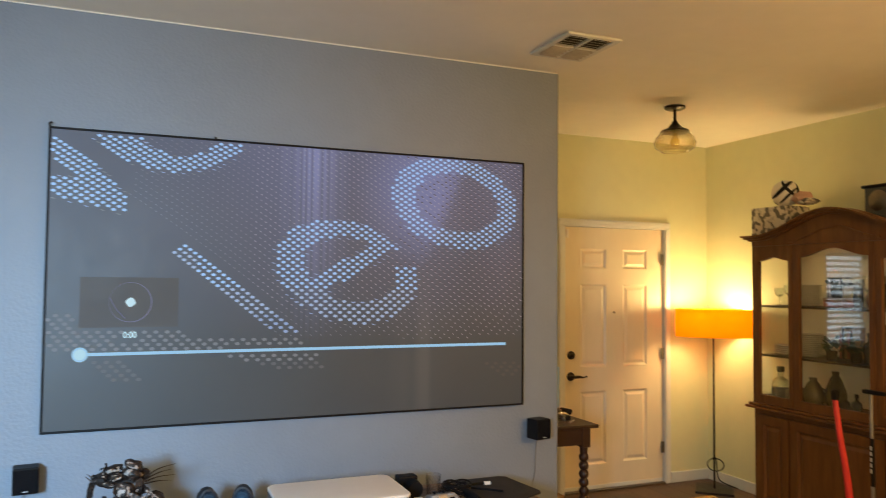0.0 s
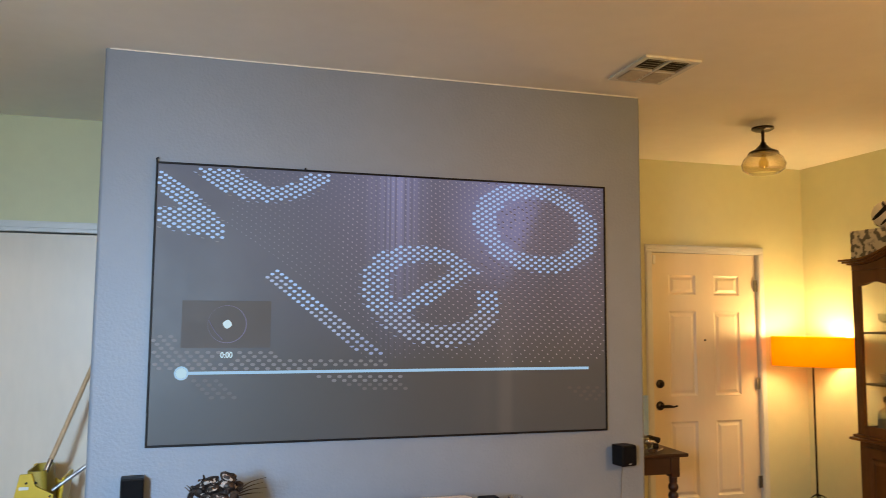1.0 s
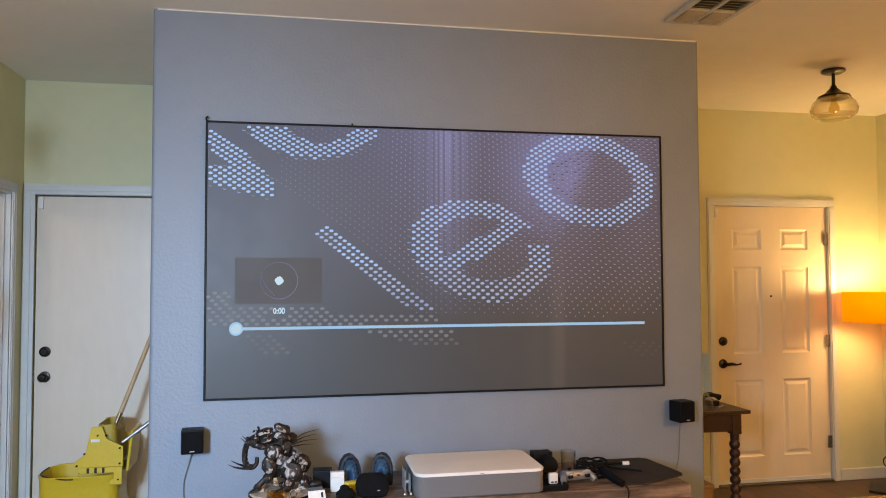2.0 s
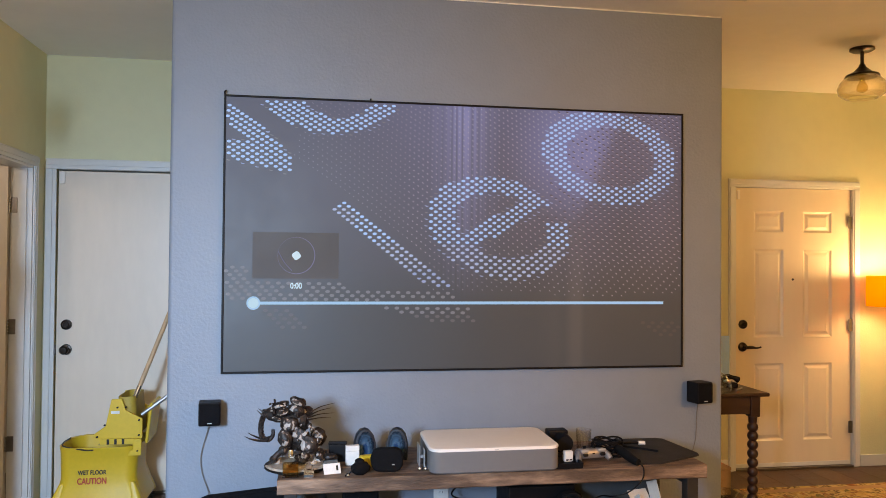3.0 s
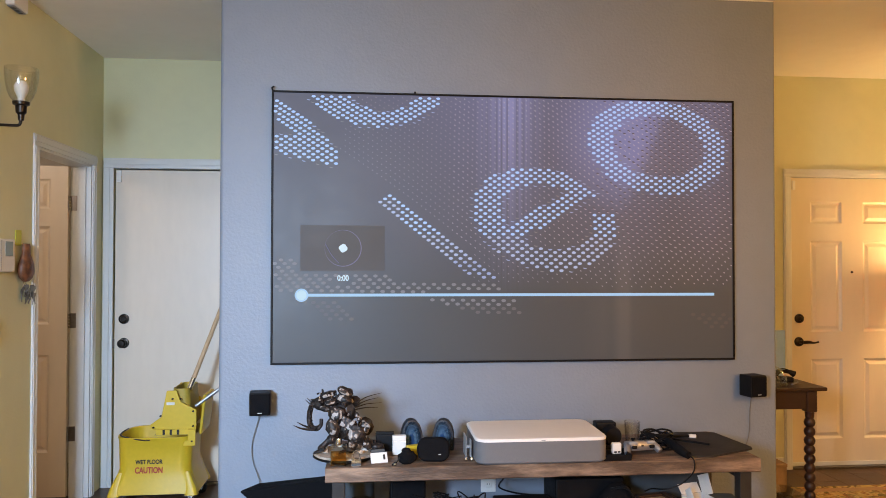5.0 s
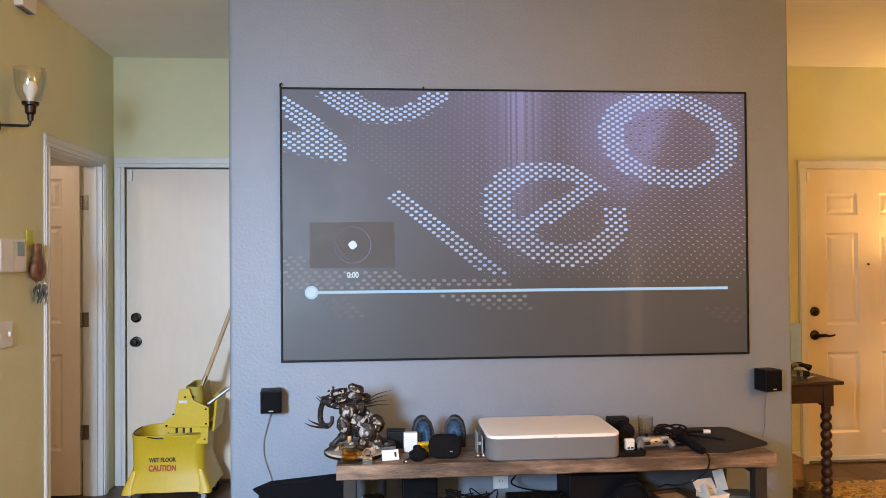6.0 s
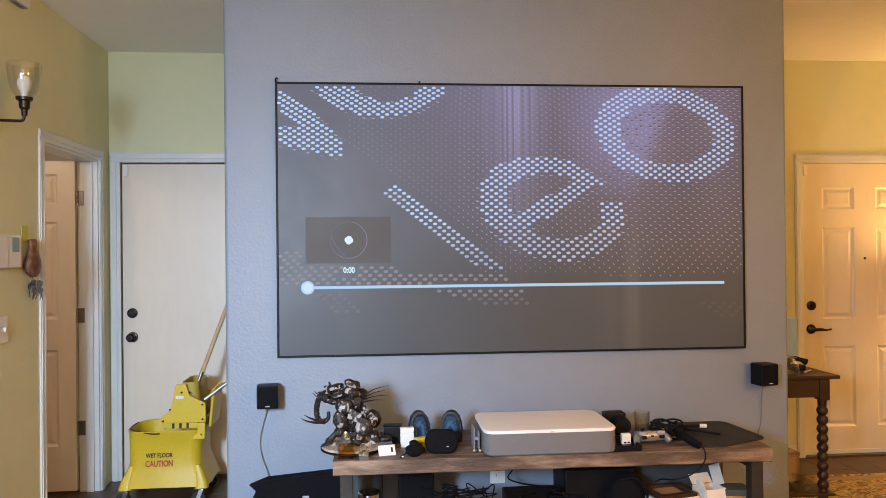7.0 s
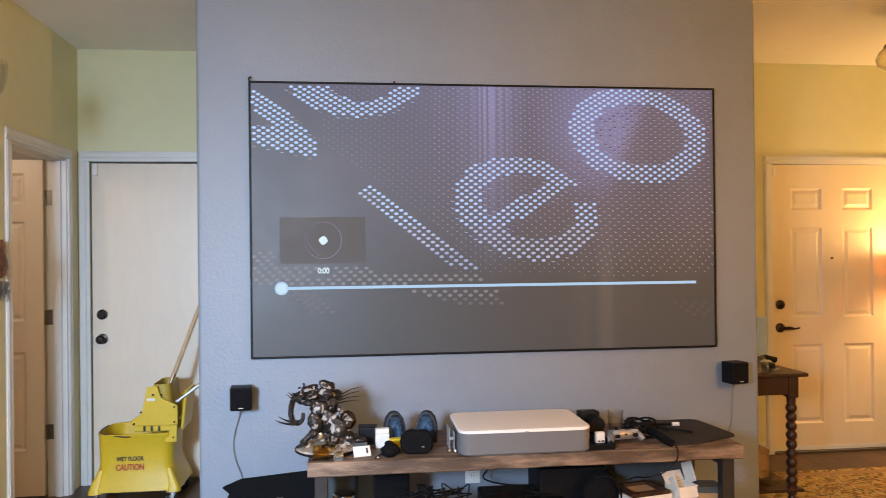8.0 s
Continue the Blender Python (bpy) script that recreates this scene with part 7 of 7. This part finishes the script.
# cleaning tools in front of the cabinet
br_ = thing("red_broom", "broom with a bright red plastic handle leaning on the cabinet", "broom", (2.84, -0.52, 0))
part("handle", tube(B(), [(0.02, -0.02, 0.12), (0.02, 0.012, 0.5), (0.0, 0.045, 0.78), (0.0, 0.072, 0.97)], lambda t: 0.021 - 0.007 * t, 12), "red", br_, "red plastic handle", True)
part("cap", lathe(B(), [(0, 0.97), (0.02, 0.97), (0.024, 1.01), (0.012, 1.025), (0, 1.025)], 16, Matrix.Translation((0, 0.073, 0))), "black", br_, "", True)
part("head", box(B(), -0.03, -0.15, 0.06, 0.05, 0.15, 0.12, 0.012, 3), "red", br_)
part("bristles", box(B(), -0.035, -0.16, 0.0, 0.055, 0.16, 0.0595, 0.004), "black", br_)
sv = thing("stick_vacuum", "slim stick vacuum with a silver tube and black grip", "vacuum", (2.84, -0.672, 0))
part("tube", rod(B(), (0, 0, 0.30), (0, 0.005, 1.03), 0.009, 0.009, 16), "silver", sv, "", True)
part("grip", box(B(), -0.015, -0.085, 1.031, 0.015, 0.05, 1.053, 0.008, 3), "black", sv)
part("body", lathe(B(), [(0, 0.08), (0.05, 0.08), (0.055, 0.12), (0.05, 0.28), (0.02, 0.299), (0, 0.299)], 20), "black", sv, "", True)
part("floor_head", box(B(), -0.06, -0.12, 0, 0.06, 0.12, 0.079, 0.015, 3), "black", sv)
part("sleeve", rod(B(), (0, 0.001, 0.55), (0, 0.003, 0.80), 0.0105, 0.0105, 16), "black", sv, "", True)
for k in range(5):
    part("print_bar", box(B(), -0.0122, -0.004, 0.62 + k * 0.03, -0.0104, 0.006, 0.64 + k * 0.03), "ink_grey", sv)

# ---- floor planks ----
PWD, PLN = 0.188, 1.22
plank_me = None
cols_n = int((RIGHT - LEFT + 1.4) / PWD) + 1
for i in range(cols_n):
    x = LEFT - 1.4 + i * PWD
    start, stop = (REAR, FAR + 0.12) if x > LEFT - 0.1 else (-0.3, 2.1)
    y, first = start, PLN - (i * 0.47 % 1.1)
    while y < stop - 0.02:
        length = min(first, stop - y)
        first = PLN
        if plank_me is None:
            o = part("plank", box(B(), 0.0006, 0.0006, -0.0055, PWD - 0.0006, PLN - 0.0006, 0.0, 0.001, 1), "floor", floor)
            plank_me = o.data
        else:
            o = new("plank", plank_me)
            o.parent = floor
        o.location, o.scale = (x, y, 0), (1, length / PLN, 1)
        y += length
